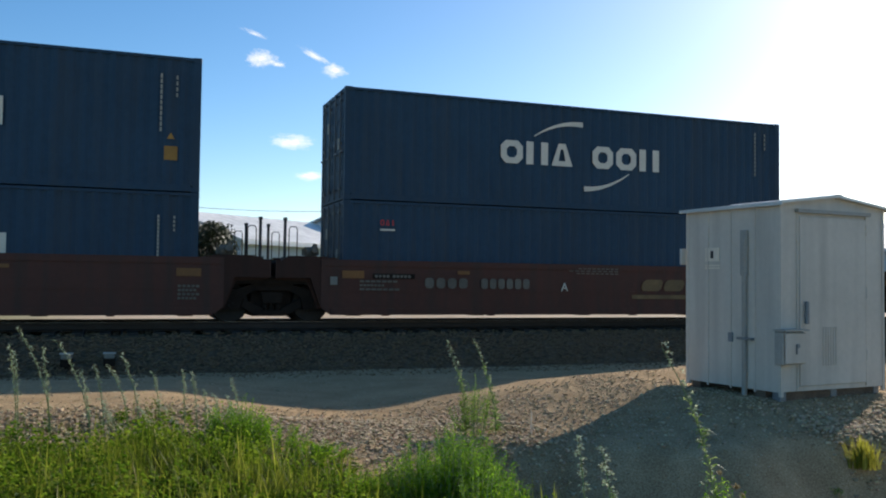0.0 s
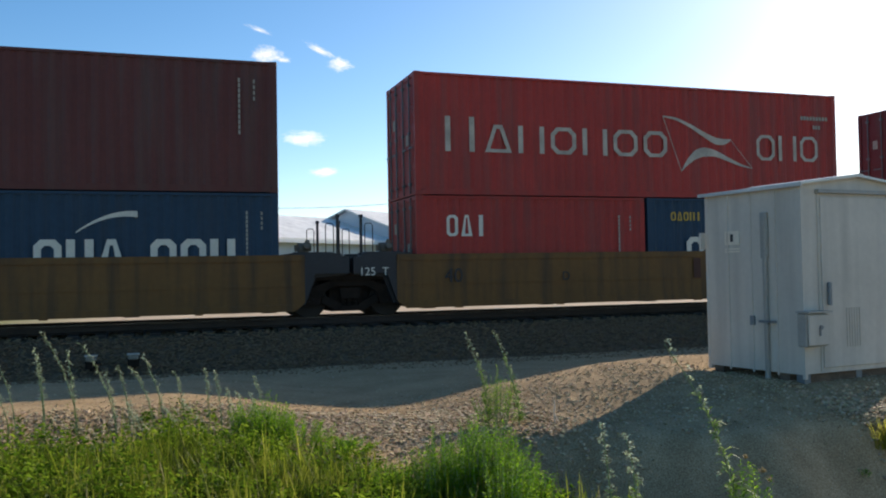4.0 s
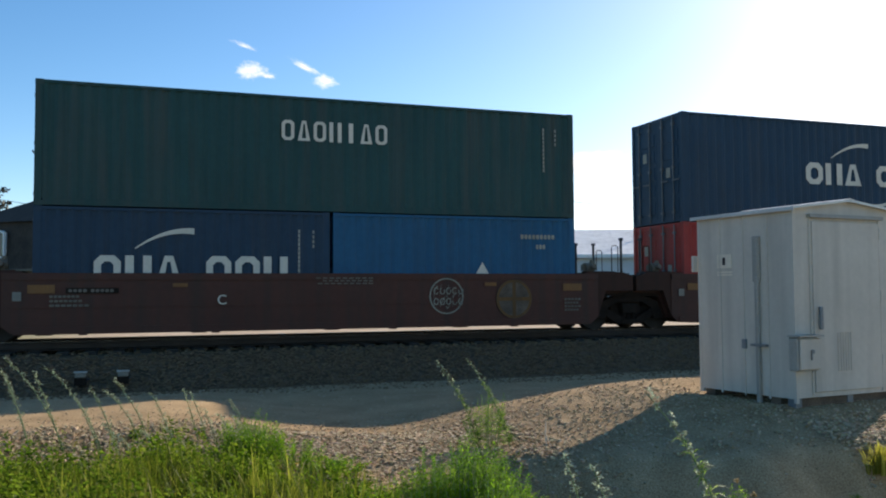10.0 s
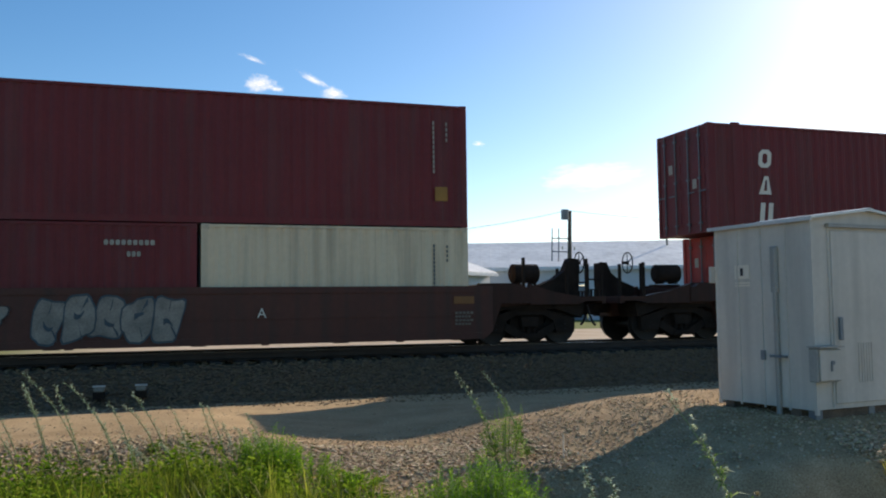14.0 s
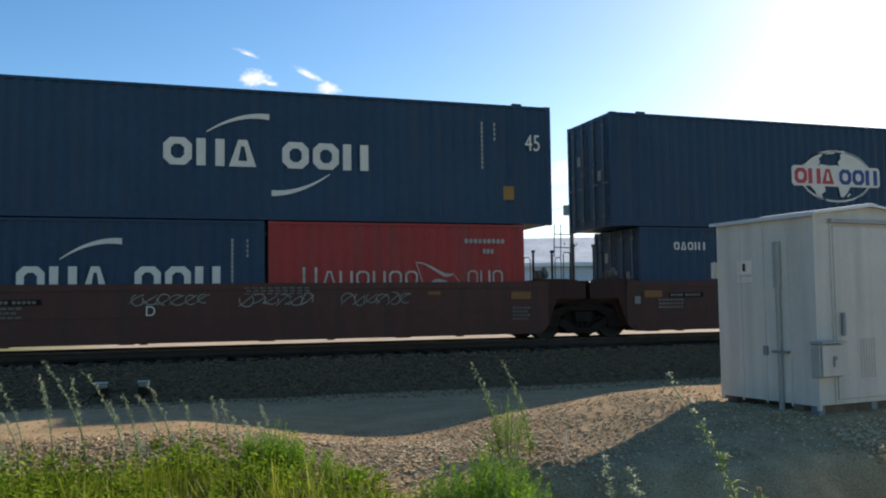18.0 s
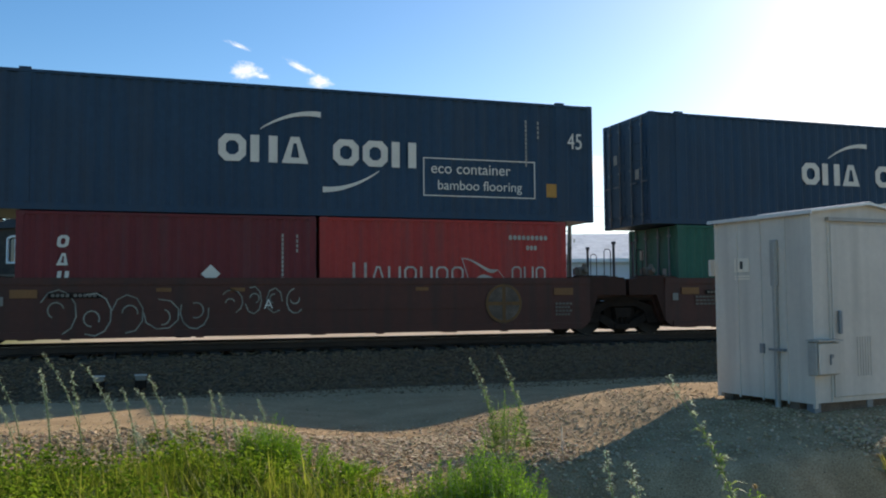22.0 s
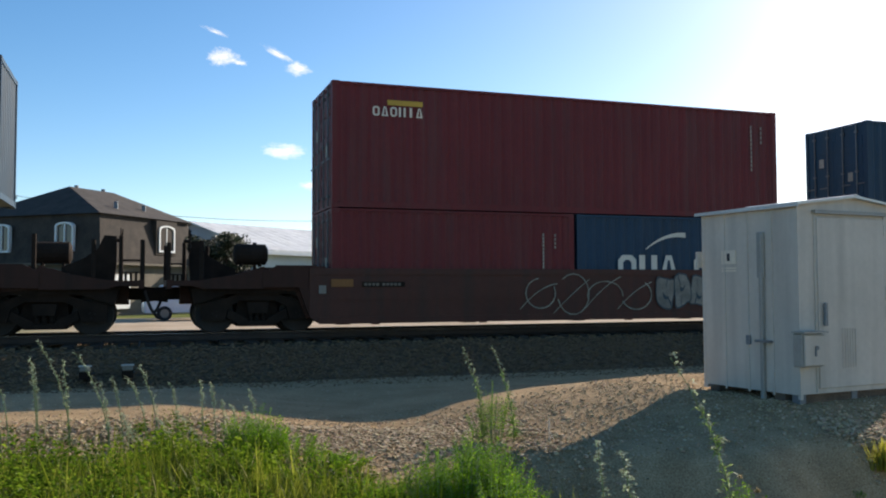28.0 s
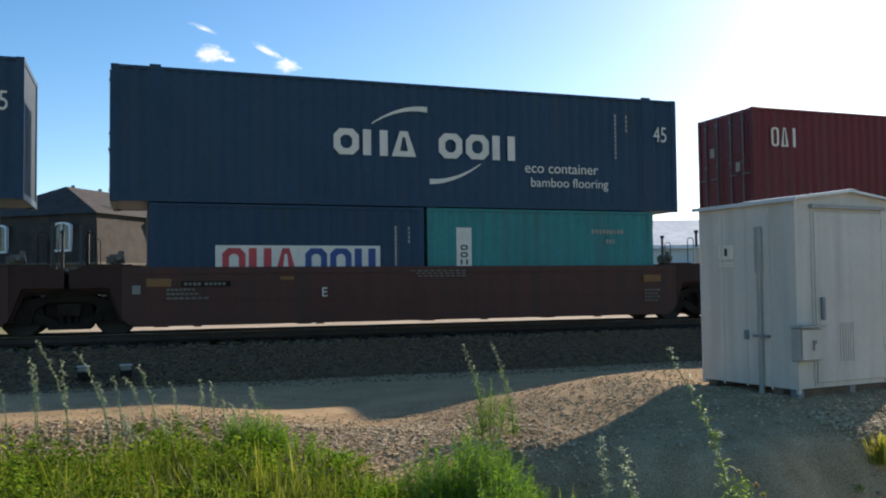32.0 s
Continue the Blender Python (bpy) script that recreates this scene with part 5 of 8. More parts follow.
def well_car(number, x):
    """One unit of an articulated well car, its middle at x at the clip's start."""
    rng = random.Random(number)
    yellow = number in YELLOW_CARS
    mat = M["car_yellow" if yellow else "car_brown"]
    # brown cars get ends painted darker, standing in for shade there
    end_mat = M["black"] if yellow else M["car_end_shade"]
    root = tagged(new("well_car"), "yellow well car unit with black ends" if yellow else "grimy brown well car unit with painted marks", "railcar", "well cars of the train")
    root.location = (x, TRACK_Y, RAIL)
    placed("well_side", UNIT["well_side"], mat, root)
    placed("well_side", UNIT["well_side"], mat, root).rotation_euler = (0, 0, math.pi)
    for beam_x in (-6.0, -3.0, -0.15, 2.9, 5.7):
        placed("floor_beam", UNIT["floor_beam"], M["steel"], root, (beam_x, 0, 0))
    for turn in (0, math.pi):
        first, last = number in FIRST_UNITS, number in LAST_UNITS
        coupled = (turn == 0 and last) or (turn and first)
        ob = placed("end_platform", UNIT["end_platform"], mat if coupled and yellow else end_mat, root)
        ob.rotation_euler = (0, 0, turn)
        s = -1 if turn else 1
        for yy in () if coupled else (-1.2, 1.2):
            placed("guide_post", UNIT["guide_post"], M["black"], root, (s * 7.4, yy, 1.34))
            placed("grab_hoop", UNIT["grab_hoop"], M["steel"], root, (s * 7.4 - (0.27 if s > 0 else -0.09), yy, 1.34))
        if not coupled:
            placed("brake_valve", UNIT["brake_valve"], M["dull_data"], root, (s * 6.72, -0.8, 1.36), "dusty grey valve casting")
        if coupled:
            for key, m2 in (("coupler_end", mat if yellow else end_mat), ("coupler", M["steel"]), ("air_hose", M["black"]), ("rail_bar", M["steel"]), ("grab_rail", M["steel"])):
                placed(key, UNIT[key], m2, root).rotation_euler = (0, 0, turn)
            for px, py, drop in ((9.57, -1.25, 0.0), (9.15, -1.25, -0.08), (8.62, -1.25, 0.0), (7.5, -1.2, -0.1), (9.57, 1.25, 0.05), (8.9, 1.25, 0.0)):
                placed("railing_post", UNIT["railing_post"], M["steel"], root, (s * px, py * s, -drop))
            for i in range(5):
                placed("rail_stub", UNIT["rail_stub"], M["steel"], root, (s * (9.12 + i * 0.1), -s * 1.31, 0))
            if yellow:
                continue
            placed("brake_housing", UNIT["brake_housing"], M["steel"], root).rotation_euler = (0, 0, turn)
            placed("air_reservoir", UNIT["air_reservoir"], M["steel"], root, (s * 7.8, -0.55, 1.72))
            placed("brake_wheel", UNIT["brake_wheel"], M["steel"], root, (s * 9.14, -0.9, 1.98))
    truck(root, HALF, x)
    if number in FIRST_UNITS or number == 1:
        truck(root, -HALF, x)
    car_marks(root, number, yellow, rng)
    CARRIED.append((root, root.location.copy()))

# ---- ground, track ----
def ground_height(x, y):
    """Height over the gravel road."""
    mound = 0.5 * smooth_step(3.0, 7.8, x) * smooth_step(6.6, 10.3, y) * (1 - smooth_step(10.5, 15.0, y)) * (1 - smooth_step(14, 22, x))
    rubble = 0.05 * smooth_step(0.2, 1.6, x) * smooth_step(7.0, 8.6, y) * (1 - smooth_step(9.6, 11.0, y))
    bank = 0.12 * (1 - smooth_step(6.5, 10.5, y)) * (1 - smooth_step(0.8, 2.8, x))
    berm = 0.25 * smooth_step(8.7, 10.6, y) * (1 - smooth_step(12.8, 17.2, y)) * (1 - smooth_step(0.0, 3.4, x))
    crest = 8.3 - 0.5 * (min(max(x, 3.5), 6.0) - 3.5) + 0.3 * smooth_step(5.5, 6.8, x)
    ditch = -(0.75 + 0.35 * smooth_step(5.8, 7.4, x)) * (1 - smooth_step(crest - 0.75, crest + 0.35, y)) * smooth_step(2.9, 4.0, x)
    dip = -0.07 * smooth_step(0.4, 2.0, x) * (1 - smooth_step(3.0, 4.8, x)) * smooth_step(9.8, 11.2, y) * (1 - smooth_step(13.5, 15.8, y))
    far = 0.32 * smooth_step(24, 28, y)
    lumps = 0.018 * noise.noise(Vector((x * 1.3, y * 1.3, 0))) + 0.003 * noise.noise(Vector((x * 4, y * 4, 2)))
    near = 1 - smooth_step(30, 60, abs(y))
    z = mound + rubble + bank + berm + ditch + dip + far + lumps * near
    u, v = x - 8.3, y - 9.5               # levelled round the shed
    off = max(abs(u) - 1.05, abs(v) - 1.0, 0.0)
    return z + (1 - smooth_step(0.0, 0.9, off)) * (min(z, 0.36) - z)


def ground_material():
    """Gravel by the track, soil under the grass, mown grass and asphalt beyond the track."""
    m = bpy.data.materials.new("gravel_and_soil")
    m.use_nodes = True
    n, l = m.node_tree.nodes, m.node_tree.links
    b = n["Principled BSDF"]
    b.inputs["Roughness"].default_value, b.inputs["Specular IOR Level"].default_value = 0.95, 0.08
    co = n.new("ShaderNodeTexCoord")
    sep = n.new("ShaderNodeSeparateXYZ")
    l.new(co.outputs["Object"], sep.inputs[0])

    def noise_node(scale, detail=5):
        t = n.new("ShaderNodeTexNoise")
        t.inputs["Scale"].default_value, t.inputs["Detail"].default_value = scale, detail
        l.new(co.outputs["Object"], t.inputs["Vector"])
        return t.outputs["Fac"]

    def ramp(fac, c0, c1, p0=0.3, p1=0.7):
        r = n.new("ShaderNodeValToRGB")
        r.color_ramp.elements[0].position, r.color_ramp.elements[1].position = p0, p1
        r.color_ramp.elements[0].color, r.color_ramp.elements[1].color = (*c0, 1), (*c1, 1)
        l.new(fac, r.inputs["Fac"])
        return r.outputs[0]

    def mix(fac, a, c, blend="MIX"):
        x = n.new("ShaderNodeMix")
        x.data_type, x.blend_type = "RGBA", blend
        if isinstance(fac, float):
            x.inputs["Factor"].default_value = fac
        else:
            l.new(fac, x.inputs["Factor"])
        l.new(a, x.inputs["A"])
        l.new(c, x.inputs["B"])
        return x.outputs["Result"]

    def step(value, a, c):
        r = n.new("ShaderNodeMapRange")
        r.inputs["From Min"].default_value, r.inputs["From Max"].default_value = a, c
        l.new(value, r.inputs["Value"])
        return r.outputs[0]

    cells = n.new("ShaderNodeTexVoronoi")
    cells.inputs["Scale"].default_value = 55
    l.new(co.outputs["Object"], cells.inputs["Vector"])
    gravel = mix(0.75, ramp(noise_node(2.2), (0.37, 0.255, 0.14), (0.59, 0.42, 0.24)), ramp(cells.outputs["Distance"], (0.45, 0.43, 0.40), (1, 1, 1), 0.02, 0.6), "MULTIPLY")
    fine = ramp(noise_node(60, 2), (0.62, 0.6, 0.57), (1, 1, 1))
    gravel = mix(1.0, gravel, fine, "MULTIPLY")
    soil = ramp(noise_node(7), (0.03, 0.035, 0.015), (0.10, 0.085, 0.045))
    # grass verge: a wavering edge between soil and gravel
    add = n.new("ShaderNodeMath")
    add.operation = "MULTIPLY_ADD"
    l.new(noise_node(1.1), add.inputs[0])
    add.inputs[1].default_value = 2.4
    l.new(sep.outputs["Y"], add.inputs[2])
    slope = n.new("ShaderNodeMath")
    slope.operation = "MULTIPLY_ADD"
    l.new(step(sep.outputs["X"], 0.3, 3.4), slope.inputs[0])
    slope.inputs[1].default_value = 4.5
    l.new(add.outputs[0], slope.inputs[2])
    road = mix(1.0, ramp(noise_node(1.4), (0.43, 0.302, 0.168), (0.565, 0.405, 0.232)), fine, "MULTIPLY")
    rough_edge = n.new("ShaderNodeMath")
    rough_edge.operation = "MULTIPLY_ADD"
    l.new(noise_node(0.8), rough_edge.inputs[0])
    rough_edge.inputs[1].default_value = 1.6
    l.new(sep.outputs["Y"], rough_edge.inputs[2])
    gravel = mix(step(rough_edge.outputs[0], 12.5, 13.7), gravel, road)
    near = mix(step(slope.outputs[0], 10.7, 11.5), soil, gravel)
    behind = ramp(noise_node(0.5), (0.36, 0.285, 0.165), (0.48, 0.385, 0.24))   # unseen pale ground behind the verge, added to bounce warm light onto the train
    near = mix(step(sep.outputs["Y"], 1.0, 2.5), behind, near)
    lawn = ramp(noise_node(0.6), (0.10, 0.13, 0.03), (0.2, 0.2, 0.06))
    dust = ramp(noise_node(0.4), (0.40, 0.30, 0.20), (0.54, 0.43, 0.31))
    asphalt = mix(step(sep.outputs["X"], -6.0, -1.0), lawn, dust)
    beyond = mix(step(sep.outputs["Y"], 46.0, 47.0), asphalt, lawn)
    both = mix(step(sep.outputs["Y"], 25.0, 26.5), near, beyond)
    l.new(both, b.inputs["Base Color"])
    bp = n.new("ShaderNodeBump")
    bp.inputs["Strength"].default_value, bp.inputs["Distance"].default_value = 0.35, 0.012
    l.new(cells.outputs["Distance"], bp.inputs["Height"])
    l.new(bp.outputs[0], b.inputs["Normal"])
    return m


def spread(edges):
    """Coordinates from rows of (start, end, step)."""
    out = []
    for a, b, s in edges:
        k = max(1, round((b - a) / s))
        out += [a + (b - a) * i / k for i in range(k)]
    return out + [edges[-1][1]]


def make_ground():
    xs = spread([(-3000, -300, 900), (-300, -40, 40), (-40, -8, 4), (-8, 16, 0.16), (16, 40, 4), (40, 300, 40), (300, 3000, 900)])
    ys = spread([(-3000, -300, 900), (-300, -30, 45), (-30, 3, 3), (3, 17.4, 0.14), (17.4, 30, 0.8), (30, 100, 7), (100, 400, 60), (400, 3000, 650)])
    verts = [(x, y, ground_height(x, y)) for y in ys for x in xs]
    w = len(xs)
    faces = [(j * w + i, j * w + i + 1, (j + 1) * w + i + 1, (j + 1) * w + i) for j in range(len(ys) - 1) for i in range(w - 1)]
    me = bpy.data.meshes.new("ground")
    me.from_pydata(verts, [], faces)
    for p in me.polygons:
        p.use_smooth = True
    me.materials.append(ground_material())
    tagged(new("ground", me), "tan gravel road and mound running into a weedy verge", "ground", kind="structure")


def stone_shape(rng, r, flat):
    """Corners of one rough eight-sided stone."""
    pts = []
    for a, e in ((0, -0.3), (1.4, -0.4), (2.9, -0.25), (4.3, -0.4), (0.5, 0.7), (2.2, 0.8), (3.7, 0.7), (5.4, 0.75)):
        k = r * rng.uniform(0.7, 1.15)
        pts.append((k * math.cos(a), k * math.sin(a), k * e * flat))
    return pts


STONE_FACES = ((0, 1, 5, 4), (1, 2, 6, 5), (2, 3, 7, 6), (3, 0, 4, 7), (4, 5, 6, 7))


def scatter_stones(name, label, spots, mat, seed):
    rng = random.Random(seed)
    verts, faces = [], []
    for x, y, z, r, flat in spots:
        k = len(verts)
        t = rng.uniform(0, 6.28)
        c, s = math.cos(t), math.sin(t)
        for px, py, pz in stone_shape(rng, r, flat):
            verts.append((x + px * c - py * s, y + px * s + py * c, z + pz))
        faces += [tuple(k + i for i in f) for f in STONE_FACES]
    me = bpy.data.meshes.new(name)
    me.from_pydata(verts, [], faces)
    me.materials.append(mat)
    return tagged(new(name, me), label, "stones", kind="stuff")


def stone_material(name, dark, light, rough=0.85):
    m = bpy.data.materials.new(name)
    m.use_nodes = True
    n, l = m.node_tree.nodes, m.node_tree.links
    b = n["Principled BSDF"]
    b.inputs["Roughness"].default_value, b.inputs["Specular IOR Level"].default_value = rough, 0.1
    g = n.new("ShaderNodeNewGeometry")
    r = n.new("ShaderNodeValToRGB")
    r.color_ramp.elements[0].color, r.color_ramp.elements[1].color = (*dark, 1), (*light, 1)
    l.new(g.outputs["Random Per Island"], r.inputs["Fac"])
    t = n.new("ShaderNodeTexNoise")
    t.inputs["Scale"].default_value = 30
    co = n.new("ShaderNodeTexCoord")
    l.new(co.outputs["Object"], t.inputs["Vector"])
    mx = n.new("ShaderNodeMix")
    mx.data_type, mx.blend_type = "RGBA", "MULTIPLY"
    mx.inputs["Factor"].default_value = 0.5
    l.new(r.outputs[0], mx.inputs["A"])
    l.new(t.outputs["Color"], mx.inputs["B"])
    l.new(mx.outputs["Result"], b.inputs["Base Color"])
    return m


def make_stones():
    rng = random.Random(5)
    spots = []
    for _ in range(50000):                      # rubble on the mound and along the verge
        x, y = rng.uniform(-3.5, 11.5), rng.uniform(5.0, 12.4)
        d = 1 - smooth_step(10.4, 12.3, y)
        grass = y < 8.3 - 1.5 * smooth_step(0.6, 2.6, x) and x < 2.8
        if grass or (y < 8.4 and x > 3.2 and rng.random() < 0.8) or rng.random() > 0.15 + 0.85 * d * d:
            continue
        spots.append((x, y, ground_height(x, y) + 0.004, 0.005 + 0.010 * rng.random() ** 2.3, 0.6))
    for _ in range(12000):                     # larger stones where the road's edge has been graded
        x, y = rng.uniform(-4.0, 4.4), rng.gauss(9.6, 0.8)
        if y > 11 or y < 6.6 or (x < 0.6 and y < 8.7):
            continue
        spots.append((x, y, ground_height(x, y) + 0.012, 0.012 + 0.018 * rng.random() ** 2, 0.9))
    for _ in range(22000):                      # coarser rubble where the grader has left it
        x, y = rng.uniform(0.4, 7.4), rng.uniform(7.6, 12.2)
        if rng.random() < smooth_step(10.6, 12.2, y) or rng.random() < 0.35 + 0.25 * smooth_step(3.0, 7.0, x) or rng.random() > 0.6 + 0.7 * noise.noise(Vector((x * 0.9, y * 0.9, 7))) or (x < 1.6 and y < 8.9):
            continue
        spots.append((x, y, ground_height(x, y) + 0.008, 0.008 + 0.015 * rng.random() ** 2, 0.8))
    for _ in range(1600):                      # rough stones on the slope before the shed
        x, y = rng.uniform(7.2, 9.6), rng.gauss(7.85, 0.3)
        spots.append((x, y, ground_height(x, y) + 0.008, 0.012 + 0.022 * rng.random() ** 2, 0.8))
    for _ in range(1500):                      # pebbles strewn over the road
        x, y = rng.uniform(-5, 14), rng.uniform(11, 17)
        spots.append((x, y, ground_height(x, y), rng.uniform(0.008, 0.022), 0.6))
    scatter_stones("gravel_stones", "loose tan and grey gravel stones", spots, stone_material("tan_gravel", (0.38, 0.275, 0.155), (0.82, 0.64, 0.42)), 6)
    spots = []
    for _ in range(19000):                     # ballast on the shoulder
        x = rng.uniform(-9, 26)
        s = rng.random()
        y = 16.75 + s * 1.75
        z = 0.02 + s * 0.56
        spots.append((x, y, z, 0.013 + 0.021 * rng.random(), 0.6))
    for _ in range(4200):                      # stray ballast at the road's edge
        x, y = rng.uniform(-9, 20), 16.9 - 1.3 * rng.random() ** 2
        spots.append((x, y, ground_height(x, y) + 0.005, 0.010 + 0.018 * rng.random(), 0.6))
    for _ in range(3500):
        spots.append((rng.uniform(-9, 26), rng.uniform(18.5, 22.6), 0.585, 0.025 + 0.03 * rng.random(), 0.6))
    scatter_stones("ballast_stones", "grey crushed ballast stones beside the track", spots, stone_material("grey_ballast", (0.20, 0.132, 0.074), (0.34, 0.23, 0.135)), 8)


def make_track():
    bm = bmesh.new()
    prof = [(16.55, -0.05), (16.75, 0.0), (18.5, 0.56), (22.64, 0.56), (24.4, 0.3), (24.8, 0.2)]
    xs = spread([(-400, -40, 60), (-40, 60, 2.0), (60, 400, 60)])
    rows = [[bm.verts.new((x, y, z + (0.02 * noise.noise(Vector((x, y, 1))) if 16.6 < y < 24 else 0))) for y, z in prof] for x in xs]
    for a, b in zip(rows, rows[1:]):
        for i in range(len(prof) - 1):
            bm.faces.new((a[i], b[i], b[i + 1], a[i + 1]))
    bed = part("ballast_bed", bm, material("ballast_grey", (0.20, 0.138, 0.085), 0.95, vary=0.4, scale=6, fine=45, bump=1.0, random_amount=0, gloss=0.08))
    tagged(bed, "grey ballast embankment under the railway track", "ballast", kind="structure")
    for name, y in (("rail_near", -0.755), ("rail_far", 0.755)):
        bm = bmesh.new()
        pts = [(-0.07, 0.0), (0.07, 0.0), (0.07, 0.015), (0.01, 0.035), (0.01, 0.135), (0.036, 0.145), (0.036, 0.178), (-0.036, 0.178), (-0.036, 0.145), (-0.01, 0.135), (-0.01, 0.035), (-0.07, 0.015)]
        a = [bm.verts.new((-400, TRACK_Y + y + p, RAIL - 0.18 + q)) for p, q in pts]
        b = [bm.verts.new((400, TRACK_Y + y + p, RAIL - 0.18 + q)) for p, q in pts]
        for i in range(len(pts)):
            bm.faces.new((a[i], b[i], b[(i + 1) % len(pts)], a[(i + 1) % len(pts)]))
        rail = part(name, bm, M["rail"])
        tagged(rail, "brown steel rail with a worn bright head", "rail", kind="structure")
        bm = bmesh.new()
        box(bm, -400, 400, TRACK_Y + y - 0.03, TRACK_Y + y + 0.03, RAIL - 0.001, RAIL + 0.001)
        part("running_surface", bm, M["railtop"], rail, "bright worn rail head")
    bm = bmesh.new()
    box(bm, -0.115, 0.115, -1.3, 1.3, 0, 0.16)
    bevelled(bm, 0.012)
    tie = mesh_of("crosstie", bm)
    track = tagged(new("track_ties"), "weathered timber crossties under the rails", "crossties", kind="structure")
    for i in range(74):
        ob = placed("crosstie", tie, M["old_tie"], track, (-12 + i * 0.53, TRACK_Y, RAIL - 0.345))


make_ground()
make_track()


# ---- the equipment shed ----
def make_shed():
    root = tagged(new("equipment_shed"), "pale grey metal equipment shed on timber skids in gravel", "shed")
    W, D, H, BASE = 1.88, 1.62, 2.37, 0.40
    root.location = (7.485, 8.57, BASE)
    root.rotation_euler = (0, 0, radians(7.0))
    sh = M["shed"]
    t = 0.05
    gable = 0.115
    # front wall with its gable, seen from the road
    bm = bmesh.new()
    prism(bm, [(0, 0.06), (W, 0.06), (W, H), (W / 2, H + gable), (0, H)], 0, t)
    part("front_wall", bm, sh, root)
    bm = bmesh.new()
    prism(bm, [(0, 0), (W, 0), (W, H), (W / 2, H + gable), (0, H)], D - t, D)
    part("back_wall", bm, sh, root)
    for x in (0, W - t):
        bm = bmesh.new()
        box(bm, x + 0.001, x + t - 0.001, t, D - t, 0.05, H - 0.002)
        part("side_wall", bm, sh, root)
    # seams of the folded side panels
    for i in range(1, 4):
        bm = bmesh.new()
        box(bm, -0.012, 0.003, D * i / 4 - 0.012, D * i / 4 + 0.012, 0.02, H - 0.05)
        part("panel_seam", bm, sh, root)
    for x, y in ((-0.008, -0.008), (W - 0.035, -0.008), (-0.008, D - 0.03)):
        bm = bmesh.new()
        box(bm, x, x + 0.043, y, y + 0.04, 0.0, H - 0.01)
        part("corner_trim", bm, sh, root)
    # roof: two sheets with a drip edge and a ridge cap
    for s in (-1, 1):
        bm = bmesh.new()
        x0, x1 = W / 2, W / 2 + s * (W / 2 + 0.07)
        k = gable / (W / 2)
        pts = [(x0, H + gable + 0.01), (x1, H + gable + 0.01 - k * abs(x1 - x0)), (x1, H + gable - 0.035 - k * abs(x1 - x0)), (x1 - s * 0.015, H + gable - 0.035 - k * abs(x1 - x0)), (x1 - s * 0.015, H + gable - 0.015 - k * abs(x1 - x0)), (x0, H + gable - 0.02)]
        prism(bm, pts, -0.08, D + 0.08)
        part("roof_sheet", bm, M["shed_roof"], root, "pale metal roof sheet")
    bm = bmesh.new()
    k = gable / (W / 2)
    prism(bm, [(W / 2 - 0.09, H + gable + 0.014 - 0.09 * k), (W / 2, H + gable + 0.022), (W / 2 + 0.09, H + gable + 0.014 - 0.09 * k), (W / 2, H + gable + 0.012)], -0.085, D + 0.085)
    part("ridge_cap", bm, M["shed_roof"], root)
    # door with its frame, hinges, handle, head trim and louvre
    door_x0, door_x1 = W * 0.16, W * 0.80
    bm = bmesh.new()
    box(bm, door_x0, door_x1, -0.028, 0.004, 0.12, H - 0.16)
    bevelled(bm, 0.006)
    door = part("door", bm, sh, root)
    for a in ((door_x0 - 0.035, door_x0 - 0.012, 0.08, H - 0.13), (door_x1 + 0.012, door_x1 + 0.035, 0.08, H - 0.13)):
        bm = bmesh.new()
        box(bm, a[0], a[1], -0.018, 0.004, a[2], a[3])
        part("door_jamb", bm, sh, root)
    bm = bmesh.new()
    box(bm, door_x0 - 0.06, door_x1 + 0.06, -0.06, 0.004, H - 0.12, H - 0.075)
    part("door_head", bm, M["shed_grey"], root, "grey rain hood over the door")
    bm = bmesh.new()
    box(bm, door_x0 + 0.07, door_x0 + 0.12, -0.07, -0.028, 0.88, 1.16)
    bevelled(bm, 0.01)
    part("handle", bm, M["shed_dark"], door, "dark grey door handle")
    for i in range(6):                       # upright louvre in the lower half of the door
        bm = bmesh.new()
        x = door_x0 + 0.40 + i * 0.045
        prism(bm, [(x, 0.36), (x + 0.022, 0.36), (x + 0.022, 0.84), (x, 0.84)], -0.036, -0.028)
        part("louvre_slat", bm, sh, door)
    for z in (0.4, 1.2, 2.0):
        bm = bmesh.new()
        tube(bm, (door_x1 + 0.006, -0.03, z), (door_x1 + 0.006, -0.03, z + 0.14), 0.014, sides=8)
        part("hinge", bm, sh, door)
    # meter box beside the door, with its lid and lock
    bm = bmesh.new()
    box(bm, -0.13, 0.22, -0.15, -0.009, 0.40, 0.80)
    bevelled(bm, 0.012)
    bx = part("meter_box", bm, M["shed_grey"], root)
    bm = bmesh.new()
    box(bm, -0.115, 0.235, -0.176, -0.156, 0.415, 0.785)
    bevelled(bm, 0.01)
    lid = part("lid", bm, sh, bx)
    bm = bmesh.new()
    prism(bm, [(-0.15, 0.805), (0.25, 0.805), (0.25, 0.825), (-0.15, 0.825)], -0.21, -0.009)
    part("rain_lip", bm, M["shed_grey"], bx)
    bm = bmesh.new()
    tube(bm, (0.08, -0.176, 0.63), (0.08, -0.195, 0.63), 0.026, sides=12)
    part("lock", bm, M["shed_dark"], lid, "dark round lock")
    bm = bmesh.new()
    box(bm, 0.055, 0.072, -0.192, -0.176, 0.53, 0.63)
    part("hasp", bm, M["shed_dark"], lid, "dark hasp")
    # the service duct and its clamp on the side wall
    bm = bmesh.new()
    box(bm, -0.055, 0.0, D * 0.325, D * 0.36, -0.25, H - 0.34)
    bevelled(bm, 0.008)
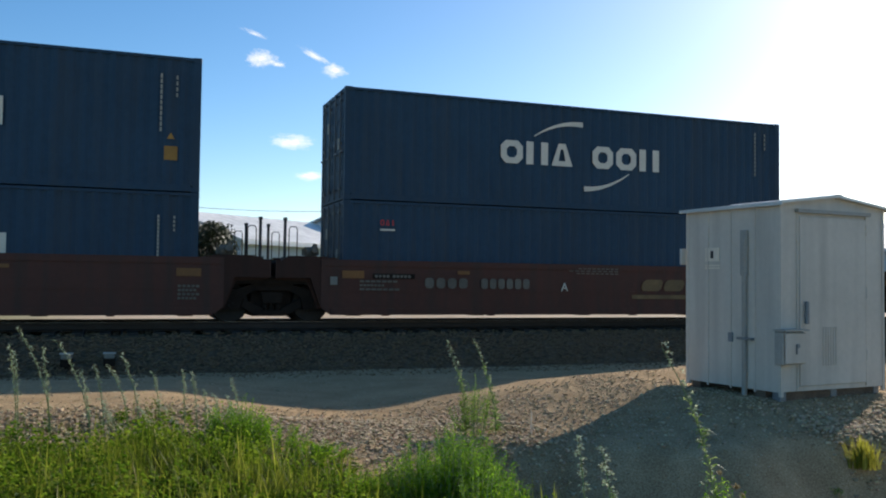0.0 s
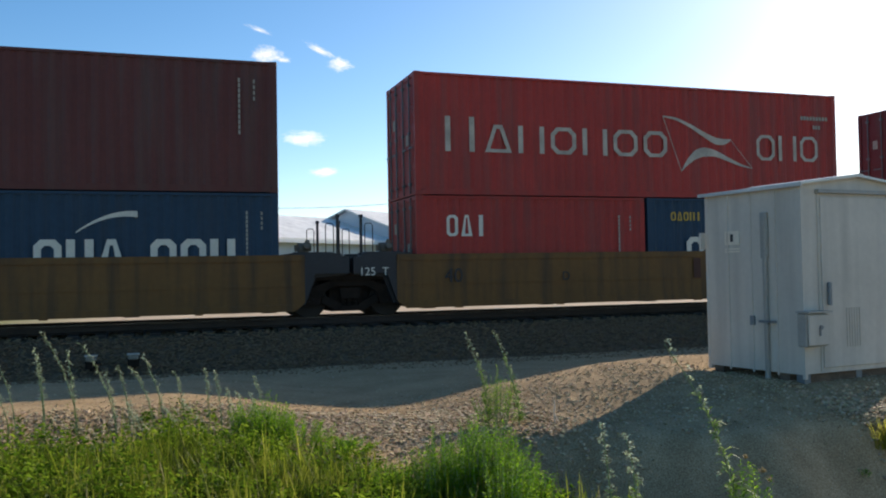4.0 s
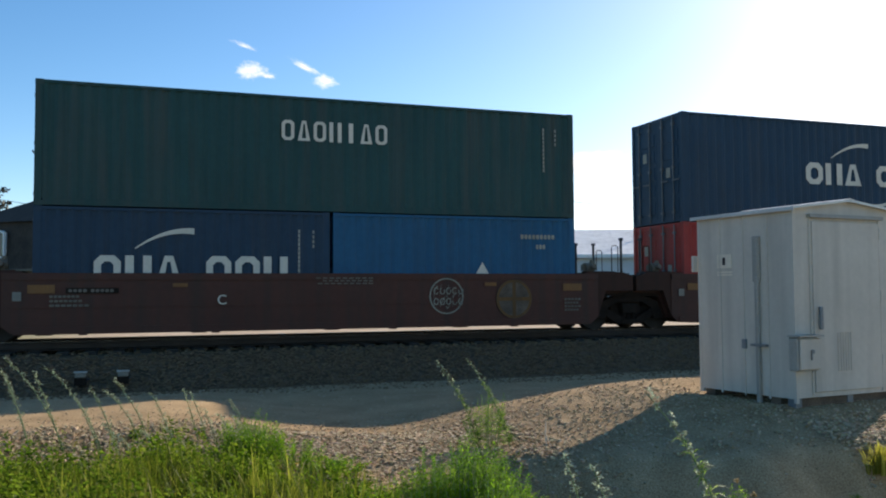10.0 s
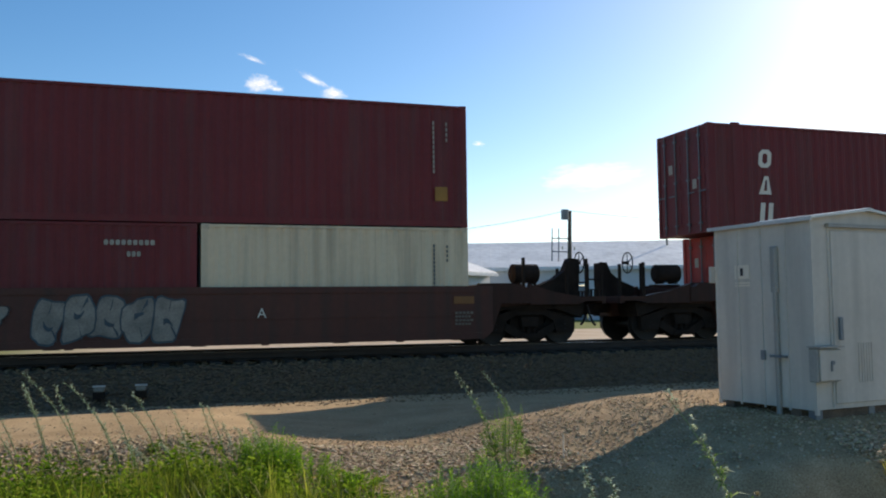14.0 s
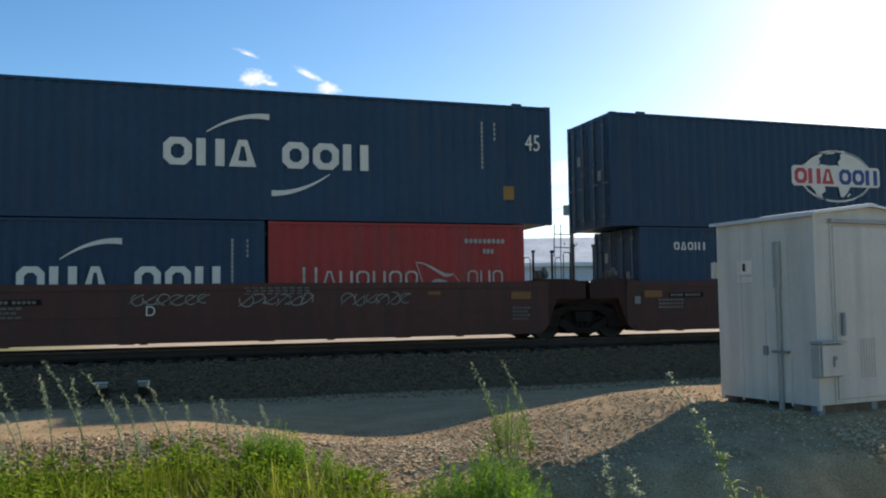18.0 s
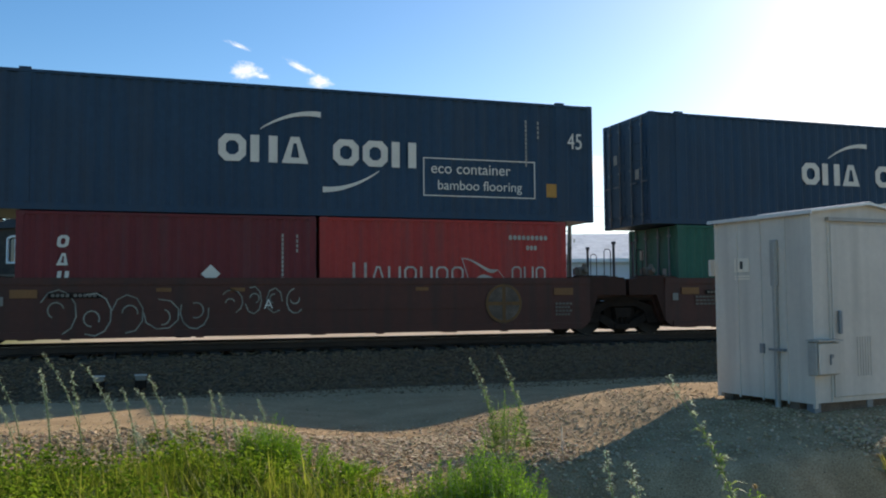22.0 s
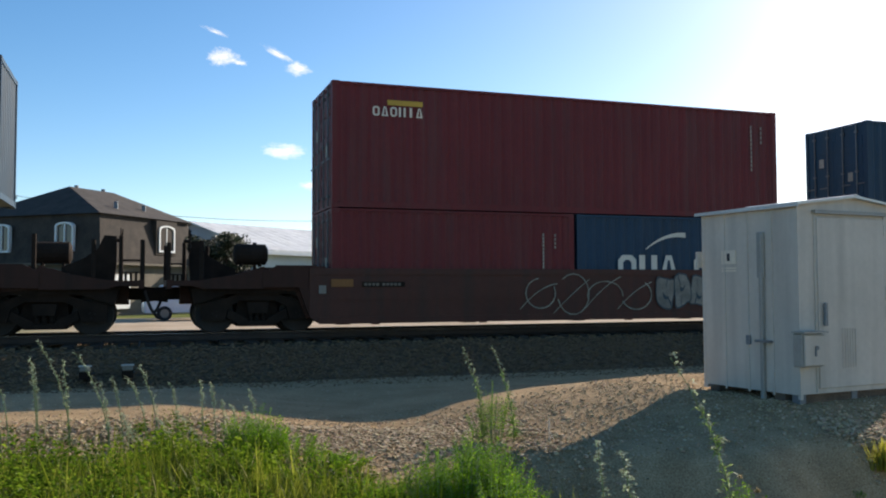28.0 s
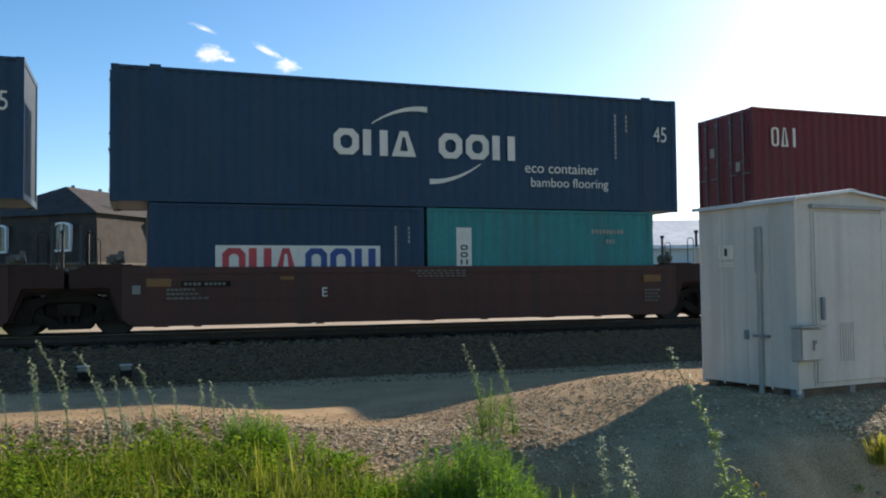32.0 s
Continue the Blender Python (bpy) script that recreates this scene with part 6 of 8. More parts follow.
    duct = part("service_duct", bm, M["shed_grey"], root, "grey service duct on the side wall")
    bm = bmesh.new()
    box(bm, -0.04, 0.0, D * 0.315, D * 0.385, H - 0.9, H - 0.32)
    bevelled(bm, 0.008)
    part("duct_head", bm, M["shed_grey"], duct)
    bm = bmesh.new()
    box(bm, -0.09, -0.01, D + 0.005, D + 0.05, 1.62, 1.84)
    bevelled(bm, 0.006)
    part("bracket", bm, sh, root)
    bm = bmesh.new()
    box(bm, -0.07, 0.0, D * 0.25, D * 0.40, 0.66, 0.69)
    part("clamp", bm, M["shed_dark"], root)
    bm = bmesh.new()
    box(bm, -0.03, 0.0, D * 0.475, D * 0.515, 0.62, 0.74)
    part("latch", bm, M["shed_dark"], root, "dark latch")
    # warning sign on the side wall
    bm = bmesh.new()
    box(bm, -0.012, -0.002, D * 0.62, D * 0.78, 1.66, 1.84)
    sign = part("sign", bm, M["white"], root, "small white warning sign")
    bm = bmesh.new()
    box(bm, -0.016, -0.012, D * 0.685, D * 0.715, 1.70, 1.80)
    part("symbol", bm, M["black"], sign, "black printed symbol")
    for k in range(2):
        bm = bmesh.new()
        box(bm, -0.008, -0.002, D * 0.62, D * 0.78, 1.56 + k * 0.035, 1.58 + k * 0.035)
        part("text_bar", bm, M["white"], root)
    # skids and feet
    for y in (0.26, D - 0.24):
        bm = bmesh.new()
        box(bm, 0.02, W - 0.02, y, y + 0.16, -0.14, 0.06)
        part("skid", bm, M["timber"], root, "weathered timber skid")
    bm = bmesh.new()
    box(bm, 0.10, W - 0.1, 0.06, 0.2, -0.14, 0.055)
    bevelled(bm, 0.012)
    part("skid", bm, M["timber"], root, "weathered timber skid")
    for x, y in ((0.04, 0.05), (W * 0.5, 0.05), (W - 0.14, 0.05), (0.03, D - 0.2), (0.03, D * 0.55), (W - 0.14, D - 0.2)):
        bm = bmesh.new()
        box(bm, x, x + 0.1, y, y + 0.12, -0.45, 0.058 if y < 0.1 else -0.14)
        part("foot", bm, M["shed_dark"], root)


M["shed_roof"] = material("pale_roof_metal", (0.62, 0.63, 0.6), 0.4, 0.2, vary=0.1, scale=2, random_amount=0)
make_shed()


# ---- track connection boxes at the foot of the ballast ----
def make_connection_box(x):
    root = tagged(new("connection_box"), "small pale grey track connection box on a stake in the ballast", "signal box", "connection boxes")
    root.location = (x, 17.05, 0.06)
    bm = bmesh.new()
    box(bm, -0.09, 0.09, -0.08, 0.08, 0.22, 0.31)
    bevelled(bm, 0.02)
    part("cover", bm, M["silver"], root)
    bm = bmesh.new()
    box(bm, -0.11, 0.11, -0.09, 0.09, 0.31, 0.33)
    part("lid", bm, M["shed"], root)
    bm = bmesh.new()
    box(bm, -0.10, 0.10, -0.08, 0.08, 0.09, 0.22)
    part("base", bm, M["steel"], root, "dark lower housing")
    bm = bmesh.new()
    tube(bm, (0, 0, -0.15), (0, 0, 0.1), 0.035, sides=8)
    part("stake", bm, M["steel"], root)
    bm = bmesh.new()
    tube(bm, (0.05, 0.02, 0.15), (0.16, 0.5, 0.16), 0.018, sides=6)
    tube(bm, (0.16, 0.5, 0.16), (0.2, 2.2, 0.62), 0.018, sides=6)
    part("cable", bm, M["black"], root)


for x in (-0.94, -0.22):
    make_connection_box(x)

# ---- beyond the track ----
M["roof_metal"] = material("white_metal_roofing", (0.86, 0.83, 0.77), 0.5, 0.0, vary=0.12, scale=0.4, fine=3, bump=0.05, streak=0.5, dirt=(0.4, 0.36, 0.3), dirt_amount=0.4, random_amount=0.03)
M["white_wall"] = material("white_metal_wall", (0.6, 0.62, 0.63), 0.6, vary=0.08, scale=0.5, random_amount=0.02)
M["shingle"] = material("dark_brown_shingles", (0.055, 0.042, 0.032), 0.9, vary=0.35, scale=1.5, fine=12, bump=0.4, random_amount=0)
M["house_wall"] = material("grey_brown_siding", (0.16, 0.135, 0.1), 0.85, vary=0.2, scale=1.0, random_amount=0)
M["window_white"] = material("white_window_frame", (0.75, 0.75, 0.73), 0.5, vary=0.05, random_amount=0)
M["glass"] = material("dark_window_glass", (0.03, 0.035, 0.04), 0.05, 0.0, vary=0.1, bump=0, random_amount=0)
M["pole_wood"] = material("grey_pole_wood", (0.12, 0.1, 0.08), 0.9, vary=0.3, scale=3)
M["car_white"] = material("white_car_paint", (0.7, 0.72, 0.74), 0.25, vary=0.04, random_amount=0)
M["rubber"] = material("tyre_rubber", (0.02, 0.02, 0.02), 0.85, vary=0.2)
M["foliage"] = material("dark_tree_leaves", (0.03, 0.045, 0.015), 0.6, vary=0.4, scale=1.5, bump=0, random_amount=0, translucent=0.3)
M["needles"] = material("dark_conifer_needles", (0.018, 0.03, 0.016), 0.7, vary=0.4, scale=2, bump=0, random_amount=0)
M["bark"] = material("brown_bark", (0.07, 0.05, 0.035), 0.95, vary=0.4, scale=6, bump=0.6)


def warehouse(name, corner, along, length, depth, eave, ridge, z0, label, doors=()):
    """A long low shed; along is the angle of its front wall in degrees."""
    root = tagged(new(name), label, "warehouse")
    root.location, root.rotation_euler = (corner[0], corner[1], 0), (0, 0, radians(along))
    cuts = [0.0] + [v for d in doors for v in (d[0], d[1])] + [length]
    bm = bmesh.new()
    for i in range(0, len(cuts) - 1, 2):
        box(bm, cuts[i], cuts[i + 1], 0, 0.25, z0, eave)
    for a, b, h in doors:
        box(bm, a, b, 0, 0.25, z0 + h, eave)
    part("front_wall", bm, M["white_wall"], root)
    for a, b, h in doors:
        bm = bmesh.new()
        box(bm, a + 0.1, b - 0.1, 0.12, 0.2, z0, z0 + h - 0.05)
        part("bay_door", bm, M["window_white"] if h < 2.6 else M["shed_dark"], root)
    for x in (0, length - 0.25):
        bm = bmesh.new()
        pts = [(0.25, z0), (depth, z0), (depth, eave), (depth / 2, ridge), (0.25, eave)]
        a = [bm.verts.new((x, y, z)) for y, z in pts]
        b = [bm.verts.new((x + 0.25, y, z)) for y, z in pts]
        bm.faces.new(a)
        bm.faces.new(b[::-1])
        for i in range(5):
            bm.faces.new((a[i], b[i], b[(i + 1) % 5], a[(i + 1) % 5]))
        part("gable_wall", bm, M["white_wall"], root)
    for side in (0, 1):
        bm = bmesh.new()
        y0, y1 = (-0.5, depth / 2) if side == 0 else (depth + 0.5, depth / 2)
        slope = (ridge - eave) / (depth / 2)
        za, zb = eave - slope * 0.5 + 0.05, ridge + 0.05
        v = [bm.verts.new(p) for p in ((-0.4, y0, za), (length + 0.4, y0, za), (length + 0.4, y1, zb), (-0.4, y1, zb))]
        f = bm.faces.new(v)
        ex = bmesh.ops.extrude_face_region(bm, geom=[f])
        bmesh.ops.translate(bm, verts=[e for e in ex["geom"] if isinstance(e, bmesh.types.BMVert)], vec=(0, 0, 0.12))
        sheet = part("roof_sheet", bm, M["roof_metal"], root)
        if side == 0:
            n = int(length / 0.9)
            for i in range(n + 1):
                bm = bmesh.new()
                x = i * length / n
                vs = [bm.verts.new(p) for p in ((x - 0.03, y0, za + 0.12), (x + 0.03, y0, za + 0.12), (x + 0.03, y1, zb + 0.12), (x - 0.03, y1, zb + 0.12), (x, y0, za + 0.135), (x, y1, zb + 0.135))]
                bm.faces.new((vs[0], vs[4], vs[5], vs[3]))
                bm.faces.new((vs[4], vs[1], vs[2], vs[5]))
                part("roof_seam", bm, M["roof_metal"], sheet)
    bm = bmesh.new()
    box(bm, -0.4, length + 0.4, -0.62, -0.5, eave - 0.32, eave - 0.1)
    part("gutter", bm, M["window_white"], root)
    return root


def window_unit(root, name, w, h, at, normal_deg, arched=True):
    """A white framed window with two panes, set on a wall that faces normal_deg."""
    fr = bmesh.new()
    n = 10
    outer = [(-w / 2, 0), (w / 2, 0)] + ([(w / 2 * math.cos(math.pi * i / n), h - w / 2 * 0.34 + w / 2 * 0.34 * math.sin(math.pi * i / n)) for i in range(n + 1)] if arched else [(w / 2, h), (-w / 2, h)])
    inner = [(x * 0.84, 0.07 * h + z * 0.87) for x, z in outer]
    k = len(outer)
    for i in range(k):
        prism(fr, [outer[i], outer[(i + 1) % k], inner[(i + 1) % k], inner[i]], -0.14, 0.05)
    box(fr, -0.04, 0.04, -0.10, 0.03, 0.08 * h, 0.93 * h)
    ob = part(name, fr, M["window_white"], root, "white arched window frame")
    ob.location, ob.rotation_euler = at, (0, 0, radians(normal_deg))
    bm = bmesh.new()
    prism(bm, inner, -0.02, 0.02)
    part("pane", bm, M["glass"], ob, "dark glass")
    return ob


def make_house():
    root = tagged(new("house"), "dark shingled mansard house with white arched windows", "house")
    root.location, root.rotation_euler = (-2.1, 50.0, 0.3), (0, 0, radians(52))
    W, D = 8.7, 10.0                 # right-hand wall along x, left-hand wall along y
    wall, brow, peak = 2.95, 5.6, 7.55
    bm = bmesh.new()
    box(bm, 0.25, W - 0.25, 0.25, D - 0.25, 0, wall)
    part("wall", bm, M["house_wall"], root)
    bm = bmesh.new()
    a = [(0, 0), (W, 0), (W, D), (0, D)]
    b = [(0.4, 0.4), (W - 0.4, 0.4), (W - 0.4, D - 0.4), (0.4, D - 0.4)]
    lo = [bm.verts.new((*p, wall)) for p in a]
    hi = [bm.verts.new((*p, brow)) for p in b]
    for i in range(4):
        bm.faces.new((lo[i], lo[(i + 1) % 4], hi[(i + 1) % 4], hi[i]))
    bm.faces.new(lo[::-1])
    part("mansard", bm, M["shingle"], root)
    bm = bmesh.new()
    lo = [bm.verts.new((*p, brow)) for p in ((0.15, 0.15), (W - 0.15, 0.15), (W - 0.15, D - 0.15), (0.15, D - 0.15))]
    r0, r1 = bm.verts.new((3.2, 5.0, peak)), bm.verts.new((7.0, 5.0, peak))
    bm.faces.new((lo[0], lo[1], r1, r0))
    bm.faces.new((lo[1], lo[2], r1))
    bm.faces.new((lo[2], lo[3], r0, r1))
    bm.faces.new((lo[3], lo[0], r0))
    bm.faces.new(lo[::-1])
    part("roof", bm, M["shingle"], root)
    for x, y, h in ((4.0, 5.2, 7.7), (6.2, 5.1, 7.7), (2.9, 1.4, 6.5), (5.6, 1.6, 6.5)):
        bm = bmesh.new()
        tube(bm, (x, y, h - 0.6), (x, y, h), 0.12, sides=8)
        part("vent_pipe", bm, M["shed_dark"], root)
    for at, turn in (((0.1, 2.4, 3.55), -90), ((0.1, 6.8, 3.55), -90), ((5.7, 0.1, 3.65), 0)):
        window_unit(root, "window", 1.25 if turn else 1.5, 1.6, at, turn)
        if turn == 0:
            bm = bmesh.new()                 # dormer cheeks
            box(bm, 5.7 - 0.95, 5.7 + 0.95, 0.02, 0.5, 3.5, 5.5)
            part("dormer", bm, M["shingle"], root)
    bm = bmesh.new()
    box(bm, 0.9, 2.6, 0.1, 0.26, 0.4, 2.3)
    part("door", bm, M["window_white"], root, "white door")
    bm = bmesh.new()
    box(bm, -0.12, W + 0.12, -0.12, D + 0.12, wall - 0.12, wall)
    part("eaves_board", bm, M["house_wall"], root)


def leaf_cloud(bm, centre, radius, count, size, rng, flat=1.0):
    """Small folded leaves filling an uneven ball."""
    for _ in range(count):
        d = Vector((rng.gauss(0, 1), rng.gauss(0, 1), rng.gauss(0, 1))).normalized()
        p = Vector(centre) + Vector((d.x * radius, d.y * radius, d.z * radius * flat)) * rng.random() ** 0.45
        u = Vector((rng.gauss(0, 1), rng.gauss(0, 1), rng.gauss(0, 1))).normalized()
        w = u.orthogonal().normalized()
        s = size * rng.uniform(0.6, 1.3)
        v = [bm.verts.new(p + u * s), bm.verts.new(p + w * s * 0.5), bm.verts.new(p - u * s), bm.verts.new(p - w * s * 0.5)]
        bm.faces.new((v[0], v[1], v[2]))
        bm.faces.new((v[0], v[2], v[3]))


def make_tree(name, label, at, height, spread_r, seed, mat, clumps=16, leaves=110):
    rng = random.Random(seed)
    root = tagged(new(name), label, "tree")
    root.location = at
    bm = bmesh.new()
    fork = height * 0.33
    tube(bm, (0, 0, -0.1), (0.05, 0, fork), height * 0.035, height * 0.024, 9)
    tips = []
    for i in range(clumps):
        t = i / clumps * 6.28 * 2.4
        r = spread_r * rng.uniform(0.25, 0.85)
        tip = Vector((r * math.cos(t), r * math.sin(t), height * rng.uniform(0.42, 0.95)))
        tube(bm, (0.05, 0, fork * rng.uniform(0.8, 1.0)), tip, height * 0.012, height * 0.003, 6, False)
        tips.append(tip)
    part("trunk", bm, M["bark"], root, "brown trunk and limbs")
    bm = bmesh.new()
    for tip in tips:
        leaf_cloud(bm, tip, spread_r * rng.uniform(0.24, 0.42), leaves, 0.12, rng, 0.75)
    part("crown", bm, mat, root, "uneven leafy crown")


def make_conifer(at, height, seed):
    rng = random.Random(seed)
    root = tagged(new("conifer"), "tall dark conifer behind the house", "tree")
    root.location = at
    bm = bmesh.new()
    tube(bm, (0, 0, 0), (0, 0, height), 0.2, 0.03, 8)
    part("trunk", bm, M["bark"], root)
    bm = bmesh.new()
    for i in range(70):
        z = height * (0.2 + 0.78 * i / 70)
        r = 4.3 * (1 - (i / 70)) ** 0.8 * rng.uniform(0.6, 1.1) + 0.15
        t = i * 2.4
        tip = Vector((r * math.cos(t), r * math.sin(t), z - 0.25 + 0.5 * rng.random()))
        root_p = Vector((0, 0, z))
        tube(bm, root_p, tip, 0.03, 0.01, 5, False)
        for k in range(8):
            leaf_cloud(bm, root_p.lerp(tip, 0.2 + 0.8 * k / 7), 0.32, 11, 0.16, rng, 0.5)
    part("crown", bm, M["needles"], root)


def make_parked_car(x, y, z, turn, label, seed):
    root = tagged(new("parked_car"), label, "car", "parked cars")
    root.location, root.rotation_euler = (x, y, z), (0, 0, radians(turn))
    bm = bmesh.new()
    prism(bm, [(-2.3, 0.35), (2.3, 0.35), (2.35, 0.75), (2.2, 0.98), (1.0, 1.05), (-2.25, 1.08), (-2.35, 0.7)], -0.88, 0.88)
    bevelled(bm, 0.05)
    part("body", bm, M["car_white"], root)
    bm = bmesh.new()
    prism(bm, [(-2.0, 1.06), (1.0, 1.03), (0.3, 1.62), (-1.5, 1.66)], -0.76, 0.76)
    bevelled(bm, 0.04)
    cab = part("cabin", bm, M["car_white"], root)
    for s in (-1, 1):
        bm = bmesh.new()
        prism(bm, [(-1.7, 1.12), (0.75, 1.1), (0.25, 1.54), (-1.4, 1.57)], s * 0.765, s * 0.785)
        part("side_window", bm, M["glass"], cab, "dark glass")
    for sx in (-1.45, 1.45):
        for s in (-1, 1):
            bm = bmesh.new()
            tube(bm, (sx, s * 0.68, 0.34), (sx, s * 0.9, 0.34), 0.34, sides=18)
            w = part("wheel", bm, M["rubber"], root, "black tyre")
            bm = bmesh.new()
            tube(bm, (sx, s * 0.9, 0.34), (sx, s * 0.915, 0.34), 0.2, sides=12)
            part("rim", bm, M["silver"], w)
    for s in (-0.6, 0.6):
        bm = bmesh.new()
        box(bm, 2.31, 2.36, s - 0.18, s + 0.18, 0.72, 0.86)
        part("headlight", bm, M["window_white"], root)


def make_pole(x, y, z, h, lean):
    root = tagged(new("utility_pole"), "grey wooden utility pole with a transformer", "utility pole")
    root.location, root.rotation_euler = (x, y, z), (0, radians(lean), 0)
    bm = bmesh.new()
    tube(bm, (0, 0, -0.2), (0, 0, h), 0.2, 0.14, 10)
    part("pole", bm, M["pole_wood"], root)
    bm = bmesh.new()
    tube(bm, (-0.45, -0.1, h - 0.7), (-0.45, -0.1, h + 0.05), 0.3, sides=14)
    part("transformer", bm, M["shed_dark"], root, "dark grey transformer can")
    bm = bmesh.new()
    box(bm, -1.5, -0.1, -0.04, 0.04, h - 2.2, h - 2.12)
    box(bm, -1.5, -0.1, -0.04, 0.04, h - 3.2, h - 3.12)
    for x2 in (-1.5, -0.95):
        box(bm, x2, x2 + 0.06, -0.04, 0.04, h - 3.9, h - 1.4)
    part("bracket", bm, M["shed_dark"], root)
    for i in range(3):
        bm = bmesh.new()
        tube(bm, (-0.6 + i * 0.5, 0, h - 3.0), (-0.6 + i * 0.5, 0, h - 2.75), 0.06, sides=8)
        part("insulator", bm, M["white"], root)


def make_street_lamp(x, y, z, h):
    root = tagged(new("street_lamp"), "tall grey street lamp with a curved arm", "street lamp")
    root.location = (x, y, z)
    bm = bmesh.new()
    tube(bm, (0, 0, 0), (0, 0, h), 0.14, 0.08, 10)
    part("pole", bm, M["silver"], root)
    bm = bmesh.new()
    tube(bm, (0, 0, h - 0.1), (1.2, 0, h + 0.25), 0.05, sides=8)
    tube(bm, (1.2, 0, h + 0.25), (1.9, 0, h + 0.3), 0.05, sides=8)
    part("arm", bm, M["silver"], root)
    bm = bmesh.new()
    prism(bm, [(1.8, h + 0.22), (2.6, h + 0.25), (2.6, h + 0.36), (1.8, h + 0.38)], -0.15, 0.15)
    part("lamp_head", bm, M["shed_dark"], root)


def make_wire(a, b, sag, r=0.025):
    bm = bmesh.new()
    cane(bm, [Vector(a).lerp(Vector(b), i / 16) - Vector((0, 0, sag * 4 * (i / 16) * (1 - i / 16))) for i in range(17)], r, r)
    tagged(part("overhead_wire", bm, M["shed_dark"]), "thin overhead power line", "cable", "overhead wires")


warehouse("warehouse", (21.5, 77.5), -22, 58, 20, 5.17, 8.0, 0.3, "long white metal warehouse with a ribbed roof", ((8, 11, 3.2), (14, 17, 3.2), (20, 21.6, 2.4), (30, 32, 2.4), (38, 41, 3.2)))
warehouse("warehouse", (6.9, 56.6), 37.3, 14.5, 12, 4.29, 6.2, 0.3, "white metal warehouse with a plain roof", ((3, 5.4, 2.3), (6.4, 8.8, 2.3)))
warehouse("gabled_shed", (19.4, 63.1), 38, 9.5, 13.3, 4.53, 6.85, 0.3, "white gabled metal shed between two warehouses", ((2.5, 4.5, 2.4),))
make_house()
make_tree("street_tree", "dark leafy tree beside the house", (4.1, 47.5, 0.3), 4.25, 1.8, 3, M["foliage"], 30, 260)
make_conifer((-9.4, 62.0, 0.3), 9.9, 4)
make_parked_car(2.4, 43.0, 0.32, 4, "white car parked on the street", 1)
make_parked_car(8.6, 45.0, 0.32, -3, "white car parked on the street", 2)
make_pole(29.8, 60.0, 0.3, 8.6, 1.5)
make_street_lamp(48.1, 75.0, 0.3, 12.6)
make_wire((-14, 58, 8.75), (29.8, 60, 8.9), 2.5, 0.018)
make_wire((29.8, 60, 8.9), (70, 62, 9.8), 1.0, 0.018)


# ---- clouds, far off, drifting with the wind ----
DRIFTING = []


def cloud_material(name, seed, density):
    m = bpy.data.materials.new(name)
    m.use_nodes = True
    n, l = m.node_tree.nodes, m.node_tree.links
    n.remove(n["Principled BSDF"])
    co = n.new("ShaderNodeTexCoord")
    mp = n.new("ShaderNodeMapping")
    mp.inputs["Location"].default_value = (seed * 3.7, seed * 1.3, 0)
    l.new(co.outputs["Object"], mp.inputs["Vector"])
    t = n.new("ShaderNodeTexNoise")
    t.inputs["Scale"].default_value, t.inputs["Detail"].default_value, t.inputs["Roughness"].default_value = 3.4, 9, 0.70
    l.new(mp.outputs[0], t.inputs["Vector"])
    ln = n.new("ShaderNodeVectorMath")
    ln.operation = "LENGTH"
    l.new(co.outputs["Object"], ln.inputs[0])
    fall = n.new("ShaderNodeMapRange")
    fall.inputs["From Min"].default_value, fall.inputs["From Max"].default_value = 0.0, 1.0
    fall.inputs["To Min"].default_value, fall.inputs["To Max"].default_value = density, -0.45
    l.new(ln.outputs["Value"], fall.inputs["Value"])
    add = n.new("ShaderNodeMath")
    add.operation = "ADD"
    l.new(fall.outputs[0], add.inputs[0])
    l.new(t.outputs["Fac"], add.inputs[1])
    al = n.new("ShaderNodeMapRange")
    al.inputs["From Min"].default_value, al.inputs["From Max"].default_value = 0.58, 1.12
    l.new(add.outputs[0], al.inputs["Value"])
    tr, em, mx = n.new("ShaderNodeBsdfTransparent"), n.new("ShaderNodeEmission"), n.new("ShaderNodeMixShader")
    # the sheet glows by itself, in place of sunlight on the cloud
    em.inputs["Color"].default_value, em.inputs["Strength"].default_value = (1.0, 0.97, 0.94, 1), 0.93
    l.new(al.outputs[0], mx.inputs[0])
    l.new(tr.outputs[0], mx.inputs[1])
    l.new(em.outputs[0], mx.inputs[2])
    l.new(mx.outputs[0], n["Material Output"].inputs["Surface"])
    return m


